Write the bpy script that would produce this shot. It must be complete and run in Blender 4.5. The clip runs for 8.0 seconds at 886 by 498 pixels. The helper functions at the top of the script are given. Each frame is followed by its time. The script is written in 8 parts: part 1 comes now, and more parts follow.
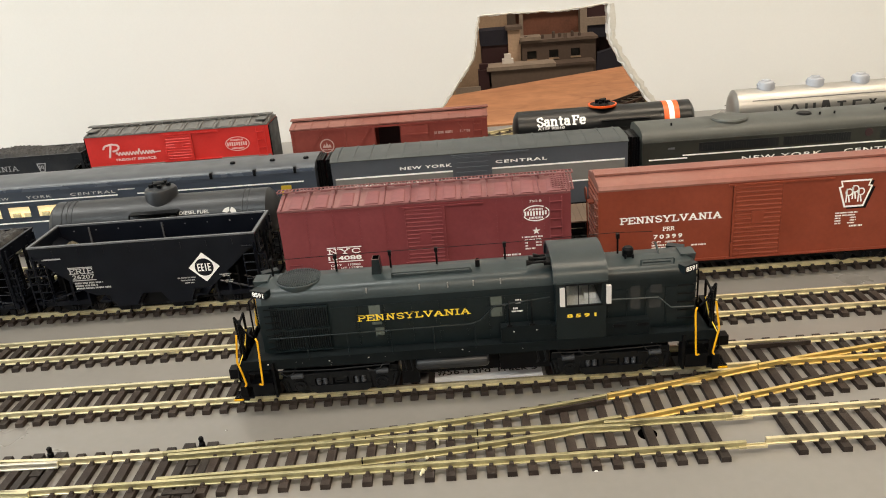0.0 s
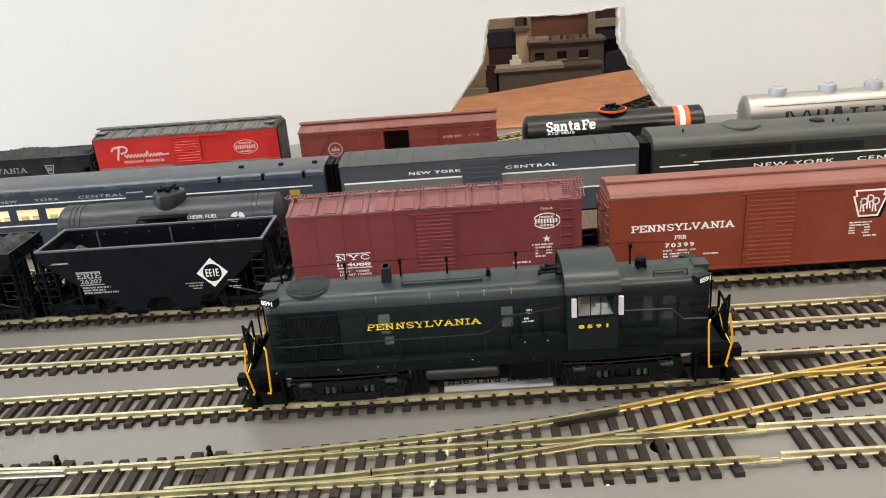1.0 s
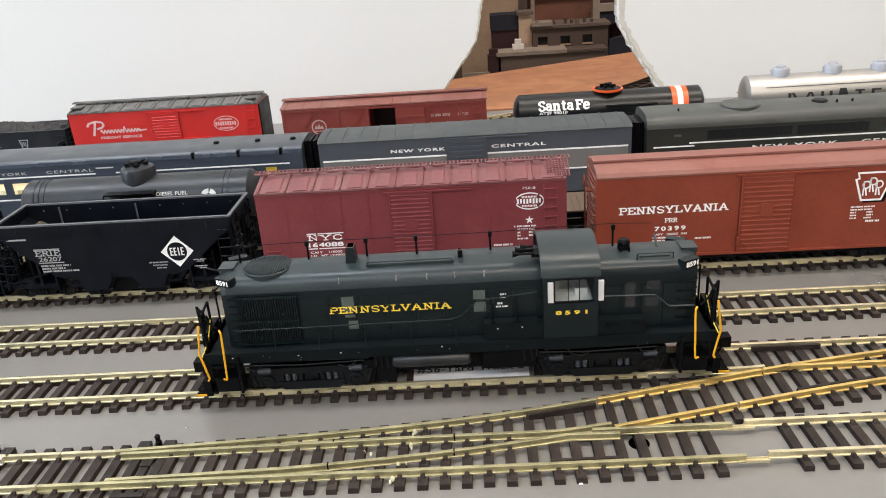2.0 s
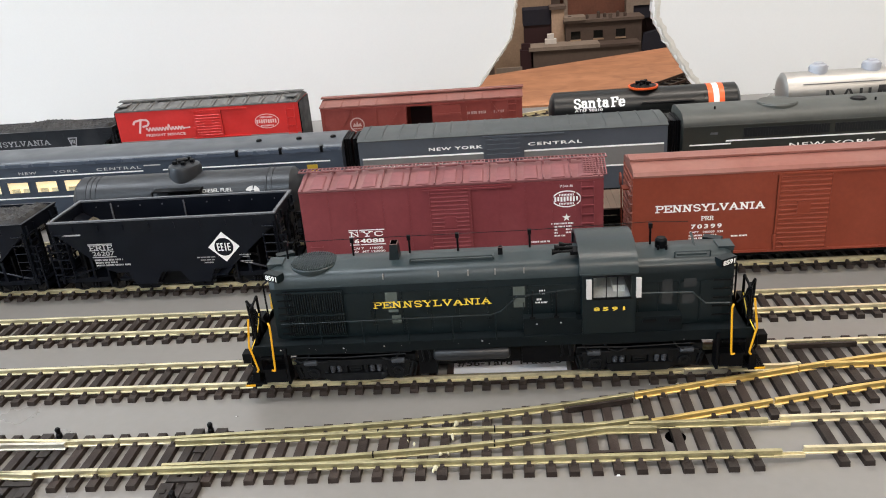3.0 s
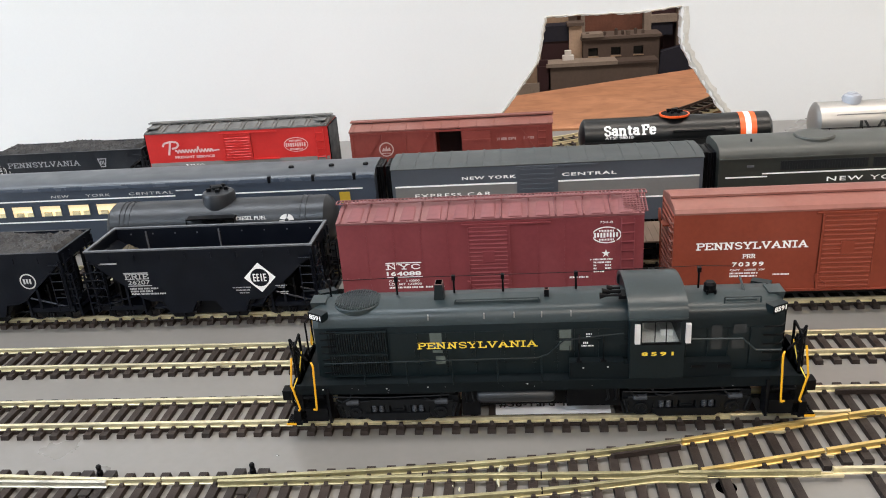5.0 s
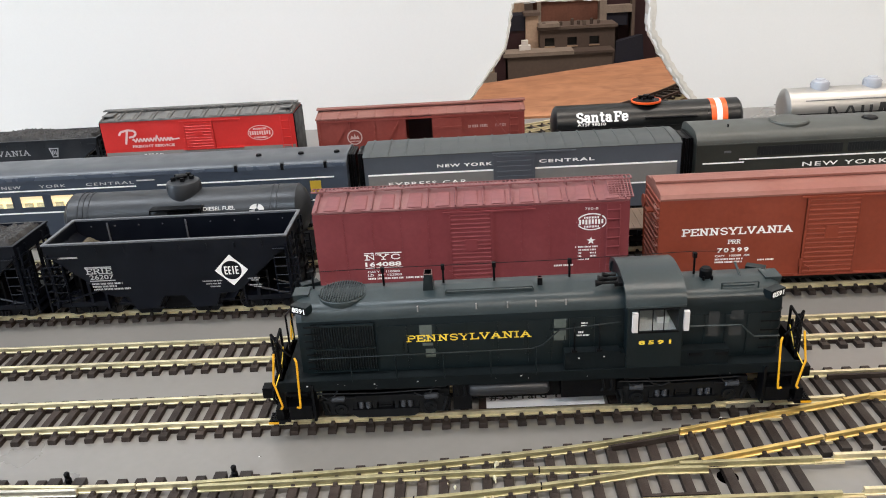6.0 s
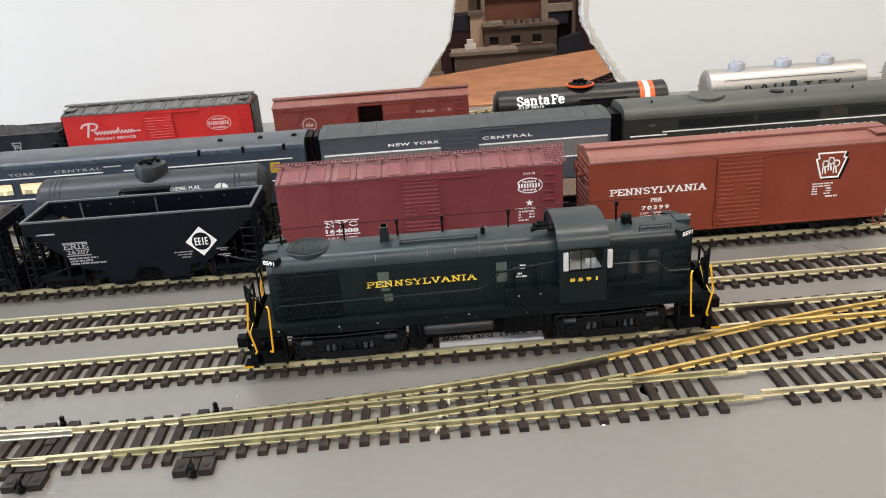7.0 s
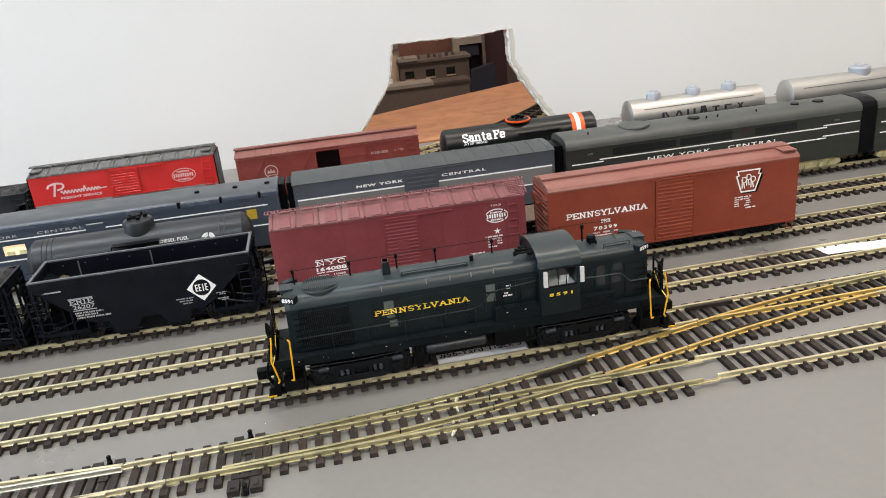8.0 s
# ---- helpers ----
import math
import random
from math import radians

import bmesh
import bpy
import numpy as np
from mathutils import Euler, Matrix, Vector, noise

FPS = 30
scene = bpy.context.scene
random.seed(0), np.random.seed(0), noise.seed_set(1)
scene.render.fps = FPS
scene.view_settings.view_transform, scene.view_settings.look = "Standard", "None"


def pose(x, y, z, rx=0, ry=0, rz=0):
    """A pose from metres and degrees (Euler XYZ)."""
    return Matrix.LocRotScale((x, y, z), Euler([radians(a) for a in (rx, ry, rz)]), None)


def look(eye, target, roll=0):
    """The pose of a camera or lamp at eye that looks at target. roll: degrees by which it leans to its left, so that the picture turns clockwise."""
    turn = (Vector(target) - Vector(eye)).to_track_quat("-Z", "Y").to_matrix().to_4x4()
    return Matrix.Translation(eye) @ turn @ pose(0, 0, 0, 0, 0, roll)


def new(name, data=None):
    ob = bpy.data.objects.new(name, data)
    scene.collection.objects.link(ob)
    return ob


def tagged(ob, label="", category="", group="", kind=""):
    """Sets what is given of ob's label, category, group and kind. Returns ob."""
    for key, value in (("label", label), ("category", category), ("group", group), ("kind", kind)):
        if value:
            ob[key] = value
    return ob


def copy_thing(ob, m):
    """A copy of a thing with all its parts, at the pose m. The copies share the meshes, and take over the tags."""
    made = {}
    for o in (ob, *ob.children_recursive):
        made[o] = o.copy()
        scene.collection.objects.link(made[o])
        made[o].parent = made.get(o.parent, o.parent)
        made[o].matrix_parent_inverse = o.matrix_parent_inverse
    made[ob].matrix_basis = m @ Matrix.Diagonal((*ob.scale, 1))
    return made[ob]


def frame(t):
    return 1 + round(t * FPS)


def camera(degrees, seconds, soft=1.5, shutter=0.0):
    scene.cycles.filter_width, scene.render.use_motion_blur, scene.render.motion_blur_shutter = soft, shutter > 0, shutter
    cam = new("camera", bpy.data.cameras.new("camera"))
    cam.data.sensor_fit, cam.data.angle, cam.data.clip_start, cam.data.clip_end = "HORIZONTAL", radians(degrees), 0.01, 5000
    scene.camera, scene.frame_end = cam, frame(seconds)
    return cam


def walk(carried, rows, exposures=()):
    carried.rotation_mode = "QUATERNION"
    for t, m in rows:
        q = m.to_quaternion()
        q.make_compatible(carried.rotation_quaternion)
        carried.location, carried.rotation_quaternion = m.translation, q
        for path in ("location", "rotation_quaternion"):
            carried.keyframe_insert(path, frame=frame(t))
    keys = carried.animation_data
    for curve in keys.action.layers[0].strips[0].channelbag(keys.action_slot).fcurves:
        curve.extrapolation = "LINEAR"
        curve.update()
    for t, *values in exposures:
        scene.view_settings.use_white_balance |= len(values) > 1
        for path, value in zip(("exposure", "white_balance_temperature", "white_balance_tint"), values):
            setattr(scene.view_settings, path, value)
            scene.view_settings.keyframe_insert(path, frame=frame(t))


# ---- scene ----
cam = camera(58.95, 8.0, soft=1.0)
PATH = [
    (0, (0.0253, -0.2927, 0.1818), (-0.0519, 1.5589, -0.5701), -4.89),
    (0.5, (0.0308, -0.2976, 0.1825), (-0.0677, 1.557, -0.5596), -5.02),
    (1, (0.0234, -0.2887, 0.1842), (-0.0679, 1.5628, -0.5667), -4.67),
    (1.2, (0.0291, -0.2876, 0.1775), (-0.0502, 1.5601, -0.5838), -4.58),
    (2.3, (0.0356, -0.2665, 0.1717), (-0.0895, 1.5669, -0.6177), -3.81),
    (2.5, (0.0345, -0.2689, 0.1711), (-0.1128, 1.5602, -0.6243), -3.96),
    (3, (0.0318, -0.2778, 0.1772), (-0.1484, 1.5515, -0.6109), -4.77),
    (3.5, (0.0318, -0.2811, 0.1802), (-0.158, 1.5556, -0.5881), -5.26),
    (4, (0.0306, -0.2789, 0.1878), (-0.1714, 1.5571, -0.5791), -3.83),
    (4.2, (0.0255, -0.2742, 0.1782), (-0.1877, 1.5581, -0.5948), -3.29),
    (5.3, (0.0173, -0.2701, 0.1901), (-0.1661, 1.5708, -0.5698), -5.06),
    (5.5, (0.0155, -0.2658, 0.1876), (-0.1299, 1.5771, -0.5756), -4.87),
    (6, (0.0039, -0.2617, 0.1827), (-0.0818, 1.5741, -0.6062), -3.57),
    (6.5, (0.0021, -0.2747, 0.1817), (-0.0339, 1.558, -0.6181), -3.28),
    (7, (0.0043, -0.3042, 0.1789), (0.036, 1.5342, -0.6079), -4.09),
    (7.5, (0.004, -0.3374, 0.2003), (0.0971, 1.5179, -0.5408), -5.02),
    (8, (-0.0329, -0.344, 0.2001), (0.2164, 1.4987, -0.5363), -5.80),
]
walk(cam, [(t, look(eye, target, roll)) for t, eye, target, roll in PATH],
     exposures=[(0, -0.03, 7450, 11), (0.5, -0.03, 7150, 11), (1.2, 0.0, 6650, 12), (2.5, 0.02, 6450, 13), (4, 0.03, 6400, 13), (5.5, 0.03, 6400, 13), (6.5, 0.04, 6450, 13), (7, 0.01, 6450, 13), (8, -0.05, 6400, 12)])

# ---- world, light ----
MM = 0.001
LIFT = 1.3          # board surface above the datum, mm
RAIL = 4.5          # floor datum of the cars, mm
world = bpy.data.worlds.new("world")
scene.world = world
world.use_nodes = True
bg = world.node_tree.nodes["Background"]
sky = world.node_tree.nodes.new("ShaderNodeTexSky")
sky.sky_type, sky.sun_disc = "NISHITA", False
sky.sun_elevation, sky.sun_rotation = radians(40), radians(60)
world.node_tree.links.new(sky.outputs[0], bg.inputs[0])
bg.inputs[1].default_value = 0.08


def area_lamp(name, m, sx, sy, watts, color):
    d = bpy.data.lights.new(name, "AREA")
    d.shape, d.size, d.size_y, d.energy, d.color = "RECTANGLE", sx, sy, watts, color
    ob = new(name, d)
    ob.matrix_world = m
    return ob


# ceiling troffers and the daylight of the window in the side wall
LAMPS = [(-0.9, 0.02, 15.5, (0.84, 0.93, 1.0)), (0.58, 0.02, 13.5, (1.0, 0.88, 0.74)), (-0.9, -1.75, 27, (0.70, 0.86, 1.0)), (0.6, -1.75, 30, (1.0, 0.86, 0.70))]
for lx, ly, watts, tint in LAMPS:
    area_lamp("troffer_lamp", pose(lx, ly, 1.545), 1.18, 0.28, watts, tint)
area_lamp("window_light", look((-2.46, -0.6, 0.55), (0, -0.3, 0.0)), 1.3, 1.1, 26, (0.68, 0.84, 1.0))
# Added fill light without a fixture, brightens the scene behind the hole
area_lamp("back_room_fill", pose(0.3, 1.15, 1.3), 1.2, 0.3, 24, (1.0, 0.88, 0.77))


# ---- materials ----
def mat(name, rgb, rough=0.5, metal=0.0, var=0.12, scale=120.0, bump=0.15, spread=0.0, spec=0.5, fine=9.0, dust=0.0, coat=0.0):
    m = bpy.data.materials.new(name)
    m.use_nodes = True
    nt = m.node_tree
    b = nt.nodes["Principled BSDF"]
    tc = nt.nodes.new("ShaderNodeTexCoord")
    n1 = nt.nodes.new("ShaderNodeTexNoise")
    n1.inputs["Scale"].default_value, n1.inputs["Detail"].default_value = scale, 6
    n2 = nt.nodes.new("ShaderNodeTexNoise")
    n2.inputs["Scale"].default_value, n2.inputs["Detail"].default_value = scale * fine, 4
    nt.links.new(tc.outputs["Object"], n1.inputs["Vector"])
    nt.links.new(tc.outputs["Object"], n2.inputs["Vector"])
    add = nt.nodes.new("ShaderNodeMath")
    add.operation = "MULTIPLY_ADD"
    add.inputs[1].default_value = 0.4
    nt.links.new(n2.outputs[0], add.inputs[0])
    half = nt.nodes.new("ShaderNodeMath")
    half.operation = "MULTIPLY"
    half.inputs[1].default_value = 0.6
    nt.links.new(n1.outputs[0], half.inputs[0])
    nt.links.new(half.outputs[0], add.inputs[2])
    ramp = nt.nodes.new("ShaderNodeMapRange")
    ramp.inputs["From Min"].default_value, ramp.inputs["From Max"].default_value = 0.3, 0.7
    ramp.inputs["To Min"].default_value, ramp.inputs["To Max"].default_value = 1 - var, 1 + var
    nt.links.new(add.outputs[0], ramp.inputs["Value"])
    val = ramp.outputs[0]
    if spread:
        oi = nt.nodes.new("ShaderNodeObjectInfo")
        mr = nt.nodes.new("ShaderNodeMapRange")
        mr.inputs["To Min"].default_value, mr.inputs["To Max"].default_value = 1 - spread, 1 + spread
        nt.links.new(oi.outputs["Random"], mr.inputs["Value"])
        mu = nt.nodes.new("ShaderNodeMath")
        mu.operation = "MULTIPLY"
        nt.links.new(val, mu.inputs[0])
        nt.links.new(mr.outputs[0], mu.inputs[1])
        val = mu.outputs[0]
    mix = nt.nodes.new("ShaderNodeVectorMath")
    mix.operation = "SCALE"
    mix.inputs[0].default_value = rgb
    nt.links.new(val, mix.inputs["Scale"])
    col = mix.outputs[0]
    if dust:
        n3 = nt.nodes.new("ShaderNodeTexNoise")
        n3.inputs["Scale"].default_value, n3.inputs["Detail"].default_value = scale * 0.5, 8
        nt.links.new(tc.outputs["Object"], n3.inputs["Vector"])
        dr = nt.nodes.new("ShaderNodeMapRange")
        dr.inputs["From Min"].default_value, dr.inputs["From Max"].default_value = 0.45, 0.8
        dr.inputs["To Max"].default_value = dust
        nt.links.new(n3.outputs[0], dr.inputs["Value"])
        dm = nt.nodes.new("ShaderNodeMix")
        dm.data_type = "RGBA"
        dm.inputs[7].default_value = (0.3, 0.28, 0.25, 1)
        nt.links.new(dr.outputs[0], dm.inputs[0])
        nt.links.new(col, dm.inputs[6])
        col = dm.outputs[2]
    nt.links.new(col, b.inputs["Base Color"])
    rr = nt.nodes.new("ShaderNodeMapRange")
    rr.inputs["From Min"].default_value, rr.inputs["From Max"].default_value = 0.3, 0.7
    rr.inputs["To Min"].default_value, rr.inputs["To Max"].default_value = max(0.03, rough - 0.08), min(1, rough + 0.08)
    nt.links.new(n1.outputs[0], rr.inputs["Value"])
    nt.links.new(rr.outputs[0], b.inputs["Roughness"])
    b.inputs["Metallic"].default_value = metal
    b.inputs["Specular IOR Level"].default_value = spec
    b.inputs["Coat Weight"].default_value = coat
    if bump:
        bp = nt.nodes.new("ShaderNodeBump")
        bp.inputs["Strength"].default_value, bp.inputs["Distance"].default_value = bump, 0.0002
        nt.links.new(n2.outputs[0], bp.inputs["Height"])
        nt.links.new(bp.outputs[0], b.inputs["Normal"])
    return m


def glow(name, rgb, strength):
    m = bpy.data.materials.new(name)
    m.use_nodes = True
    b = m.node_tree.nodes["Principled BSDF"]
    b.inputs["Base Color"].default_value = (*rgb, 1)
    b.inputs["Emission Color"].default_value = (*rgb, 1)
    b.inputs["Emission Strength"].default_value = strength
    return m


def glass(name, rgb=(0.9, 0.95, 0.95), rough=0.02):
    m = bpy.data.materials.new(name)
    m.use_nodes = True
    b = m.node_tree.nodes["Principled BSDF"]
    b.inputs["Base Color"].default_value = (*rgb, 1)
    b.inputs["Transmission Weight"].default_value = 1
    b.inputs["Roughness"].default_value = rough
    b.inputs["IOR"].default_value = 1.2
    return m


BOARD = mat("grey_board_paint", (0.182, 0.171, 0.158), 0.32, var=0.07, scale=9, bump=0.0, fine=30, dust=0.07, spec=0.8)
TIE = mat("brown_tie_plastic", (0.0215, 0.014, 0.011), 0.6, var=0.35, scale=260, bump=0.5, spread=0.3, dust=0.07, spec=0.28)
TIE_DARK = mat("black_tie_plastic", (0.018, 0.013, 0.011), 0.5, var=0.3, scale=260, bump=0.4, dust=0.05, spec=0.3)
RAILM = mat("nickel_silver_rail", (0.7, 0.63, 0.425), 0.46, 0.8, var=0.2, scale=90, bump=0.12)
RAILT = mat("tarnished_olive_rail", (0.47, 0.425, 0.25), 0.46, 0.8, var=0.25, scale=90, bump=0.12)
BRASS = mat("brass_rail", (0.76, 0.56, 0.21), 0.44, 0.8, var=0.18, scale=90, bump=0.12)
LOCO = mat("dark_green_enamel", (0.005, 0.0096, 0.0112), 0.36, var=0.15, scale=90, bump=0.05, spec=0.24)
# Lit copy of the green enamel, faintly dusty; overhead light is in its colour
LOCO_LIT = mat("dark_green_enamel_lit", (0.02, 0.03, 0.0325), 0.37, var=0.22, scale=80, bump=0.07, spec=0.42, dust=0.02)
DECKGREEN = mat("dull_dark_green_walkway", (0.0034, 0.0060, 0.0072), 0.6, var=0.25, scale=120, bump=0.15, spec=0.14)
CASTING = mat("dusty_black_casting", (0.004, 0.0047, 0.0058), 0.5, var=0.3, scale=150, bump=0.15, spec=0.2, dust=0.0)
BLACK = mat("black_plastic", (0.0032, 0.0034, 0.0042), 0.42, var=0.25, scale=150, bump=0.2, spec=0.11)
SATIN = mat("satin_black_paint", (0.0039, 0.0051, 0.009), 0.36, var=0.25, scale=80, bump=0.05, spec=0.2)
WORN = mat("worn_grey_edge", (0.095, 0.10, 0.11), 0.5, var=0.35, scale=300)
YELLOW = mat("yellow_paint", (0.80, 0.40, 0.012), 0.4, var=0.08, scale=200)
GOLD = mat("gold_lettering", (0.88, 0.62, 0.055), 0.45, var=0.1, scale=300)
WHITE = mat("white_lettering", (0.94, 0.93, 0.9), 0.5, var=0.08, scale=300)
DULLWHITE = mat("faded_white_lettering", (0.55, 0.54, 0.52), 0.55, var=0.15, scale=300)
MAROON = mat("maroon_car_paint", (0.208, 0.0445, 0.05), 0.47, var=0.12, scale=60, bump=0.1, dust=0.03, spec=0.22)
MAROON_ROOF = mat("dusty_maroon_roof", (0.19, 0.069, 0.071), 0.55, var=0.22, scale=50, bump=0.2, dust=0.28, spec=0.35)
OXIDE_ROOF = mat("dusty_oxide_roof", (0.21, 0.072, 0.055), 0.6, var=0.2, scale=50, bump=0.2, dust=0.2)
SPRING = mat("dark_grey_casting", (0.045, 0.049, 0.056), 0.5, var=0.2, scale=150, bump=0.1, spec=0.2)
TUSCAN = mat("freight_car_brown_red", (0.228, 0.0445, 0.0228), 0.45, var=0.12, scale=60, bump=0.08, dust=0.02, spec=0.28)
TUSCAN_ROOF = mat("dusty_brown_red_roof", (0.235, 0.085, 0.064), 0.5, var=0.14, scale=40, bump=0.12, dust=0.2, spec=0.4)
OXIDE = mat("oxide_red_paint", (0.205, 0.04, 0.031), 0.5, var=0.14, scale=60, bump=0.1, dust=0.04, spec=0.28)
RED = mat("bright_red_paint", (0.56, 0.026, 0.022), 0.42, var=0.08, scale=60, bump=0.05)
GREYROOF = mat("weathered_grey_roof", (0.105, 0.103, 0.098), 0.65, var=0.45, scale=200, bump=0.3, dust=0.3)
GREYSIDE = mat("grey_lower_side", (0.22, 0.21, 0.20), 0.5, var=0.1, scale=100)
PGREY = mat("dark_blue_grey_paint", (0.067, 0.077, 0.092), 0.45, var=0.08, scale=60, bump=0.06)
PLIGHT = mat("light_grey_band_paint", (0.17, 0.166, 0.158), 0.45, var=0.08, scale=60)
PROOF = mat("blue_grey_roof", (0.047, 0.054, 0.055), 0.55, var=0.14, scale=60, bump=0.15, dust=0.08)
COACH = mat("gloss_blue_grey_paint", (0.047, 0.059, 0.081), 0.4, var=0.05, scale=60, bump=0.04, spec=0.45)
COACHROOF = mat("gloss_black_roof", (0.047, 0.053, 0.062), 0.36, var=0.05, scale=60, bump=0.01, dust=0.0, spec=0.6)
# Eave duct lightened: the blue window sheen is put into this colour
EAVE = mat("gloss_blue_grey_duct_sheen", (0.072, 0.088, 0.117), 0.28, var=0.05, scale=60, bump=0.0, spec=0.6)
DUSTBLACK = mat("dusty_black_car_paint", (0.0135, 0.0155, 0.0195), 0.5, var=0.3, scale=80, bump=0.1, spec=0.3, dust=0.05)
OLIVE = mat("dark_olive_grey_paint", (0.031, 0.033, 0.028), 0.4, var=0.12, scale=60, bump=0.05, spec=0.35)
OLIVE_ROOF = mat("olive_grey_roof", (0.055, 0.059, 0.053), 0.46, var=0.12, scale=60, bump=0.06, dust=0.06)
GRILLE = mat("dark_blue_grey_grille", (0.0115, 0.0135, 0.015), 0.45, var=0.15, scale=90, bump=0.1, spec=0.3)
DIRTY = mat("dusty_yellow_truck", (0.42, 0.375, 0.19), 0.7, var=0.45, scale=200, bump=0.6, dust=0.3)
TANK = mat("weathered_black_tank", (0.0118, 0.0134, 0.0165), 0.38, var=0.3, scale=50, bump=0.1, dust=0.06, spec=0.45)
TANKB = mat("clean_black_tank", (0.005, 0.006, 0.0065), 0.34, var=0.15, scale=60, bump=0.05, spec=0.4)
ORANGE = mat("orange_band_paint", (0.85, 0.115, 0.018), 0.4, var=0.06, scale=100)
SILVER = mat("bright_silver_tank", (0.47, 0.458, 0.437), 0.42, 0.85, var=0.04, scale=40, bump=0.03)
DOMEM = mat("blue_silver_dome", (0.42, 0.435, 0.475), 0.7, 0.5, var=0.08, scale=80, bump=0.05)
DARKWHEEL = mat("blackened_wheel", (0.012, 0.010, 0.009), 0.5, var=0.3, scale=200, spec=0.3)
WHEEL = mat("bright_wheel_steel", (0.55, 0.50, 0.40), 0.28, 1.0, var=0.15, scale=100)
COAL = mat("coal_load", (0.02, 0.018, 0.017), 0.75, var=0.75, scale=260, bump=1.0, dust=0.1, fine=4)
RUST = mat("rust_brown_patch", (0.075, 0.06, 0.034), 0.75, var=0.5, scale=120, bump=0.3)
WALLP = mat("off_white_wall_paint", (0.735, 0.73, 0.71), 0.6, var=0.02, scale=6, bump=0.1, fine=120)
TORN = mat("torn_plasterboard", (0.6, 0.565, 0.505), 0.85, var=0.14, scale=60, bump=0.6, dust=0.15)
PAPER = mat("white_paper", (0.82, 0.82, 0.82), 0.55, var=0.03, scale=80, bump=0.1)
INK = mat("black_ink", (0.02, 0.02, 0.02), 0.6, var=0.1, scale=80)
PANEL = mat("grey_green_door_window", (0.08, 0.097, 0.086), 0.22, var=0.15, scale=160, bump=0.05)
DARKPANE = mat("dark_smoked_window", (0.017, 0.0205, 0.022), 0.12, var=0.1, scale=60, bump=0.0)
WARMGLOW = glow("lit_coach_interior", (1.0, 0.76, 0.45), 0.95)
CREAMWALL = mat("cream_tan_wall", (0.50, 0.37, 0.27), 0.7, var=0.2, scale=20, bump=0.2)
LEDGE = mat("pale_dusty_ledge", (0.27, 0.225, 0.185), 0.75, var=0.25, scale=25, bump=0.2)
PALEPINK = mat("pink_tinged_white_lettering", (0.66, 0.47, 0.45), 0.55, var=0.12, scale=200)
OFFWHITE = mat("off_white_plastic", (0.62, 0.59, 0.57), 0.5, var=0.06, scale=120)
# Near-black stands in for the darkness inside openings left uncut
VOID = mat("unlit_black_opening", (0.0006, 0.0006, 0.0007), 0.9, var=0.1, scale=80, bump=0.0, spec=0.0)
GLUE = mat("dried_pale_glue", (0.72, 0.69, 0.50), 0.3, var=0.15, scale=300, bump=0.2)
# Darkened brown rail: the shadow beyond the hole is put into its colour
SHADERAIL = mat("shade_brown_rail", (0.075, 0.046, 0.034), 0.7, 0.2, var=0.3, scale=90, bump=0.3)
WORNWHITE = mat("worn_white_lettering", (0.42, 0.42, 0.42), 0.6, var=0.25, scale=300)
FADED = mat("faded_pinkish_lettering", (0.43, 0.29, 0.27), 0.6, var=0.2, scale=200)
HAZEWHITE = mat("weathered_pale_lettering", (0.3, 0.3, 0.31), 0.6, var=0.25, scale=200)
VESTIBULE = mat("dull_yellow_panel", (0.50, 0.33, 0.03), 0.5, var=0.1, scale=100)
RAWPINK = mat("raw_pinkish_plastic", (0.2, 0.12, 0.11), 0.5, var=0.15, scale=200)
DECKWOOD = mat("brown_deck_plank", (0.12, 0.08, 0.055), 0.7, var=0.2, scale=120, bump=0.3, spread=0.12)
CREAM = mat("cream_curtain", (0.82, 0.68, 0.42), 0.6, var=0.35, scale=180)
GLASS = glass("clear_pane")
STEELB = mat("bare_bright_steel", (0.68, 0.64, 0.54), 0.40, 0.9, var=0.2, scale=200)
CEIL = mat("white_ceiling_tile", (0.78, 0.77, 0.75), 0.8, var=0.04, scale=8, bump=0.3)
FLOORM = mat("brown_floor", (0.16, 0.13, 0.10), 0.5, var=0.15, scale=5, bump=0.1)
TUBE = glow("lamp_diffuser", (1.0, 0.98, 0.94), 2.2)
BGLOW = glow("daylight_pane", (0.80, 0.90, 1.0), 1.6)
BRICKB = mat("dark_brown_structure", (0.085, 0.062, 0.050), 0.75, var=0.2, scale=20, bump=0.3)
TANB = mat("tan_structure", (0.36, 0.26, 0.18), 0.7, var=0.25, scale=20, bump=0.2)
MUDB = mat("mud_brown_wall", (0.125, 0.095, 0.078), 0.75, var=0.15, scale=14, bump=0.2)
REDB = mat("red_brown_timber", (0.17, 0.07, 0.045), 0.7, var=0.3, scale=20, bump=0.3)
MAROB = mat("dark_maroon_box", (0.035, 0.012, 0.015), 0.6, var=0.2, scale=30)
NAVY = mat("dark_navy_cloth", (0.013, 0.014, 0.026), 0.8, var=0.3, scale=30)
PLY_GREEN = mat("mossy_track_bed", (0.16, 0.13, 0.06), 0.85, var=0.4, scale=150, bump=0.6)


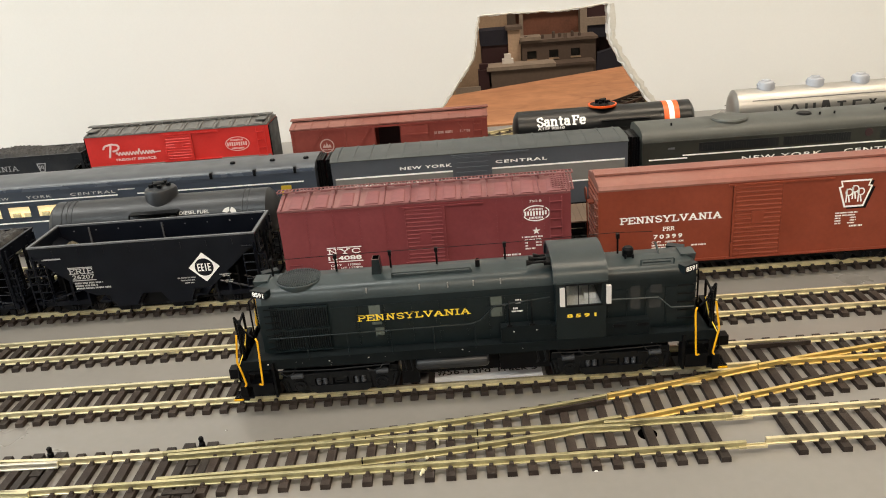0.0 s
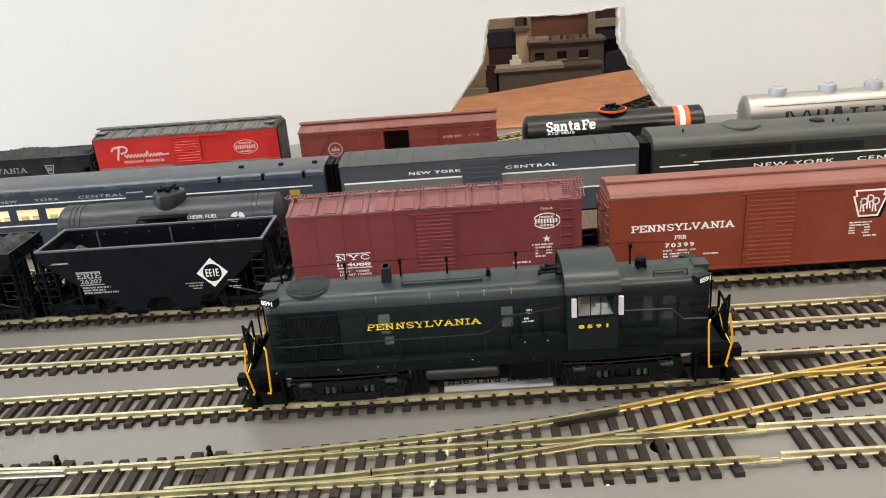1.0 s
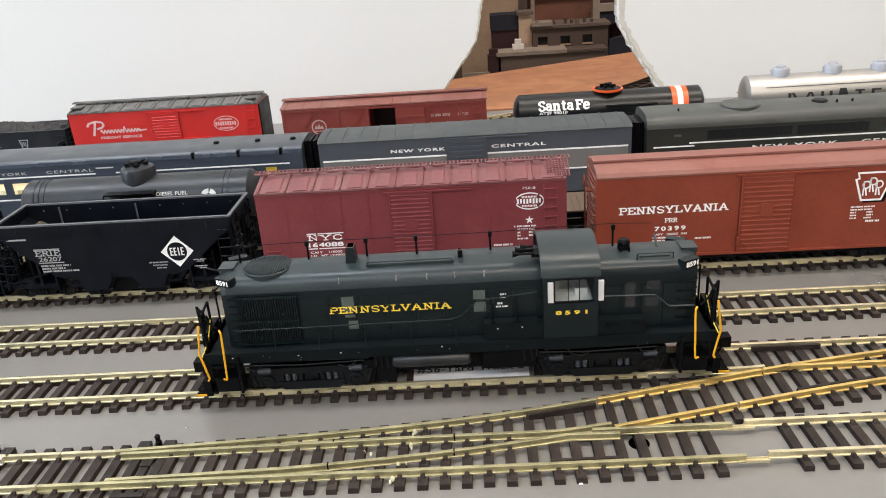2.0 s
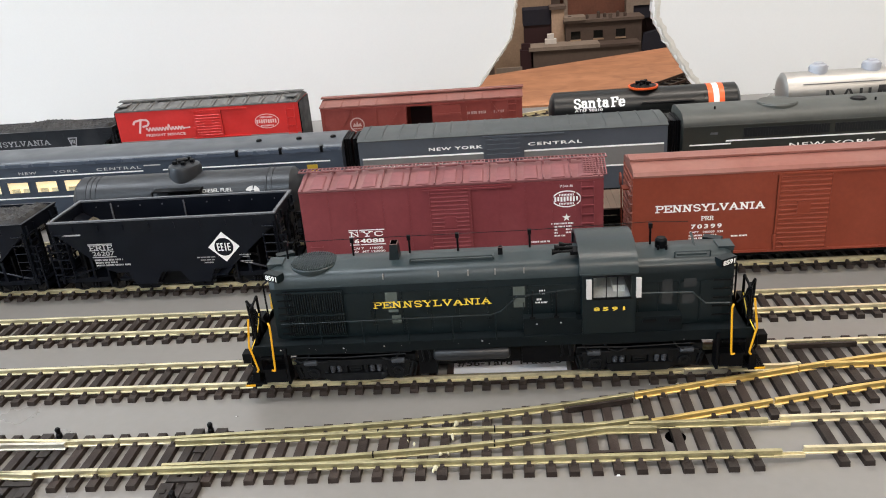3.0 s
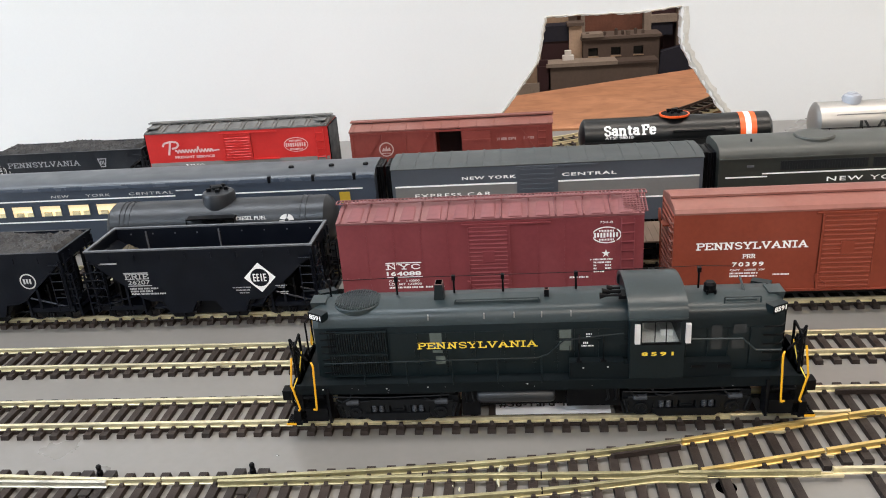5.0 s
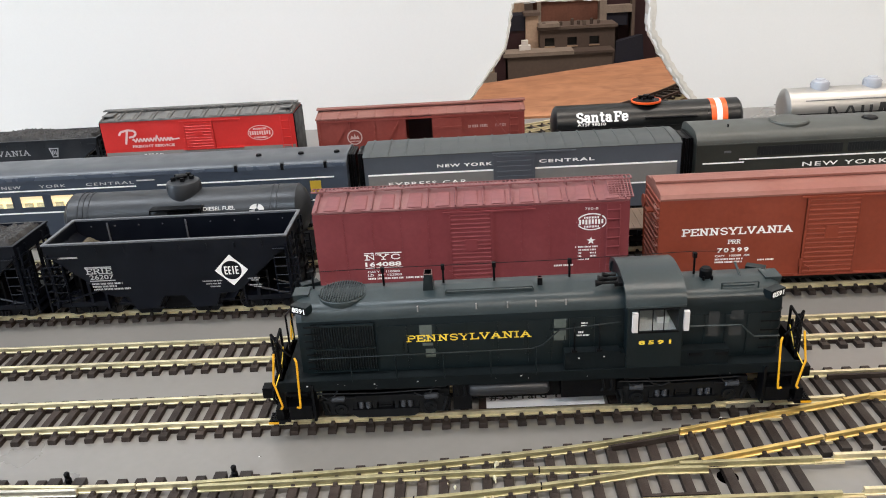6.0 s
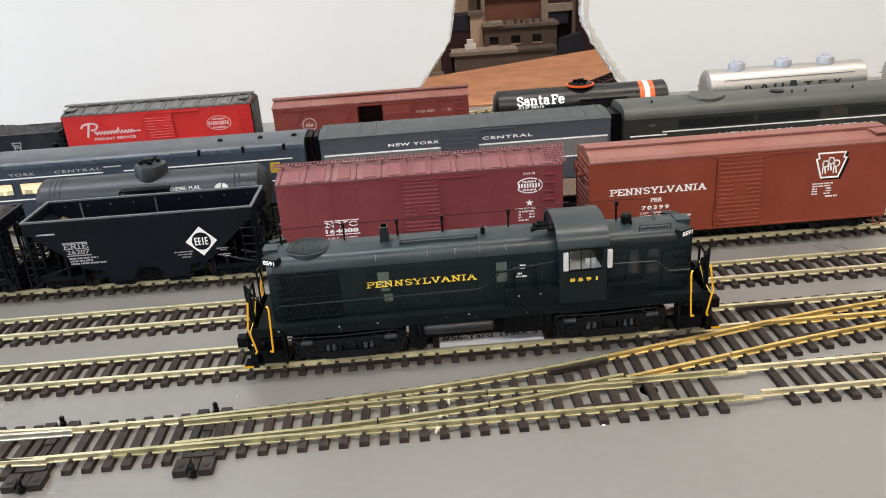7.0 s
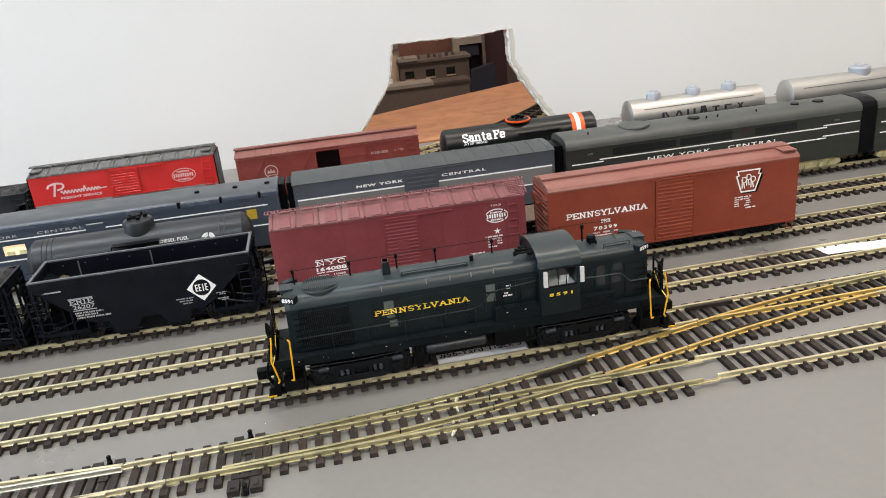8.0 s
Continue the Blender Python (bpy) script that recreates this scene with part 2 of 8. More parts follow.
def plywood():
    m = mat("orange_plywood", (0.42, 0.185, 0.075), 0.6, var=0.12, scale=12, bump=0.1, fine=12)
    nt = m.node_tree
    b = nt.nodes["Principled BSDF"]
    tc = nt.nodes.new("ShaderNodeTexCoord")
    mp = nt.nodes.new("ShaderNodeMapping")
    mp.inputs["Scale"].default_value = (16, 24, 16)
    mp.inputs["Rotation"].default_value = (0, 0, radians(-24))
    nz = nt.nodes.new("ShaderNodeTexNoise")
    nz.inputs["Scale"].default_value, nz.inputs["Detail"].default_value = 2.6, 11
    nz.inputs["Distortion"].default_value = 0.7
    nt.links.new(tc.outputs["Object"], mp.inputs["Vector"])
    nt.links.new(mp.outputs[0], nz.inputs["Vector"])
    ra = nt.nodes.new("ShaderNodeValToRGB")
    ra.color_ramp.elements[0].position, ra.color_ramp.elements[0].color = 0.3, (0.30, 0.126, 0.054, 1)
    ra.color_ramp.elements[1].position, ra.color_ramp.elements[1].color = 0.68, (0.445, 0.205, 0.096, 1)
    nt.links.new(nz.outputs[0], ra.inputs[0])
    nt.links.new(ra.outputs[0], b.inputs["Base Color"])
    return m


PLY = plywood()


# ---- builders; all lengths in millimetres ----
class Shape:
    def __init__(self):
        self.bm = bmesh.new()

    def face(self, pts, slot=0):
        f = self.bm.faces.new([self.bm.verts.new(p) for p in pts])
        f.material_index = slot
        return f

    def hexa(self, p, slot=0):
        """A block from eight corners: four below, four above, both counter-clockwise."""
        v = [self.bm.verts.new(q) for q in p]
        for a in ((3, 2, 1, 0), (4, 5, 6, 7), (0, 1, 5, 4), (1, 2, 6, 5), (2, 3, 7, 6), (3, 0, 4, 7)):
            self.bm.faces.new([v[i] for i in a]).material_index = slot
        return self

    def box(self, x0, x1, y0, y1, z0, z1, slot=0):
        return self.hexa([(x0, y0, z0), (x1, y0, z0), (x1, y1, z0), (x0, y1, z0), (x0, y0, z1), (x1, y0, z1), (x1, y1, z1), (x0, y1, z1)], slot)

    def sweep(self, pts, at, slot=0, cap=True):
        """Joins copies of a closed outline: at is a list of functions from outline point to place."""
        rings = [[self.bm.verts.new(f(p)) for p in pts] for f in at]
        n = len(pts)
        for a, b in zip(rings, rings[1:]):
            for i in range(n):
                self.bm.faces.new((a[i], a[(i + 1) % n], b[(i + 1) % n], b[i])).material_index = slot
        if cap:
            self.bm.faces.new(rings[0][::-1]).material_index = slot
            self.bm.faces.new(rings[-1]).material_index = slot
        return self

    def along_x(self, yz, x0, x1, slot=0):
        return self.sweep(yz, [lambda p: (x0, p[0], p[1]), lambda p: (x1, p[0], p[1])], slot)

    def along_y(self, xz, y0, y1, slot=0):
        return self.sweep(xz, [lambda p: (p[0], y0, p[1]), lambda p: (p[0], y1, p[1])], slot)

    def along_z(self, xy, z0, z1, slot=0):
        return self.sweep(xy, [lambda p: (p[0], p[1], z0), lambda p: (p[0], p[1], z1)], slot)

    def lathe(self, prof, axis, c, seg=24, slot=0):
        """prof: (along, radius) pairs along x, y or z through c."""
        rings = []
        for a, r in prof:
            ring = []
            for i in range(seg):
                t = 2 * math.pi * i / seg
                u, w = r * math.cos(t), r * math.sin(t)
                p = {"x": (a, u, w), "y": (w, a, u), "z": (u, w, a)}[axis]
                ring.append(self.bm.verts.new((p[0] + c[0], p[1] + c[1], p[2] + c[2])))
            rings.append(ring)
        for a, b in zip(rings, rings[1:]):
            for i in range(seg):
                self.bm.faces.new((a[i], a[(i + 1) % seg], b[(i + 1) % seg], b[i])).material_index = slot
        self.bm.faces.new(rings[0][::-1]).material_index = slot
        self.bm.faces.new(rings[-1]).material_index = slot
        return self

    def rod(self, pts, r, seg=6, slot=0):
        """A round wire through the points."""
        for p, q in zip(pts, pts[1:]):
            p, q = Vector(p), Vector(q)
            d = q - p
            if d.length < 1e-6:
                continue
            rot = d.to_track_quat("Z", "Y").to_matrix()
            rings = []
            for base in (p, q):
                rings.append([self.bm.verts.new(base + rot @ Vector((r * math.cos(2 * math.pi * i / seg), r * math.sin(2 * math.pi * i / seg), 0))) for i in range(seg)])
            for i in range(seg):
                self.bm.faces.new((rings[0][i], rings[0][(i + 1) % seg], rings[1][(i + 1) % seg], rings[1][i])).material_index = slot
            self.bm.faces.new(rings[0][::-1]).material_index = slot
            self.bm.faces.new(rings[1]).material_index = slot
        return self

    def bevel(self, w, angle=40, seg=1):
        es = [e for e in self.bm.edges if len(e.link_faces) == 2 and e.calc_face_angle(0) > radians(angle)]
        bmesh.ops.bevel(self.bm, geom=es, offset=w, segments=seg, affect="EDGES", profile=0.6)
        return self

    def mesh(self, name, *mats):
        bmesh.ops.recalc_face_normals(self.bm, faces=self.bm.faces[:])
        bmesh.ops.scale(self.bm, vec=(MM, MM, MM), verts=self.bm.verts[:])
        me = bpy.data.meshes.new(name)
        self.bm.to_mesh(me)
        self.bm.free()
        for m in mats:
            me.materials.append(m)
        me.polygons.foreach_set("use_smooth", [True] * len(me.polygons))
        me.set_sharp_from_angle(angle=radians(32))
        return me


def put(name, me, parent=None, x=0, y=0, z=0, label="", rz=0):
    ob = new(name, me)
    ob.matrix_basis = pose(x * MM, y * MM, z * MM, 0, 0, rz)
    if parent is not None:
        ob.parent = parent
    if label:
        ob["label"] = label
    return ob


def part(name, s, material, parent, label="", x=0, y=0, z=0, rz=0):
    mats = material if isinstance(material, (tuple, list)) else (material,)
    return put(name, s.mesh(name, *mats), parent, x, y, z, label, rz)


def thing(name, x, y, z, label, category, group="", kind="", rz=0):
    ob = new(name)
    ob.empty_display_size = 0.01
    ob.matrix_basis = pose(x * MM, y * MM, z * MM, 0, 0, rz)
    return tagged(ob, label, category, group, kind)


def solid(name, s, material, label, category, kind="", x=0, y=0, z=0, group=""):
    ob = part(name, s, material, None, "", x, y, z)
    return tagged(ob, label, category, group, kind)


def pieces(name, me, places, parent, label=""):
    """Copies of one small mesh as parts of their own, at places (x, y, z)."""
    for p in places:
        put(name, me, parent, p[0], p[1], p[2], label)


# lettering
def words(name, body, w, h, x, z, y, material, parent, bold=0.0, face="y", gap=1.0, label=""):
    """Sans letters w wide and h high, lower left corner at x, z, standing on the plane y and facing the camera's side."""
    cu = bpy.data.curves.new(name, "FONT")
    cu.body, cu.size, cu.extrude, cu.offset, cu.space_character, cu.resolution_u = body, 1.0, 0.02, bold, gap, 3
    tmp = bpy.data.objects.new(name, cu)
    scene.collection.objects.link(tmp)
    dg = bpy.context.evaluated_depsgraph_get()
    me = bpy.data.meshes.new_from_object(tmp.evaluated_get(dg))
    bpy.data.objects.remove(tmp)
    xs, ys = [v.co.x for v in me.vertices], [v.co.y for v in me.vertices]
    x0, x1, y0, y1 = min(xs), max(xs), min(ys), max(ys)
    for v in me.vertices:
        a, b, c = (v.co.x - x0) / (x1 - x0) * w, (v.co.y - y0) / (y1 - y0) * h, v.co.z * 2.5
        if face == "y":
            v.co = Vector(((x + a) * MM, (y - c) * MM, (z + b) * MM))
        else:
            v.co = Vector(((x + a) * MM, (z + b) * MM, (y + c) * MM))
    me.materials.clear()
    me.materials.append(material)
    return put(name, me, parent, label=label)


SLAB = {
    "P": (0.78, [[(0.2, 0), (0.2, 1)], [(0.2, 1), (0.58, 1), (0.76, 0.9), (0.76, 0.6), (0.58, 0.5), (0.2, 0.5)]], [(0.02, 0.42, 0), (0.02, 0.3, 1)]),
    "E": (0.8, [[(0.2, 0), (0.2, 1)], [(0.2, 1), (0.76, 1), (0.76, 0.78)], [(0.2, 0.52), (0.58, 0.52)], [(0.2, 0), (0.78, 0), (0.78, 0.24)]], [(0.02, 0.3, 0), (0.02, 0.3, 1)]),
    "N": (0.95, [[(0.2, 0), (0.2, 1)], [(0.2, 1), (0.76, 0)], [(0.76, 0), (0.76, 1)]], [(0.02, 0.4, 0), (0.02, 0.3, 1), (0.58, 0.95, 1)]),
    "S": (0.78, [[(0.72, 0.8), (0.58, 1), (0.3, 1), (0.14, 0.86), (0.14, 0.66), (0.3, 0.54), (0.56, 0.46), (0.72, 0.34), (0.72, 0.14), (0.56, 0), (0.28, 0), (0.12, 0.2)]], []),
    "Y": (0.9, [[(0.12, 1), (0.46, 0.46), (0.46, 0)], [(0.8, 1), (0.46, 0.46)]], [(0.0, 0.3, 1), (0.62, 0.94, 1), (0.28, 0.64, 0)]),
    "L": (0.76, [[(0.2, 0), (0.2, 1)], [(0.2, 0), (0.74, 0), (0.74, 0.26)]], [(0.02, 0.38, 1), (0.02, 0.3, 0)]),
    "V": (0.92, [[(0.12, 1), (0.46, 0), (0.8, 1)]], [(0.0, 0.3, 1), (0.62, 0.94, 1)]),
    "A": (0.95, [[(0.1, 0), (0.46, 1), (0.82, 0)], [(0.24, 0.34), (0.68, 0.34)]], [(0.0, 0.28, 0), (0.64, 0.98, 0)]),
    "I": (0.46, [[(0.22, 0), (0.22, 1)]], [(0.02, 0.42, 0), (0.02, 0.42, 1)]),
    "R": (0.88, [[(0.2, 0), (0.2, 1)], [(0.2, 1), (0.58, 1), (0.74, 0.9), (0.74, 0.62), (0.58, 0.52), (0.2, 0.52)], [(0.5, 0.52), (0.8, 0)]], [(0.02, 0.4, 0), (0.02, 0.3, 1), (0.7, 0.92, 0)]),
    "F": (0.8, [[(0.2, 0), (0.2, 1)], [(0.2, 1), (0.76, 1), (0.76, 0.74)], [(0.2, 0.52), (0.58, 0.52)]], [(0.02, 0.42, 0), (0.02, 0.3, 1)]),
    "a": (0.76, [[(0.14, 0.56), (0.25, 0.7), (0.48, 0.7), (0.58, 0.58), (0.58, 0.04)], [(0.58, 0.4), (0.3, 0.4), (0.14, 0.3), (0.14, 0.12), (0.28, 0.02), (0.45, 0.02), (0.58, 0.14)]], [(0.5, 0.76, 0.02)]),
    "n": (0.9, [[(0.18, 0), (0.18, 0.7)], [(0.18, 0.5), (0.35, 0.68), (0.55, 0.68), (0.66, 0.54), (0.66, 0)]], [(0.02, 0.34, 0), (0.5, 0.84, 0), (0.02, 0.18, 0.7)]),
    "t": (0.56, [[(0.26, 0.96), (0.26, 0.14), (0.36, 0.02), (0.52, 0.06)], [(0.06, 0.7), (0.5, 0.7)]], []),
    "e": (0.74, [[(0.12, 0.38), (0.62, 0.38), (0.62, 0.55), (0.5, 0.7), (0.26, 0.7), (0.1, 0.52), (0.1, 0.18), (0.26, 0.02), (0.48, 0.02), (0.64, 0.14)]], []),
    " ": (0.1, [], []),
    "C": (0.86, [[(0.76, 0.74), (0.6, 0.98), (0.34, 0.98), (0.14, 0.74), (0.14, 0.26), (0.34, 0.02), (0.6, 0.02), (0.78, 0.24)]], []),
}


def slab_words(name, body, w, h, x, z, y, material, parent, heavy=0.17, label=""):
    """Slab-serif capitals, cut as flat strokes."""
    total = sum(SLAB[c][0] for c in body) + 0.1 * (len(body) - 1)
    k, s, cur, layer = w / total, Shape(), 0.0, 0

    def stroke(p, q, t):
        nonlocal layer
        (ax, az), (bx, bz) = p, q
        ax, bx, az, bz = x + (cur + ax) * k, x + (cur + bx) * k, z + az * h, z + bz * h
        dx, dz = bx - ax, bz - az
        n = math.hypot(dx, dz)
        ux, uz = dx / n * t * 0.3, dz / n * t * 0.3
        nx, nz = -dz / n * t / 2, dx / n * t / 2
        d = 0.05 + 0.012 * (layer % 5)
        layer += 1
        c = [(ax - ux + nx, az - uz + nz), (ax - ux - nx, az - uz - nz), (bx + ux - nx, bz + uz - nz), (bx + ux + nx, bz + uz + nz)]
        s.sweep(c, [lambda p: (p[0], y, p[1]), lambda p: (p[0], y - d, p[1])])

    for ch in body:
        adv, lines, serifs = SLAB[ch]
        for line in lines:
            for p, q in zip(line, line[1:]):
                upright = abs(q[0] - p[0]) * k < abs(q[1] - p[1]) * h
                stroke(p, q, heavy * h * (1.15 if upright else 0.8))
        for a, b, hgt in serifs:
            stroke((a, hgt), (b, hgt), heavy * h * 0.75)
        cur += adv + 0.1
    return part(name, s, material, parent, label)


def bend(ob, r, zc, a0, lift=0.1):
    """Wraps flat lettering round a lying tank of radius r, from the angle a0 above its flank."""
    bm = bmesh.new()
    bm.from_mesh(ob.data)
    long_edges = [e for e in bm.edges if abs(e.verts[0].co.z - e.verts[1].co.z) > 0.0011]
    bmesh.ops.subdivide_edges(bm, edges=long_edges, cuts=5, use_grid_fill=True)
    for v in bm.verts:
        e, a = lift - v.co.y / MM, a0 + v.co.z / MM / r
        v.co = Vector((v.co.x, -(r + e) * math.cos(a) * MM, (zc + (r + e) * math.sin(a)) * MM))
    bm.to_mesh(ob.data)
    bm.free()
    return ob


def bars(name, rows, y, material, parent, label="", face="y", deep=0.08, plain=False):
    """Small print that cannot be read: a row is x, z, width, height, cut into word-long bars."""
    rnd, s = random.Random(len(rows) * 7 + int(abs(y) * 10)), Shape()

    def block(x0, x1, z0, z1):
        if face == "y":
            s.box(x0, x1, y - deep, y, z0, z1)
        else:
            s.box(x0, x1, z0, z1, y, y + deep)

    for x, z, w, h in rows:
        cur, left = x, rnd.randint(3, 6)
        while cur < x + w - 0.3 * h:
            n = min(h * rnd.uniform(0.5, 0.72), x + w - cur)
            if h > 1.6 and not plain:
                t = 0.24 * h
                block(cur, cur + t, z, z + h)
                if rnd.random() < 0.6:
                    block(cur + n - t * 0.8, cur + n, z, z + h)
                block(cur + t, cur + n - t * 0.8, z + h - t * 0.8, z + h)
                if rnd.random() < 0.7:
                    block(cur + t, cur + n - t * 0.8, z, z + t * 0.8)
            else:
                block(cur, cur + n, z, z + h)
            left -= 1
            cur += n + h * (0.24 if left else 0.75)
            left = left or rnd.randint(3, 6)
    return part(name, s, material, parent, label)


# ---- the room ----
WALL_Y = 459.0


def room():
    s = Shape().box(-2500, 2500, -3000, 2700, -1030, -1000)
    solid("floor", s, FLOORM, "brown floor under the layout table", "floor", "structure")
    s = Shape().box(-2500, 2500, -3000, 2700, 1600, 1630)
    solid("ceiling", s, CEIL, "white ceiling with lamp panels", "ceiling", "structure")
    s = Shape().box(2500, 2520, -3000, 2700, -1000, 1600)
    solid("wall_east", s, WALLP, "plain off-white room wall", "wall", "structure")
    s = Shape().box(-2500, 2500, -3020, -3000, -1000, 1600)
    solid("wall_south", s, WALLP, "plain off-white room wall", "wall", "structure")
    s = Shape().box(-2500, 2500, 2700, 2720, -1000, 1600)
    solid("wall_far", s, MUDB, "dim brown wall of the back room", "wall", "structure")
    # west wall in four pieces round its window
    s = Shape().box(-2520, -2500, -3000, -1250, -1000, 1600).box(-2520, -2500, 50, 2700, -1000, 1600)
    s.box(-2520, -2500, -1250, 50, -1000, 0).box(-2520, -2500, -1250, 50, 1100, 1600)
    solid("wall_west", s, WALLP, "off-white room wall with a window opening", "wall", "structure")
    win = thing("window_1", -2510, -600, 0, "white-framed window with pale daylight behind", "window", kind="structure")
    s = Shape().box(-10, 14, -650, -610, 0, 1100).box(-10, 14, 610, 650, 0, 1100).box(-10, 14, -610, 610, 0, 40).box(-10, 14, -610, 610, 1060, 1100)
    part("window_frame", s, WALLP, win)
    part("pane", Shape().box(-14, -12, -650, 650, 0, 1100), BGLOW, win)
    for lx, ly, *_ in LAMPS:
        lamp = thing("ceiling_light", lx * 1000, ly * 1000, 1600, "long white ceiling light panel", "ceiling light", "ceiling lights")
        s = Shape().box(-640, -600, -170, 170, -45, 0).box(600, 640, -170, 170, -45, 0).box(-600, 600, -170, -150, -45, 0).box(-600, 600, 150, 170, -45, 0)
        part("frame", s, CEIL, lamp)
        part("diffuser", Shape().box(-600, 600, -150, 150, -30, -20), TUBE, lamp)
    # unseen side walls added to block light and keep the back room dim
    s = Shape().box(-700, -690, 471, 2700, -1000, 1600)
    solid("dimmer_wall_west", s, MUDB, "unseen brown partition added to dim the back room", "wall", "structure")
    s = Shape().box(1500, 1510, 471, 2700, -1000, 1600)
    solid("dimmer_wall_east", s, MUDB, "unseen brown partition added to dim the back room", "wall", "structure")


def jag(pts, step, amp, seed):
    """A broken line through pts with a ragged edge."""
    rnd, out = random.Random(seed), []
    for (ax, az), (bx, bz) in zip(pts, pts[1:]):
        n = max(1, int(math.hypot(bx - ax, bz - az) / step))
        for i in range(n):
            t = i / n
            k = 0 if i == 0 and not out else 1
            out.append((ax + (bx - ax) * t + k * rnd.uniform(-amp, amp), az + (bz - az) * t + k * rnd.uniform(-amp, amp)))
    out.append(pts[-1])
    return out


def hole_wall():
    left = [(-9, -2), (3, 20), (19, 40), (38, 66), (41, 80), (46, 105)]
    top = [(46, 105), (80, 105.5), (120, 104), (164, 107)]
    right = [(164, 107), (165, 75), (174, 57), (196, 24), (214, -2)]
    edge = jag(left, 3.2, 0.9, 3)[:-1] + jag(top, 3.0, 0.8, 5)[:-1] + jag(right, 3.0, 1.3, 8)
    s = Shape()
    # left and right fields, then the field above, each one flat outline
    nl = len(jag(left, 3.2, 0.9, 3)) - 1
    nt = nl + len(jag(top, 3.0, 0.8, 5)) - 1
    l, t, r = edge[:nl + 1], edge[nl:nt + 1], edge[nt:]

    def slab_of(outline):
        s.sweep(outline, [lambda p: (p[0], WALL_Y, p[1]), lambda p: (p[0], WALL_Y + 12, p[1])])

    slab_of([(-2500, -2), (-2500, 105)] + [(46, 105)] + l[::-1][1:])
    slab_of([(164, 107)] + [(2500, 107), (2500, -2)] + r[::-1][:-1])
    slab_of([(-2500, 105.0), (-2500, 1600), (2500, 1600), (2500, 107.0)] + t[::-1])
    s.box(-2500, 2500, WALL_Y, WALL_Y + 12, -1000, -20)
    ob = solid("wall_north", s, WALLP, "off-white plasterboard wall with a ragged hole", "wall", "structure")
    # torn paper and bare gypsum round the hole
    for name, line, seed, thick in (("torn_edge", left, 11, 2.4), ("torn_edge", top, 12, 1.6), ("torn_edge", right, 13, 6.5)):
        rnd = random.Random(seed)
        rim = jag(line, 3.4, 0.4, seed + 20)
        sh = Shape()
        a = [Vector((x, WALL_Y - 0.5, z)) for x, z in rim]
        rows = [[], [], [], []]
        for i, p in enumerate(a):
            q = a[min(i + 1, len(a) - 1)] - a[max(i - 1, 0)]
            n = Vector((q.z, 0, -q.x)).normalized() * (-1)
            w = thick * rnd.uniform(0.8, 1.1)
            rows[0].append(sh.bm.verts.new(p + n * w + Vector((0, 0.3, 0))))
            rows[1].append(sh.bm.verts.new(p + n * w * 0.45 + Vector((0, -rnd.uniform(0.1, 0.5), 0))))
            rows[2].append(sh.bm.verts.new(p - n * rnd.uniform(0.1, 0.9) + Vector((0, rnd.uniform(0.5, 2.0), 0))))
            rows[3].append(sh.bm.verts.new(p - n * rnd.uniform(-0.6, 0.9) + Vector((0, 12.8, 0))))
        for u, v in zip(rows, rows[1:]):
            for i in range(len(u) - 1):
                sh.bm.faces.new((u[i], u[i + 1], v[i + 1], v[i]))
        part(name, sh, TORN, ob, "torn whitish plasterboard edge")


def table():
    t = thing("layout_table", 0, 0, 0, "grey-painted wooden layout board on legs", "table")
    part("tabletop", Shape().box(-1100, 1400, -620, WALL_Y - 0.5, -18, LIFT), BOARD, t)
    for x in (-1050, 1350):
        for y in (-570, 400):
            part("leg", Shape().box(x - 30, x + 30, y - 30, y + 30, -1000, -18), TANB, t)
    for x0, y0 in ((-1000, -560), (-1000, 380)):
        part("rail_beam", Shape().box(x0, 1320, y0, y0 + 25, -100, -18.5), TANB, t)


# ---- track ----
RAIL_PROFILE = [(-1.05, 2.0), (1.05, 2.0), (1.05, 2.4), (0.4, 2.65), (0.4, 3.6), (0.68, 3.8), (0.68, 4.42), (0.56, 4.5), (-0.56, 4.5), (-0.68, 4.42), (-0.68, 3.8), (-0.4, 3.6), (-0.4, 2.65), (-1.05, 2.4)]
WEB_PROFILE = [(-1.3, 0.3), (1.3, 0.3), (1.2, 1.7), (-1.2, 1.7)]
CHECK_PROFILE = [(-0.6, 2.0), (0.6, 2.0), (0.6, 4.0), (-0.6, 4.0)]


def rail_mesh(name, path, material, profile=RAIL_PROFILE):
    s, fs = Shape(), []
    for i, (x, y) in enumerate(path):
        (ax, ay), (bx, by) = path[max(i - 1, 0)], path[min(i + 1, len(path) - 1)]
        d = math.hypot(bx - ax, by - ay)
        nx, ny = -(by - ay) / d, (bx - ax) / d
        fs.append(lambda p, x=x, y=y, nx=nx, ny=ny: (x + nx * p[0], y + ny * p[0], p[1]))
    s.sweep(profile, fs)
    return s.mesh(name, material)


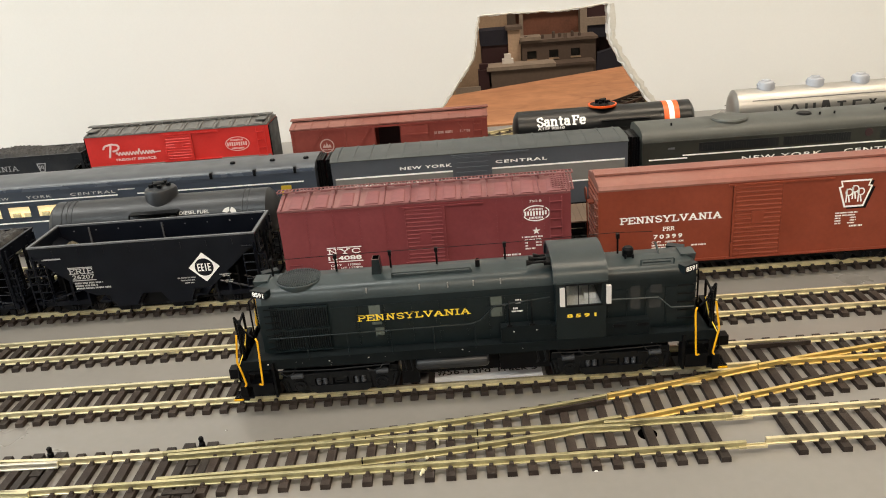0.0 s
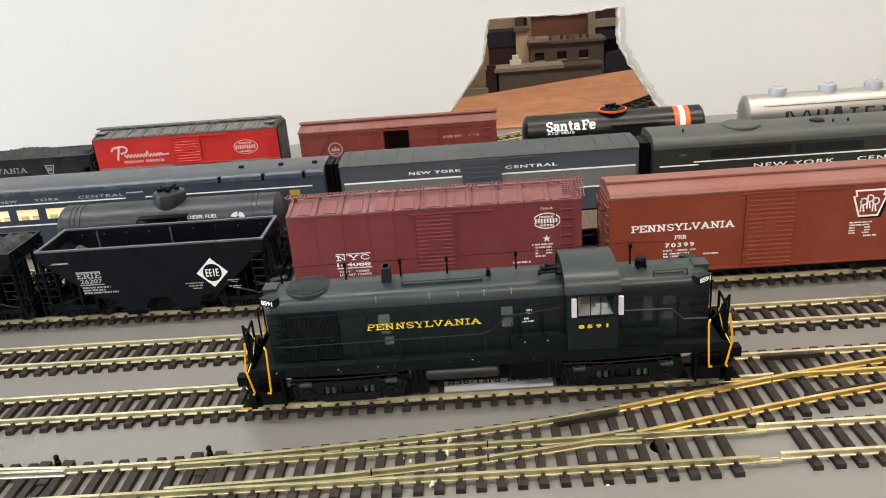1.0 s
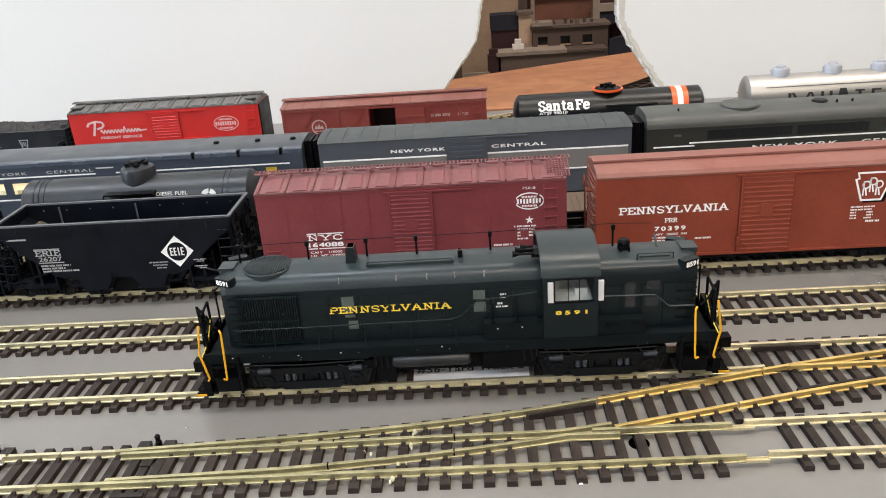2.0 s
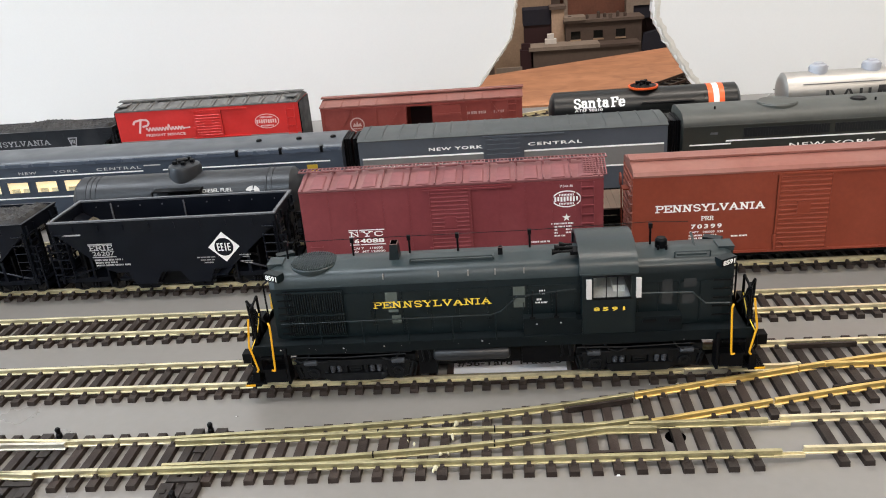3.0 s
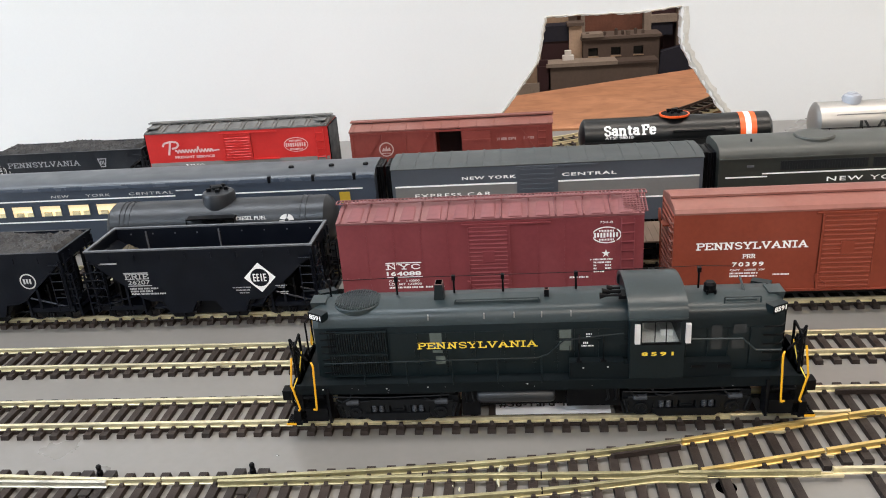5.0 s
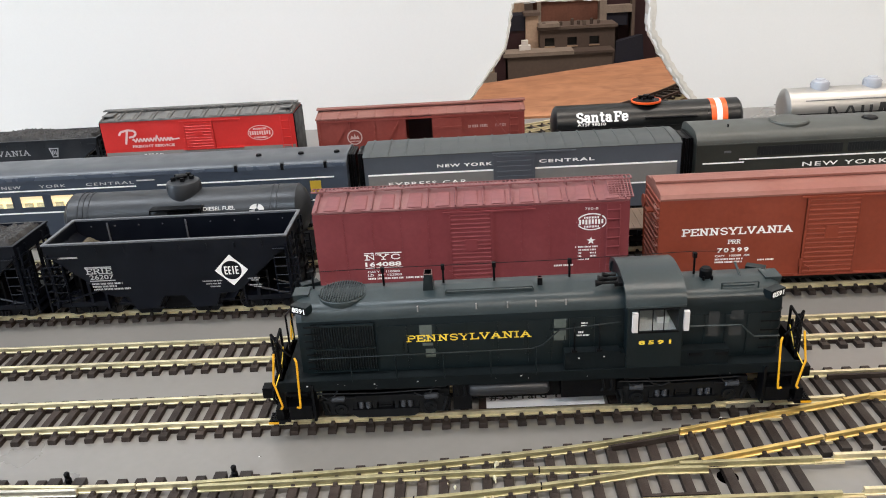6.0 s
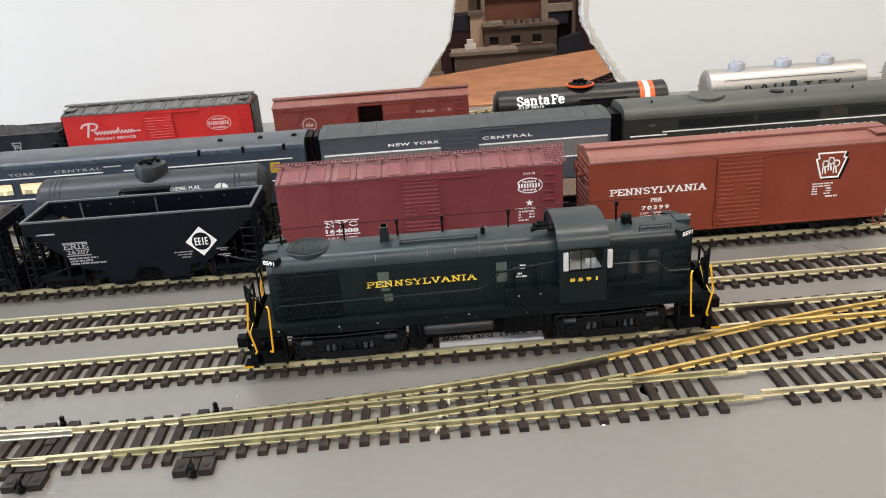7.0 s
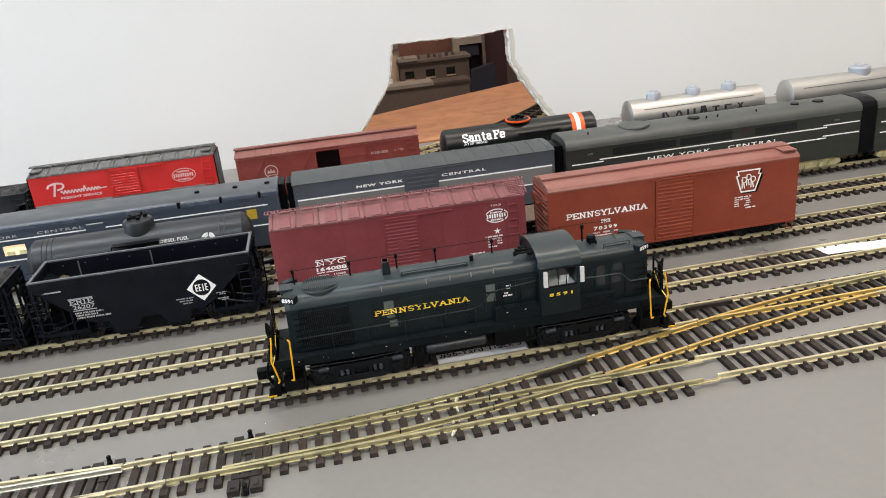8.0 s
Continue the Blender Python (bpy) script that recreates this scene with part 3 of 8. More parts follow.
def tie_mesh(length, chairs=(), width=3.1):
    """One moulded tie lying across the track, with the spike heads beside each rail."""
    s = Shape()
    a, w = length / 2, width / 2
    s.hexa([(-w - 0.15, -a - 0.2, 0.02), (w + 0.15, -a - 0.2, 0.02), (w + 0.15, a + 0.2, 0.02), (-w - 0.15, a + 0.2, 0.02), (-w, -a, 2.0), (w, -a, 2.0), (w, a, 2.0), (-w, a, 2.0)])
    for c in chairs:
        for side in (-1, 1):
            y = c + side * 1.5
            s.hexa([(-1.0, y - 0.9, 1.98), (1.0, y - 0.9, 1.98), (1.0, y + 0.9, 1.98), (-1.0, y + 0.9, 1.98), (-0.6, y - 0.55 - 0.2 * side, 3.15), (0.6, y - 0.55 - 0.2 * side, 3.15), (0.6, y + 0.55 - 0.2 * side, 3.15), (-0.6, y + 0.55 - 0.2 * side, 3.15)])
    return s.mesh("tie", TIE)


STD_TIE = tie_mesh(27.5, (-8.7, 8.7))
G = 8.7


def shifted(path, off):
    out = []
    for i, (x, y) in enumerate(path):
        (ax, ay), (bx, by) = path[max(i - 1, 0)], path[min(i + 1, len(path) - 1)]
        d = math.hypot(bx - ax, by - ay)
        out.append((x - (by - ay) / d * off, y + (bx - ax) / d * off))
    return out


def yard_track(y, slope, x0, x1, label, rails=True, ties=True, seed=1):
    t = thing("railway_track", 0, y, LIFT, label, "railway track", "yard tracks", "structure")
    rnd = random.Random(seed)
    n = int((x1 - x0) / 7.3)
    if ties:
        for i in range(n):
            x = x0 + 3 + i * 7.3 + rnd.uniform(-0.2, 0.2)
            put("tie", STD_TIE, t, x, slope * x + rnd.uniform(-0.25, 0.25), 0, rz=rnd.uniform(-0.8, 0.8))
        for off in (-G, G):
            put("tie_web", rail_mesh("tie_web", [(x0, slope * x0 + off), (x1, slope * x1 + off)], TIE, WEB_PROFILE), t, label="moulded web joining the ties")
    if rails:
        for off in (-G, G):
            put("rail", rail_mesh("rail", [(x0, slope * x0 + off), (x1, slope * x1 + off)], RAILM), t)
        for xj in (x0 + 0.31 * (x1 - x0), x0 + 0.74 * (x1 - x0)):
            for off in (-G, G):
                yy = slope * xj + off
                part("rail_joiner", Shape().box(xj - 4, xj + 4, yy - 1.15, yy - 0.7, 2.1, 3.4).box(xj - 4, xj + 4, yy + 0.7, yy + 1.15, 2.1, 3.4), RAILM, t)
    return t


def t0(x):
    return -52.7 + 0.014 * x


def t1(x):
    return -0.1 + 0.010 * x


def hermite(x0, y0, s0, x1, y1, s1, x):
    u, h = (x - x0) / (x1 - x0), x1 - x0
    return (1 - 3 * u * u + 2 * u ** 3) * y0 + (u - 2 * u * u + u ** 3) * h * s0 + (3 * u * u - 2 * u ** 3) * y1 + (u ** 3 - u * u) * h * s1


def cross(x):
    """Centre line of the crossover from the front track to the locomotive's track."""
    if x < 75:
        return hermite(-98, t0(-98), 0.07, 75, -33.4, 0.235, x)
    if x < 140:
        return -33.4 + 0.235 * (x - 75)
    return hermite(140, -33.4 + 0.235 * 65, 0.235, 316, t1(316), 0.02, x)


def lead(x):
    """Centre line of the branch that leaves the front track at its west end."""
    return hermite(-138, t0(-138), -0.05, -320, -38.0, -0.2, x)


def run(f, x0, x1, off=0.0, n=24):
    return shifted([(x0 + (x1 - x0) * i / n, f(x0 + (x1 - x0) * i / n)) for i in range(n + 1)], off)


def wide_ties(t, xs, low, high, seed, rails=()):
    rnd = random.Random(seed)
    for x in xs:
        a, b = low(x), high(x)
        chairs = [f(x) - (a + b) / 2 for f in rails if a + 2 < f(x) < b - 2]
        put("tie", tie_mesh(b - a, chairs, 3.3), t, x + rnd.uniform(-0.2, 0.2), (a + b) / 2 + rnd.uniform(-0.15, 0.15), 0, rz=rnd.uniform(-0.6, 0.6) + 0.4)


def throw_bar(t, x, yc):
    """Headblock ties with the throw bar and its two upright pins."""
    s = Shape()
    for dx in (-4.6, 4.6):
        s.box(x + dx - 1.5, x + dx + 1.5, yc - 21, yc + 14.5, 0.1, 2.1)
        s.box(x + dx - 2.4, x + dx + 2.4, yc - 22.5, yc - 15, 0.1, 2.7)
        s.box(x + dx - 2.1, x + dx + 2.1, yc + 11.5, yc + 16, 0.1, 2.6)
        s.box(x + dx - 0.9, x + dx + 0.9, yc - 20.5, yc - 18.5, 2.7, 3.0)
    s.bevel(0.25)
    part("headblock", s, TIE_DARK, t, "black headblock ties")
    s = Shape().box(x - 1.3, x + 1.3, yc - 24, yc + 15, 0.8, 1.9).box(x - 5.5, x + 5.5, yc - 14.5, yc - 12.3, 2.2, 2.9).box(x - 2.0, x + 2.0, yc + 2, yc + 5.4, 1.9, 2.4).box(x - 1.6, x + 1.6, yc - 6, yc - 3.4, 1.9, 2.5)
    s.bevel(0.2)
    bar = part("throw_bar", s, TIE_DARK, t, "black throw bar between the point rails")
    for y in (yc - 23.2, yc + 14.5):
        p = Shape().lathe([(0.8, 1.3), (3.4, 1.15), (3.8, 0.85), (4.6, 0.95), (5.6, 1.05), (6.1, 0.7)], "z", (x + 0.6, y, 0), 10)
        part("pin", p, BLACK, bar)


def crossover():
    t = thing("turnout", 0, 0, LIFT, "turnout with brass-yellow diverging rails and brown ties", "turnout", "turnouts", "structure")
    step = 7.45
    xs = [-78 + i * step for i in range(26)]
    wide_ties(t, xs, lambda x: t0(x) - 14, lambda x: max(t0(x) + 13.6, min(cross(x) + 13.6, t1(x) - 16.2 if x > 55 else 99)), 4, (lambda x: t0(x) - G, lambda x: cross(x) + G, lambda x: t0(x) + G if abs(t0(x) - cross(x) + 2 * G) > 5 and x < 60 else -999, lambda x: cross(x) - G if x > 6 and abs(t0(x) - cross(x) + 2 * G) > 5 else -999))
    near = run(t0, -118, 117.0, -G)
    put("rail", rail_mesh("rail", near, RAILT), t)
    put("rail", rail_mesh("rail", run(cross, -98, 76, G), RAILT), t)
    put("rail", rail_mesh("rail", run(t0, -118, -98.5, G), RAILM), t)
    put("rail", rail_mesh("rail", run(cross, 76.6, 141, G), BRASS), t)
    put("rail", rail_mesh("rail", run(lambda x: t0(x) - (1.7 if x < -90 else 1.7 * max(0, 1 - (x + 90) / 90)), -96, 57, G) + [(63, t0(63) + G + 0.7), (77, t0(77) + G + 3.2)], RAILT), t)
    put("rail", rail_mesh("rail", run(lambda x: cross(x) + 1.6 * max(0, 1 - (x + 96) / 60), -96, 56, -G) + [(62, t0(62) + G - 2.2), (79, t0(79) + G - 2.6)], RAILT), t)
    put("rail", rail_mesh("rail", run(cross, 76, 121, -G), BRASS), t)
    put("rail", rail_mesh("rail", run(t0, 70, 118, G), RAILT), t)
    # frog casting and check rails
    fx, fy = 74, t0(74) + G
    part("frog", Shape().along_z([(fx - 14, fy - 1.6), (fx + 12, fy - 0.6), (fx + 12, fy + 3.0), (fx - 4, fy + 1.0)], 2.02, 2.6).bevel(0.15), TIE_DARK, t, "black frog casting")
    put("check_rail", rail_mesh("check_rail", run(cross, 50, 75, G - 2.3), TIE, CHECK_PROFILE), t, label="dark check rail")
    put("check_rail", rail_mesh("check_rail", run(t0, 54, 78, -G + 2.3), TIE, CHECK_PROFILE), t, label="dark check rail")
    throw_bar(t, -86, t0(-86))
    # rail gaps with solder and joiners
    for x in (-20.5, 22):
        for f, off in ((cross, -G), (t0, G)):
            y = f(x) + off
            part("rail_gap", Shape().box(x - 0.25, x + 0.25, y - 0.75, y + 0.75, 2.1, 4.62), BLACK, t)
    for x, f, off in ((118.5, t0, -G), (119.5, t0, G), (120, cross, -G), (108, cross, G), (-119, t0, -G)):
        y = f(x) + off
        part("rail_joiner", Shape().box(x - 4, x + 6, y - 1.0, y - 0.5, 2.1, 2.7).box(x - 4, x + 6, y + 0.5, y + 1.0, 2.1, 2.7).box(x - 4, x + 6, y - 1.0, y + 1.0, 1.7, 2.1), RAILM, t, "pale rail joiner")
    # dried glue run down between the closure rails
    for x, y, rx, ry, h in ((7.6, cross(7.6) + G - 1.2, 0.8, 0.5, 2.9), (7.0, cross(7.0) + G - 2.0, 0.4, 0.8, 2.0), (6.6, t0(6.6) + G - 1.3, 0.6, 0.7, 2.8), (6.9, t0(6.6) + G - 2.3, 0.35, 0.9, 1.9), (3.0, cross(3) - G - 1.3, 0.7, 0.6, 2.8), (5.6, cross(6) - G - 1.2, 0.4, 0.4, 2.6), (1.8, t0(1.2) - G - 1.3, 0.8, 0.6, 2.8), (1.0, t0(1.2) - G - 2.2, 0.5, 0.9, 2.0), (-7, t0(-7) + 4, 0.5, 0.9, 2.0), (-9.5, t0(-9) + 5.4, 0.4, 0.6, 2.0)):
        s, rings = Shape(), []
        for k, (f, z) in enumerate(((1.0, 1.2), (0.95, h * 0.8), (0.6, h), (0.2, h + 0.35))):
            rings.append([s.bm.verts.new((x + rx * f * math.cos(a) * (1 + 0.25 * math.sin(3 * a + k)), y + ry * f * math.sin(a), z)) for a in [2 * math.pi * m / 12 for m in range(12)]])
        for lo, hi in zip(rings, rings[1:]):
            for m in range(12):
                s.bm.faces.new((lo[m], lo[(m + 1) % 12], hi[(m + 1) % 12], hi[m]))
        s.bm.faces.new(rings[-1])
        part("glue_blob", s, GLUE, t, "pale shiny dried glue")

    t = thing("turnout", 0, 0, LIFT, "turnout with brass-yellow rails joining the locomotive's track", "turnout", "turnouts", "structure")
    xs = [114.9 + i * step for i in range(28)]
    wide_ties(t, xs, lambda x: min(cross(x) - 15, t1(x) - 15), lambda x: t1(x) + 15, 6, (lambda x: cross(x) - G, lambda x: t1(x) + G, lambda x: cross(x) + G if x < 290 and abs(cross(x) - t1(x) + 2 * G) > 5 else -999, lambda x: t1(x) - G if x > 152 and x < 290 else -999))
    # Warm light on this brass rail is put in by the yellow stretch
    put("rail", rail_mesh("rail", run(cross, 141.5, 226, G), BRASS), t)
    put("rail", rail_mesh("rail", run(cross, 226.5, 316, G), RAILT), t)
    put("rail", rail_mesh("rail", run(cross, 122, 238, -G), BRASS), t)
    put("rail", rail_mesh("rail", run(cross, 238.5, 316, -G), RAILM), t)
    put("rail", rail_mesh("rail", run(t1, 112, 136, -G) + [(141, t1(141) - G + 0.6)], RAILM), t)
    put("rail", rail_mesh("rail", run(t1, 150, 316, -G), BRASS), t)
    put("rail", rail_mesh("rail", run(t1, 112, 330, G), RAILM), t)
    put("check_rail", rail_mesh("check_rail", run(t1, 141, 168, G - 2.3), TIE, CHECK_PROFILE), t, label="dark check rail")
    put("check_rail", rail_mesh("check_rail", run(cross, 146, 176, -G + 2.3), TIE, CHECK_PROFILE), t, label="dark check rail")
    fx, fy = 146, t1(146) - G
    part("frog", Shape().along_z([(fx - 10, fy - 2.4), (fx + 14, fy - 0.2), (fx + 14, fy + 3.2), (fx - 2, fy + 0.8)], 2.02, 2.6).bevel(0.15), TIE_DARK, t, "black frog casting")
    part("rail_joiner", Shape().box(96, 113, t1(104) - G - 1.6, t1(104) - G + 1.6, 1.9, 3.9), STEELB, t, "bright rail joiner")

    t = thing("turnout", 0, 0, LIFT, "turnout at the west end with shiny point rails", "turnout", "turnouts", "structure")
    xs = [-126 - i * step for i in range(20)]
    wide_ties(t, [x for x in xs if not -154 < x < -138], lambda x: t0(x) - 15, lambda x: max(t0(x) + 15, lead(x) + 15 if x < -138 else -99), 9, (lambda x: t0(x) - G, lambda x: max(t0(x), lead(x) if x < -138 else -99) + G))
    wide_ties(t, [-97.5, -112, -104.5, -119], lambda x: t0(x) - 15, lambda x: t0(x) + 15, 10, (lambda x: t0(x) - G, lambda x: t0(x) + G))
    put("rail", rail_mesh("rail", run(t0, -275, -118.5, -G), RAILM), t)
    put("rail", rail_mesh("rail", run(lead, -138, -275, -G), RAILM), t)
    put("rail", rail_mesh("rail", run(t0, -138.5, -118.5, G), RAILM), t)
    put("rail", rail_mesh("rail", run(lambda x: t0(x) - 1.6 * max(0, 1 + (x + 139) / 60), -275, -139, G), STEELB), t)
    put("rail", rail_mesh("rail", run(lambda x: lead(x) - 1.6 * max(0, 1 + (x + 141) / 60), -141, -275, G), RAILM), t)
    throw_bar(t, -146, t0(-146))

    # front track east of the gap
    t = thing("railway_track", 0, 0, LIFT, "front track piece with pale rails beyond a gap", "railway track", "yard tracks", "structure")
    rnd = random.Random(31)
    for i in range(48):
        x = 136.0 + i * 7.7
        put("tie", STD_TIE, t, x, t0(x) + 1.2 + rnd.uniform(-0.2, 0.2), 0, rz=rnd.uniform(-0.8, 0.8) + 1.2)
    put("rail", rail_mesh("rail", run(lambda x: t0(x) + 1.2, 124.5, 520, -G), RAILM), t)
    put("rail", rail_mesh("rail", run(lambda x: t0(x) + 1.2, 122.5, 520, G), RAILM), t)
    # Flat black disc laid on the uncut board as the hole's darkness
    s = Shape().lathe([(LIFT + 0.02, 3.6), (LIFT + 0.12, 3.6)], "z", (85.5, t0(85) + 5.3, 0), 18)
    solid("drill_hole_disc", s, VOID, "black disc painted as a drilled hole in the board", "hole", "structure")


def hole_track():
    """The track that bends away through the hole in the wall."""
    t = thing("railway_track", 0, 0, LIFT, "dusty track curving through the hole in the wall", "railway track", "yard tracks", "structure")
    path = [(-60, 384), (0, 392), (60, 412), (120, 448), (175, 494), (225, 548), (268, 610)]
    fine = []
    for i in range(len(path) - 1):
        p0, p1, p2, p3 = path[max(i - 1, 0)], path[i], path[i + 1], path[min(i + 2, len(path) - 1)]
        for k in range(6):
            u = k / 6
            fine.append(tuple(0.5 * (2 * p1[j] + (p2[j] - p0[j]) * u + (2 * p0[j] - 5 * p1[j] + 4 * p2[j] - p3[j]) * u * u + (3 * p1[j] - p0[j] - 3 * p2[j] + p3[j]) * u ** 3) for j in (0, 1)))
    bed = shifted(fine, 19) + shifted(fine, -19)[::-1]
    part("track_bed", Shape().along_z(bed, 0.3, 1.2), PLY_GREEN, t, "mossy brown track bed")
    for off in (-G, G):
        # Far stretch takes the shade-darkened rail colour
        for stretch, metal in ((fine[:18], RAILM), (fine[17:], SHADERAIL)):
            ob = put("rail", rail_mesh("rail", shifted(stretch, off), metal), t)
            ob.location.z = 1.2 * MM
    for i, (x, y) in enumerate(fine[1:-1]):
        (ax, ay), (bx, by) = fine[i], fine[i + 2]
        put("tie", STD_TIE, t, x, y, 1.2, rz=math.degrees(math.atan2(by - ay, bx - ax)))


def behind_the_wall():
    s = Shape().along_z([(-200, 472), (430, 472), (430, 835), (-200, 532)], -12, 0)
    solid("plywood_sheet", s, PLY, "orange-brown plywood sheet beyond the wall", "plywood", "structure")
    Y = 1750.0
    b = thing("model_building", 220, Y - 60, -300, "long low mud-brown model building", "building", "model buildings")
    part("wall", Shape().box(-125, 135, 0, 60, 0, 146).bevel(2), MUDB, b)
    part("roof", Shape().box(-130, 42, -4, 66, 146.2, 155).bevel(1), LEDGE, b, "pale dusty roof ledge")
    part("roof", Shape().box(42, 140, -4, 66, 146.2, 152).bevel(1), BRICKB, b)
    b = thing("model_building", 275, Y, -300, "dark brown model building with three windows", "building", "model buildings")
    s = Shape()
    z0, z1 = 158, 178
    s.box(-91, 96, 0, 90, 0, z0).box(-91, 96, 0, 90, z1, 198)
    for a, c in ((-91, -78), (-54, -22), (2, 33), (57, 96)):
        s.box(a, c, 0, 90, z0, z1)
    part("wall", s, BRICKB, b)
    for xc in (-66, -10, 45):
        w = part("window", Shape().box(xc - 12, xc + 12, 10, 14, z0, z1), DARKPANE, b)
        part("sill", Shape().box(xc - 13, xc + 13, -3, 3, z0 - 3, z0), TANB, w)
    r = part("roof", Shape().box(-96, 101, -5, 95, 198.2, 205).bevel(1), MUDB, b)
    part("roof_patch", Shape().box(-94, -42, -8, 40, 205.2, 214).bevel(1), LEDGE, r, "pale dusty patch")
    for xc, hh in ((-36, 8), (-8, 14), (8, 9), (40, 12), (58, 7)):
        part("roof_vent", Shape().lathe([(205, 4), (205 + hh, 4), (207 + hh, 2)], "z", (xc, 20, 0), 10), BRICKB, r)
    for xc in (-80, 20):
        part("parapet_post", Shape().box(xc - 4, xc + 4, 0, 8, 205, 216), MUDB, r)
    b = thing("model_building", 280, Y + 130, -300, "red-brown timber model house with dark eaves", "building", "model buildings")
    part("wall", Shape().box(-92, 84, 0, 110, 0, 268), REDB, b)
    part("roof", Shape().hexa([(-100, -14, 268.2), (92, -14, 268.2), (92, 120, 268.2), (-100, 120, 268.2), (-96, 30, 320), (88, 30, 320), (88, 80, 320), (-96, 80, 320)]), BRICKB, b)
    for xc in (-86, 76):
        part("post", Shape().box(xc - 5, xc + 5, -12, -4, 200, 268), LEDGE, b)
    b = thing("model_building", 168, Y + 20, -300, "narrow tan model tower", "building", "model buildings")
    part("wall", Shape().box(-17, 15, 0, 40, 0, 232).bevel(1.5), CREAMWALL, b)
    part("roof", Shape().box(-22, 20, -5, 45, 232.2, 240), MUDB, b)
    b = thing("storage_box", 118, Y + 30, -300, "dark maroon box with a black lid", "box")
    part("body", Shape().box(-36, 34, 0, 60, 0, 196).bevel(2), MAROB, b)
    part("lid", Shape().box(-38, 36, -3, 63, 196.2, 234).bevel(6, seg=3), NAVY, b)
    b = thing("model_shed", 146, Y - 20, -300, "small white model shed", "building", "model buildings")
    part("wall", Shape().box(-14, 14, 0, 20, 0, 166), WALLP, b)
    part("chimney", Shape().box(-8, 8, 2, 18, 166, 178), WALLP, b)
    s = Shape().hexa([(-45, 0, 0), (45, 0, 0), (45, 60, 0), (-45, 60, 0), (-30, 8, 160), (34, 6, 176), (30, 50, 170), (-24, 52, 158)]).bevel(16, seg=3)
    solid("dust_sheet", s, NAVY, "dark navy cloth draped over a box", "cloth", x=405, y=Y - 10, z=-300)
    s = Shape().box(-40, 60, 0, 80, 0, 330)
    solid("cupboard", s, MAROB, "dark maroon cupboard in the back room", "cupboard", x=440, y=Y + 110, z=-300)
    b = thing("shelf_unit", 385, Y + 70, -300, "pale shelf unit holding dark boxes", "shelf")
    part("upright", Shape().box(-42, -24, 0, 30, 0, 275), LEDGE, b)
    part("upright", Shape().box(40, 48, 0, 30, 0, 275), MUDB, b)
    part("shelf", Shape().box(-24, 40, 0, 30, 222, 240), LEDGE, b, "pale shelf board")
    part("back_panel", Shape().box(-24, 40, 26, 30, 240.2, 275), MAROB, b, "dark maroon back panel")
    part("drawer", Shape().box(-22, 30, 4, 26, 190, 221), NAVY, b, "dark blue drawer")
    s = Shape().box(-34, 30, 0, 6, 0, 112).bevel(1)
    solid("cardboard_sheet", s, LEDGE, "tan cardboard sheet standing on the bench", "cardboard", x=42, y=Y - 70, z=-300)
    s = Shape().box(-16, 16, 0, 24, 0, 150).box(-12, 10, 4, 20, 150, 164).bevel(2)
    solid("tool_box", s, MAROB, "dark maroon tool box on the bench", "box", x=84, y=Y - 60, z=-300)
    s = Shape().box(-150, 10, 0, 40, 0, 290)
    solid("storage_rack", s, TANB, "tan timber rack in the back room", "rack", x=150, y=Y + 180, z=-300)
    s = Shape().box(-400, 900, -160, 400, -30, 0)
    solid("bench", s, BRICKB, "dark brown bench top in the back room", "bench", x=200, y=Y, z=-300)
    s = Shape()
    for x in (-380, 880):
        for y in (-140, 380):
            s.box(x - 20, x + 20, y - 20, y + 20, -700, -30)
    solid("bench_trestle", s, BRICKB, "dark brown trestle legs under the bench", "trestle", x=200, y=Y, z=-300)


room()
hole_wall()
table()
behind_the_wall()


# ---- running gear ----
def wheel_mesh(r):
    s = Shape()
    for side in (-1, 1):
        y0 = side * 7.1
        prof = [(y0, 1.2), (y0, r - 1.2), (y0 + side * 0.2, r + 0.75), (y0 + side * 0.8, r + 0.75), (y0 + side * 1.0, r), (y0 + side * 2.7, r - 0.1), (y0 + side * 2.7, r - 1.0), (y0 + side * 2.2, r - 1.4), (y0 + side * 2.2, 1.6), (y0 + side * 2.8, 1.0)]
        s.lathe(prof if side > 0 else prof[::-1], "y", (0, 0, 0), 20)
    s.rod([(0, -10.4, 0), (0, 10.4, 0)], 0.9, 8)
    for f in s.bm.faces:
        c = f.calc_center_median()
        if f.normal.dot(Vector((c.x, 0, c.z)).normalized() if math.hypot(c.x, c.z) > 0.1 else Vector((0, 0, 0))) > 0.7 and math.hypot(c.x, c.z) > r - 0.6:
            f.material_index = 1
    return s.mesh("wheelset", DARKWHEEL, WHEEL)


WHEELSET = wheel_mesh(5.2)
LOCO_WHEELSET = wheel_mesh(5.9)


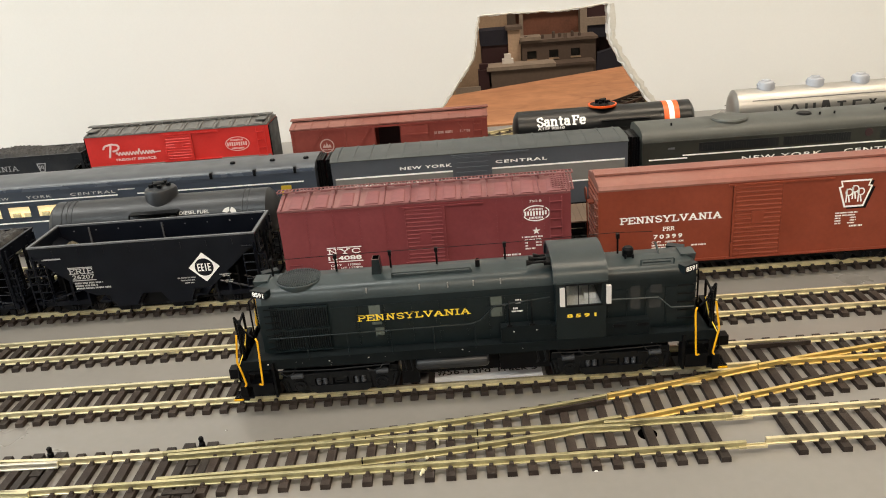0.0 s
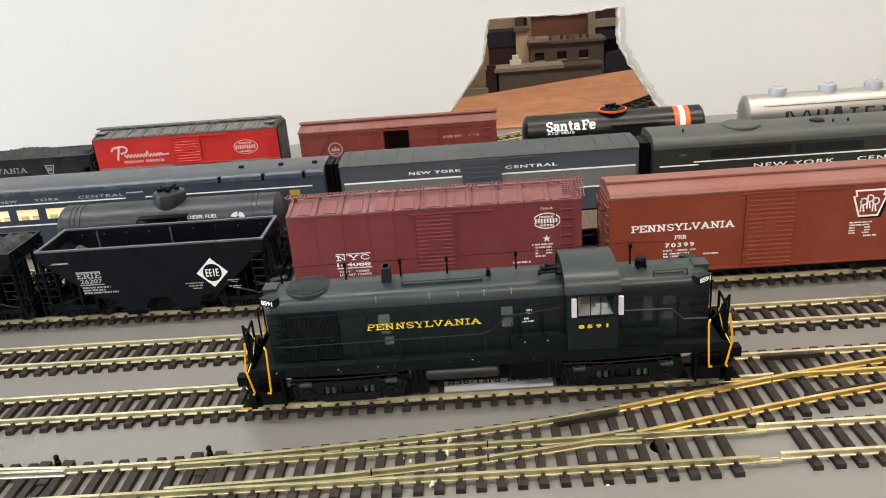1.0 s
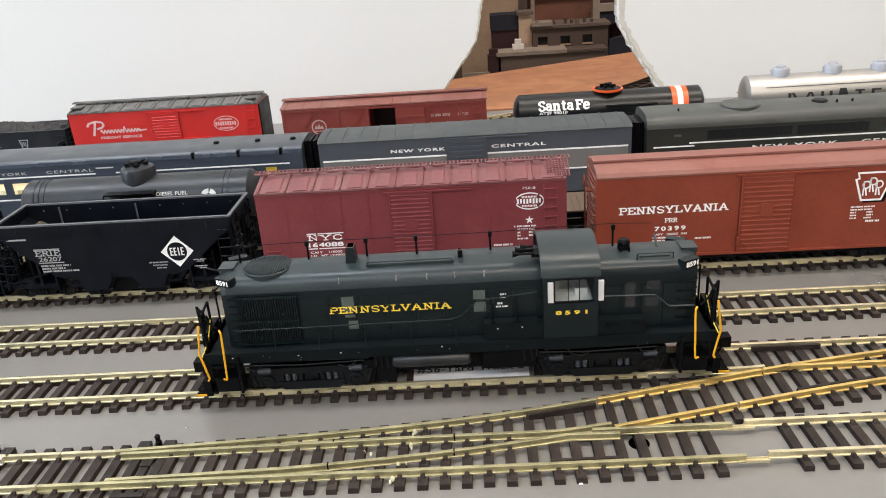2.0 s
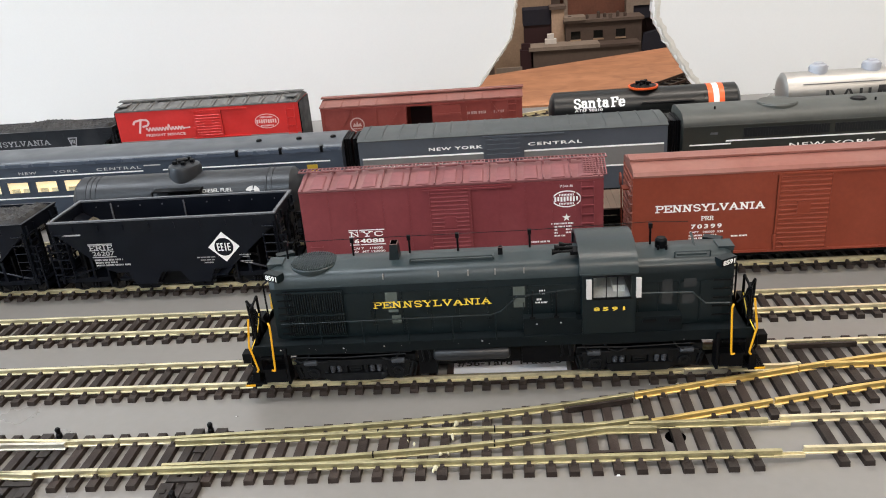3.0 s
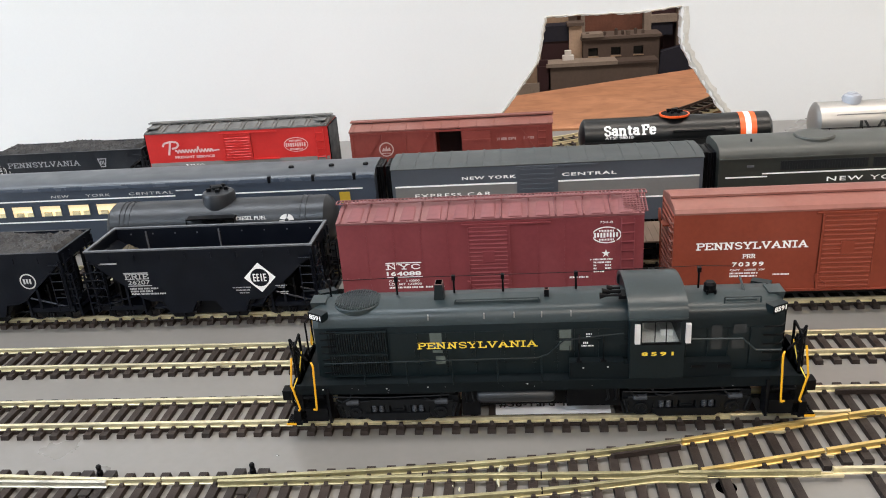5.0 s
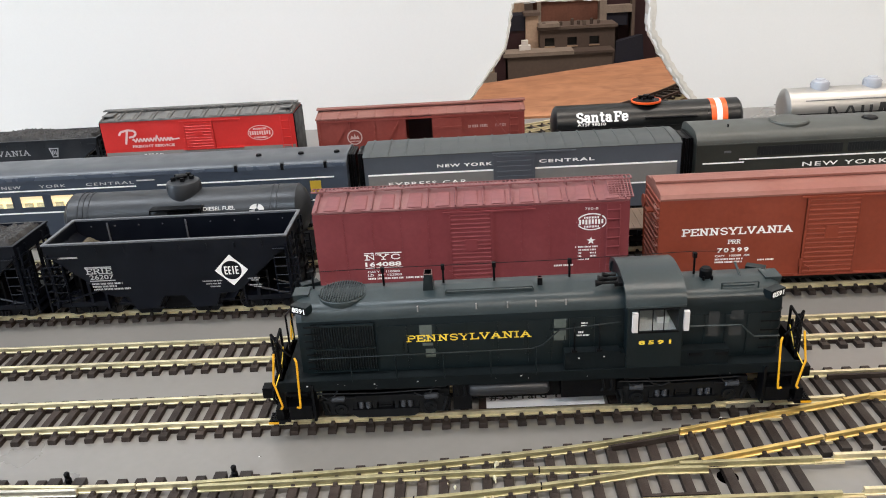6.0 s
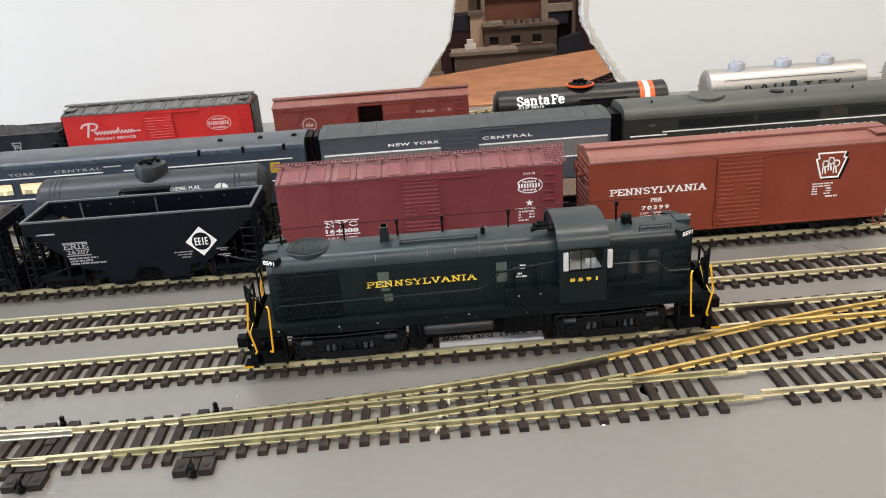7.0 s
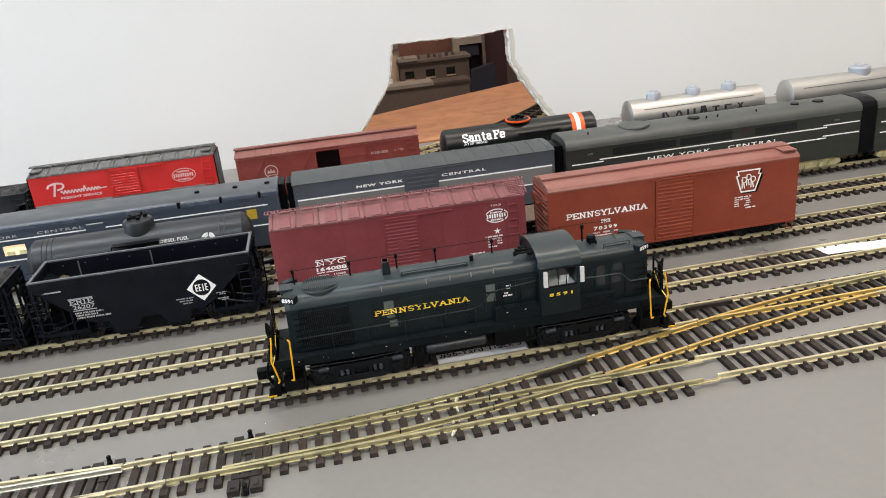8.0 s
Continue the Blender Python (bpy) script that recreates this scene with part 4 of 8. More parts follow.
def truck_frame(half=10.0, top=9.3):
    """Two cast side frames with springs and journal boxes, and the bolster between them."""
    s = Shape()
    for side in (-1, 1):
        y0, y1 = side * 11.2, side * 12.8
        a, b = min(y0, y1), max(y0, y1)
        arch = [(-half - 2, 6.3), (-half + 2.2, 6.3), (-half + 5.2, 3.2), (half - 5.2, 3.2), (half - 2.2, 6.3), (half + 2, 6.3), (half + 2, 7.6), (half - 3, top), (-half + 3, top), (-half - 2, 7.6)]
        s.along_y(arch, a, b)
        for x in (-half, half):
            s.box(x - 1.6, x + 1.6, min(y1, y1 + side * 1.2), max(y1, y1 + side * 1.2), 3.6, 6.9)
        for x in (-1.6, 0.0, 1.6):
            s.lathe([(3.4, 0.7), (4.2, 0.85), (5.0, 0.7), (5.8, 0.85), (6.6, 0.7)], "z", (x, side * 13.3, 0), 8)
    s.box(-2.2, 2.2, -11.2, 11.2, 5.6, 8.6)
    return s.bevel(0.2, 50).mesh("truck", BLACK)


TRUCK = truck_frame()


def freight_truck(car, x):
    t = put("truck", TRUCK, car, x, 0, LIFT)
    t.scale = (1.0, 1.0, 0.88)
    for dx in (-10, 10):
        put("wheelset", WHEELSET, t, dx, 0, 5.2, "blackened wheels with bright treads").scale.x = 0.88
    return t


def coupler(car, x, side):
    s = Shape().box(min(0, side * 5), max(0, side * 5), -1.1, 1.1, 6.6, 8.4).box(min(side * 4, side * 7.5), max(side * 4, side * 7.5), -2.0, 1.6, 6.0, 9.0).bevel(0.3)
    part("coupler", s, BLACK, car, "", x)


def ladder(s, x0, x1, y, z0, z1, n, r=0.28):
    for x in (x0, x1):
        s.rod([(x, y, z0), (x, y, z1)], r, 5)
    for i in range(n):
        z = z0 + (z1 - z0) * (i + 0.5) / n
        s.rod([(x0, y - 0.5, z), (x1, y - 0.5, z)], r, 5)


def underframe(car, L):
    h = L / 2
    s = Shape().box(-h + 2, h - 2, -3, 3, 6.2, 9.4).box(-h + 4, h - 4, -13.5, -12.3, 6.8, 9.3).box(-h + 4, h - 4, 12.3, 13.5, 6.8, 9.3)
    for x in (-h * 0.33, 0, h * 0.33):
        s.box(x - 1, x + 1, -13, 13, 6.8, 9.2)
    s.lathe([(-7, 2.6), (-6, 3.1), (6, 3.1), (7, 2.6)], "x", (12, 8, 6.2), 12)
    s.box(-18, -9, 3.4, 9.5, 4.4, 8.6)
    part("underframe", s, BLACK, car)


def emblem(name, parent, outline, y, material, inner=None, inner_mat=None, label=""):
    """A flat painted device: an outline plate with a smaller plate on it."""
    ob = part(name, Shape().along_y(outline, y - 0.06, y), material, parent, label)
    if inner:
        part("field", Shape().along_y(inner, y - 0.1, y - 0.06), inner_mat, ob)
    return ob


def strokes(name, rows, y, material, parent):
    """Unreadable print inside an emblem: a row is x, z, width, height, filled with close upright strokes."""
    s = Shape()
    for x, z, w, h in rows:
        n = max(3, round(w / (0.5 * h + 0.25)))
        p = w / n
        for i in range(n):
            s.box(x + i * p, x + (i + 0.62) * p, y - 0.05, y, z + (0.12 * h if i % 3 == 1 else 0), z + h)
    return part(name, s, material, parent)


def oval(cx, cz, rx, rz, n=28):
    return [(cx + rx * math.cos(2 * math.pi * i / n), cz + rz * math.sin(2 * math.pi * i / n)) for i in range(n)]


def grating(s, x0, x1, y0, y1, z, pitch, thick=0.35):
    """An open metal walkway: cross slats between two side strips."""
    s.box(x0, x1, y0, y0 + 0.5, z - 0.6, z)
    s.box(x0, x1, y1 - 0.5, y1, z - 0.6, z)
    n = int((x1 - x0) / pitch)
    for i in range(n + 1):
        x = x0 + i * (x1 - x0) / n
        s.box(x - thick / 2, x + thick / 2, y0 + 0.5, y1 - 0.5, z - 0.5, z - 0.05)


# ---- box cars ----
def box_body(car, L, W, z0, z1, zr, side, roof, end_ribs=True, roof_ribs=11, round_eave=0.0):
    """The car body with its pressed ends, and the roof with its seams."""
    h, w = L / 2, W / 2
    part("body", Shape().box(-h, h, -w, w, z0, z1).bevel(0.35), side, car)
    s = Shape()
    if round_eave:
        e = round_eave
        yz = [(-w - 0.5, z1 + 0.1), (-w - 0.6, z1 + 1.0), (-w + 0.6, z1 + e * 0.75), (-w + 3.0, z1 + e), (0, zr), (w - 3.0, z1 + e), (w - 0.6, z1 + e * 0.75), (w + 0.6, z1 + 1.0), (w + 0.5, z1 + 0.1)]
    else:
        yz = [(-w - 0.7, z1 + 0.1), (-w - 0.7, z1 + 1.0), (0, zr), (w + 0.7, z1 + 1.0), (w + 0.7, z1 + 0.1)]
    s.along_x(yz, -h - 0.5, h + 0.5)
    top = lambda y: z1 + 1.0 + (zr - z1 - 1.0) * (1 - abs(y) / (w + 0.7))
    rf = part("roof", s, roof, car)
    if not round_eave:
        p = (L - 3) / roof_ribs
        for a, b in ((-w - 0.6, -3.0), (w + 0.6, 3.0)):
            rib = Shape().hexa([(-0.5, a, top(a) - 0.2), (0.5, a, top(a) - 0.2), (0.5, b, top(b) - 0.2), (-0.5, b, top(b) - 0.2), (-0.3, a, top(a) + 0.8), (0.3, a, top(a) + 0.8), (0.3, b, top(b) + 0.8), (-0.3, b, top(b) + 0.8)]).mesh("roof_rib", roof)
            pieces("roof_rib", rib, [(-h + 1.5 + i * p, 0, 0) for i in range(roof_ribs + 1)], rf)
            a2, b2 = a * 0.965, b * 1.15
            pan = Shape().hexa([(p * 0.22, a2, top(a2) - 0.1), (p * 0.82, a2, top(a2) - 0.1), (p * 0.82, b2, top(b2) - 0.1), (p * 0.3, b2, top(b2) - 0.1), (p * 0.36, a2, top(a2) + 0.5), (p * 0.76, a2, top(a2) + 0.5), (p * 0.76, b2, top(b2) + 0.5), (p * 0.36, b2, top(b2) + 0.5)]).mesh("roof_panel", roof)
            pieces("roof_panel", pan, [(-h + 1.5 + i * p, 0, 0) for i in range(roof_ribs)], rf)
    if end_ribs:
        for sx in (-1, 1):
            e, n = Shape(), 13
            rib = Shape().sweep([(0, -0.8), (0.9, -0.35), (0.9, 0.35), (0, 0.8)], [lambda p: (sx * (h + p[0]), -w + 1.4, p[1]), lambda p: (sx * (h + p[0]), w - 1.4, p[1])]).mesh("end_rib", side)
            e.box(min(sx * h, sx * (h + 0.6)), max(sx * h, sx * (h + 0.6)), -w, -w + 1.2, z0, z1)
            e.box(min(sx * h, sx * (h + 0.6)), max(sx * h, sx * (h + 0.6)), w - 1.2, w, z0, z1)
            en = part("end", e.box(min(sx * h, sx * (h + 0.3)), max(sx * h, sx * (h + 0.3)), -w + 1.2, w - 1.2, z0, z1), side, car, "pressed steel end")
            pieces("end_rib", rib, [(0, 0, z0 + 2 + (z1 - z0 - 3) * i / (n - 1)) for i in range(n)], en)


def side_door(car, x0, x1, z0, z1, w, side, ribs=17):
    d = Shape().box(x0, x1, -w - 0.7, -w, z0, z1)
    for x in (x0, x1 - 0.9):
        d.box(x, x + 0.9, -w - 1.1, -w, z0, z1)
    d.box((x0 + x1) / 2 - 3.0, (x0 + x1) / 2 + 3.0, -w - 1.25, -w - 0.6, z0 + (z1 - z0) * 0.48, z0 + (z1 - z0) * 0.64)
    door = part("door", d, side, car, "ribbed sliding door")
    half = (z1 - z0) / ribs * 0.27
    rib = Shape().sweep([(0, -half), (0.38, -half * 0.4), (0.38, half * 0.4), (0, half)], [lambda p: (x0 + 1.4, -w - 0.7 - p[0], p[1]), lambda p: (x1 - 1.4, -w - 0.7 - p[0], p[1])]).mesh("door_rib", side)
    pieces("door_rib", rib, [(0, 0, z0 + 1.2 + (z1 - z0 - 2.4) * i / (ribs - 1)) for i in range(ribs)], door)
    part("door_track", Shape().box(x0 - (x1 - x0) * 0.1, x1 + (x1 - x0) * 0.95, -w - 1.3, -w, z1 + 0.2, z1 + 1.0), side, car)
    part("door_track", Shape().box(x0 - 2, x1 + (x1 - x0) * 0.95, -w - 1.2, -w, z0 - 0.9, z0 - 0.1), side, car)
    latch = Shape().rod([(x0 + 1.8, -w - 1.5, z0 + 5), (x0 + 4.5, -w - 1.5, z0 + 3.2), (x0 + 4.5, -w - 1.5, z0 + 1.6)], 0.25, 5)
    latch.box(x0 - 0.6, x0 + 0.8, -w - 1.7, -w - 0.6, z0 + 4, z0 + 8)
    part("latch", latch, side, door)


def seams(car, xs, z0, z1, w, side):
    """Riveted side seams, each a strip with its row of rivets."""
    s = Shape().box(-0.35, 0.35, -w - 0.12, -w, z0, z1)
    for i in range(int((z1 - z0) / 1.5)):
        z = z0 + 0.7 + i * 1.5
        s.box(-0.16, 0.16, -w - 0.24, -w - 0.1, z - 0.16, z + 0.16)
    pieces("side_seam", s.mesh("side_seam", side), [(x, 0, 0) for x in xs], car)


def maroon_boxcar():
    L, W, z0, z1, zr = 147, 31, 10.5, 51.4, 55.8
    w = W / 2
    car = thing("boxcar", 1.5, 96.3, RAIL, "maroon model boxcar with white lettering and a dusty roof", "freight car", "freight cars")
    box_body(car, L, W, z0, z1, zr, MAROON, MAROON_ROOF)
    side_door(car, -10.5, 10.5, z0 + 1.5, z1 - 2.5, w, MAROON)
    seams(car, [-60, -46.5, -33, -20, 24, 37, 50, 61], z0 + 1, z1 - 1.5, w, MAROON)
    s = Shape().box(-73.5, 73.5, -w - 0.5, -w, z1 - 1.2, z1 - 0.2).box(-73.5, 73.5, -w - 0.4, -w, z0, z0 + 1.2)
    part("side_rail", s, MAROON, car)
    g = Shape()
    grating(g, -76, 77, -2.8, 2.8, 58.0, 1.9, 0.5)
    for i in range(12):
        g.box(-72 + i * 13.1, -71.2 + i * 13.1, -2.4, 2.4, 55.4, 57.4)
    part("running_board", g, MAROON_ROOF, car, "open steel running board")
    g = Shape()
    lean = lambda y: 57.8 - (-2.8 - y) * 0.40
    for k in range(8):
        x = 65.2 + k * 1.5
        g.hexa([(x - 0.26, -14.6, lean(-14.6) - 0.5), (x + 0.26, -14.6, lean(-14.6) - 0.5), (x + 0.26, -2.9, lean(-2.9) - 0.5), (x - 0.26, -2.9, lean(-2.9) - 0.5), (x - 0.26, -14.6, lean(-14.6)), (x + 0.26, -14.6, lean(-14.6)), (x + 0.26, -2.9, lean(-2.9)), (x - 0.26, -2.9, lean(-2.9))])
    for k in range(9):
        y = -14.6 + k * 1.45
        g.box(64.9, 76.0, y - 0.22, y + 0.22, lean(y) - 0.42, lean(y) + 0.06)
    for x in (66.5, 74.5):
        g.box(x - 0.4, x + 0.4, -13.6, -12.8, 51.8, 53.4)
    part("roof_platform", g, MAROON_ROOF, car, "square grid platform over the ladder")
    g = Shape()
    ladder(g, 63.5, 69.5, -w - 1.1, 13, 50, 8, 0.33)
    part("ladder", g, MAROON, car)
    g = Shape()
    for z in (16, 22.5):
        g.rod([(-71.5, -w, z), (-71.5, -w - 1.2, z), (-65.5, -w - 1.2, z), (-65.5, -w, z)], 0.3, 5)
    part("grab_irons", g, MAROON, car)
    g = Shape().lathe([(-0.3, 3.6), (0.3, 3.6)], "x", (75.2, 5, 40), 14).rod([(74, 5, 10), (75, 5, 40)], 0.4, 5)
    part("brake_wheel", g, MAROON, car)
    underframe(car, L)
    for x in (-53, 53):
        freight_truck(car, x)
    coupler(car, -73.5, -1)
    coupler(car, 73.5, 1)
    y = -w - 0.02
    slab_words("lettering", "NYC", 17.5, 2.5, -51.5, 27.0, y, WHITE, car, 0.24)
    part("lettering_rule", Shape().box(-51.5, -33.5, y - 0.06, y, 30.1, 30.6).box(-51.5, -33.2, y - 0.06, y, 22.3, 22.8), WHITE, car)
    words("lettering", "164088", 17.4, 2.3, -51.4, 23.4, y, WHITE, car, 0.03)
    words("lettering", "CAPY    110000", 15.5, 1.15, -50.6, 20.0, y, WHITE, car, 0.01)
    words("lettering", "LD LMT 122900", 16.5, 1.15, -50.6, 18.2, y, WHITE, car, 0.01)
    bars("lettering", [(-50.6, 16.5, 28, 0.9), (49, 28.6, 10.5, 0.8), (50, 27.0, 9, 0.8), (50, 25.4, 2, 0.8), (56, 25.4, 3, 0.8), (50, 23.8, 2, 0.8), (56, 23.8, 3, 0.8), (50, 22.2, 6, 0.8), (39, 19.4, 9, 0.9)], y, WHITE, car)
    words("lettering", "750-B", 6.2, 1.1, 53.4, 47.6, y, WHITE, car)
    ob = emblem("emblem", car, oval(56.6, 41.6, 7.0, 4.3), y, WHITE, oval(56.6, 41.6, 6.4, 3.7), MAROON, "white-ringed oval emblem")
    strokes("device", [(53.0, 43.2, 7.2, 1.0), (50.7, 40.3, 11.8, 2.5), (53.0, 38.7, 7.2, 1.0)], y - 0.1, WHITE, ob)
    star = []
    for i in range(10):
        r, a = (2.1 if i % 2 == 0 else 0.85), math.pi / 2 + i * math.pi / 5
        star.append((56.4 + r * math.cos(a), 34.0 - 2.0 + r * math.sin(a)))
    part("star", Shape().along_y(star, y - 0.06, y), WHITE, car, "small white star")


def brown_boxcar():
    L, W, z0, z1 = 159, 31, 9.5, 50.0
    w = W / 2
    car = thing("boxcar", 169.5, 96.3, RAIL, "brown-red model boxcar with white slab lettering", "freight car", "freight cars")
    box_body(car, L, W, z0, z1, 55.0, TUSCAN, TUSCAN_ROOF, True, 0, 3.6)
    side_door(car, -13.2, 12.0, z0 + 1.0, z1 - 1.5, w, TUSCAN, 16)
    s = Shape().box(-79.5, 79.5, -w - 0.45, -w, z0 - 0.2, z0 + 1.1)
    part("side_sill", s, TUSCAN, car)
    s = Shape().box(-80, 80, -4.4, 4.4, 54.9, 55.9)
    for y in (-1.5, 1.5):
        s.box(-80, 80, y - 0.1, y + 0.1, 55.9, 55.92)
    for i in range(9):
        s.box(-72 + i * 18, -71 + i * 18, -4, 4, 53.8, 54.9)
    part("running_board", s, TUSCAN_ROOF, car, "flat plank running board")
    s = Shape().box(70, 79, -14, -4.6, 54.6, 55.3)
    for x in (70.5, 78.5):
        s.box(x - 0.4, x + 0.4, -13, -12, 52, 54.6)
    part("roof_platform", s, TUSCAN_ROOF, car)
    g = Shape()
    for sx in (-1, 1):
        g = Shape()
        for i in range(8):
            z = 14 + i * 4.6
            g.rod([(sx * 80.2, -w + 0.5, z), (sx * 81.4, -w + 0.5, z), (sx * 81.4, -w + 7, z), (sx * 80.2, -w + 7, z)], 0.35, 5)
        part("end_ladder", g, TUSCAN_ROOF, car)
    g = Shape().box(-83, -80, -3, 3, 40, 40.8).lathe([(-0.3, 3.4), (0.3, 3.4)], "x", (-83, 6, 43), 14).rod([(-82, 6, 10), (-82.6, 6, 43)], 0.4, 5)
    part("brake_wheel", g, TUSCAN, car)
    g = Shape()
    for x in (-78, 74):
        g.rod([(x, -w - 0.2, z0), (x, -w - 0.2, z0 - 5), (x + 4, -w - 0.2, z0 - 5), (x + 4, -w - 0.2, z0)], 0.35, 5)
    part("stirrup_steps", g, TUSCAN, car)
    underframe(car, L)
    for x in (-58, 58):
        freight_truck(car, x)
    coupler(car, -79.5, -1)
    coupler(car, 79.5, 1)
    y = -w - 0.02
    slab_words("lettering", "PENNSYLVANIA", 51.0, 3.15, -69.3, 32.2, y, WHITE, car, 0.215)
    slab_words("lettering", "PRR", 5.8, 1.9, -47.6, 27.3, y, WHITE, car, 0.2)
    words("lettering", "70399", 14.6, 2.3, -52.2, 22.9, y, WHITE, car, 0.03, gap=1.35)
    words("lettering", "CAPY   100000  XM", 16.0, 1.05, -53.0, 20.6, y, WHITE, car, 0.01)
    bars("lettering", [(-53, 19.0, 13, 0.8), (-53, 17.5, 13, 0.8), (-33, 18.0, 7.5, 0.8), (38.5, 29.8, 11, 0.7), (38.5, 28.4, 10, 0.7), (38.5, 27.0, 3, 0.7), (46, 27.0, 3, 0.7), (38.5, 25.6, 3, 0.7), (46, 25.6, 3, 0.7), (38.5, 24.2, 3, 0.7), (45, 24.2, 4, 0.7), (46, 22.4, 7, 0.9)], y, WHITE, car)
    k = [(39.3, 47.2), (54.7, 47.2), (53.8, 44.3), (55.4, 43.9), (51.8, 33.0), (42.2, 33.0), (38.6, 43.9), (40.2, 44.3)]
    shrink = lambda pts, f: [(47 + (a - 47) * f, 40.4 + (b - 40.4) * f) for a, b in pts]
    part("emblem_shade", Shape().along_y([(a + 1.3, b - 0.9) for a, b in k], y - 0.03, y), BLACK, car, "black drop shade of the emblem")
    ob = emblem("emblem", car, k, y - 0.04, WHITE, shrink(k, 0.87), TUSCAN, "white keystone-shaped emblem")
    d = Shape()
    for k, (dx, dz) in enumerate(((-2.9, -0.6), (0.0, 1.0), (2.9, -0.6))):
        lift = y - 0.15 - 0.02 * k
        d.box(47 + dx - 1.5, 47 + dx - 0.8, lift, y - 0.14, 36.2 + dz, 43.4 + dz)
        d.hexa([(47 + dx + 0.1, lift, 36.2 + dz), (47 + dx + 0.9, lift, 36.2 + dz), (47 + dx + 0.9, y - 0.14, 36.2 + dz), (47 + dx + 0.1, y - 0.14, 36.2 + dz), (47 + dx - 0.6, lift, 39.8 + dz), (47 + dx + 0.1, lift, 39.8 + dz), (47 + dx + 0.1, y - 0.14, 39.8 + dz), (47 + dx - 0.6, y - 0.14, 39.8 + dz)])
        outer, hollow = oval(47 + dx, 41.5 + dz, 1.9, 2.0, 16), oval(47 + dx, 41.5 + dz, 1.25, 1.35, 16)
        for m in range(16):
            n = (m + 1) % 16
            d.along_y([outer[m], outer[n], hollow[n], hollow[m]], lift, y - 0.14)
    part("device", d, WHITE, ob)


def red_boxcar():
    L, W, z0, z1, zr = 142, 31, 9.5, 50.5, 54.5
    w = W / 2
    car = thing("boxcar", -196.5, 312, RAIL, "bright red model boxcar with a weathered grey roof", "freight car", "freight cars")
    box_body(car, L, W, z0, z1, zr, RED, GREYROOF)
    part("lower_side", Shape().box(-71.1, 71.1, -w - 0.15, w + 0.15, z0 + 0.2, z0 + 18.2), GREYSIDE, car, "light grey lower side band")
    side_door(car, -10.5, 11.5, z0 + 18.8, z1 - 2.5, w, RED, 9)
    for sx in (-1, 1):
        part("end_panel", Shape().box(sx * 72 - 0.5, sx * 72 + 0.5, -w + 0.3, w - 0.3, z0, z1 - 0.3), BLACK, car, "black end")
    g = Shape().box(-73, 73, -2.6, 2.6, 55.6, 56.4)
    for i in range(11):
        g.box(-70 + i * 14, -69 + i * 14, -2.4, 2.4, 54.0, 55.6)
    part("running_board", g, GREYROOF, car, "weathered grey running board")
    for x in (-66, 66):
        part("roof_platform", Shape().box(x - 4, x + 4, -13, -3, 54.0, 54.7), GREYROOF, car)
    g = Shape()
    ladder(g, 62, 68.5, -w - 1.0, 12, 49, 6, 0.35)
    part("ladder", g, RED, car)
    underframe(car, L)
    for x in (-50, 50):
        freight_truck(car, x)
    coupler(car, -71, -1)
    coupler(car, 71, 1)
    y = -w - 0.02
    # script word drawn as a flourish of plain strokes
    s, layer = Shape(), []

    def pen(pts, t):
        for (ax, az), (bx, bz) in zip(pts, pts[1:]):
            n = math.hypot(bx - ax, bz - az) or 1
            nx, nz = -(bz - az) / n * t, (bx - ax) / n * t
            layer.append(1)
            d = 0.05 + 0.012 * (len(layer) % 7)
            s.sweep([(ax + nx, az + nz), (ax - nx, az - nz), (bx - nx, bz - nz), (bx + nx, bz + nz)], [lambda p: (p[0], y, p[1]), lambda p: (p[0], y - d, p[1])])

    pen([(-59, 40.5), (-57.5, 43.0), (-52, 44.2), (-47.5, 43.6), (-46.2, 41.6), (-48, 39.4), (-52, 38.6)], 0.75)
    pen([(-52.5, 43.5), (-55.2, 33.6)], 0.8)
    wave = []
    for i in range(76):
        wave.append((-49.5 + i * 0.4, 36.3 + 1.35 * math.sin(i * 0.98) + (2.2 if 44 <= i <= 46 else 0)))
    pen(wave, 0.5)
    pen([(-22, 37.2), (-19, 36.0), (-14.5, 36.4)], 0.5)
    part("script_mark", s, PALEPINK, car, "white script mark")
    words("lettering", "FREIGHT SERVICE", 31.5, 2.0, -50.5, 30.7, y, PALEPINK, car, 0.03)
    slab_words("lettering", "NYC", 15, 2.4, -43, 23.3, -w - 0.17, WHITE, car)
    ob = emblem("emblem", car, oval(46, 37.5, 9.4, 5.6), y, PALEPINK, oval(46, 37.5, 8.9, 5.1), RED, "white-ringed oval emblem")
    strokes("device", [(41, 39.8, 10, 1.4), (38.0, 35.9, 16.0, 3.0), (41, 33.3, 10, 1.4)], y - 0.1, PALEPINK, ob)


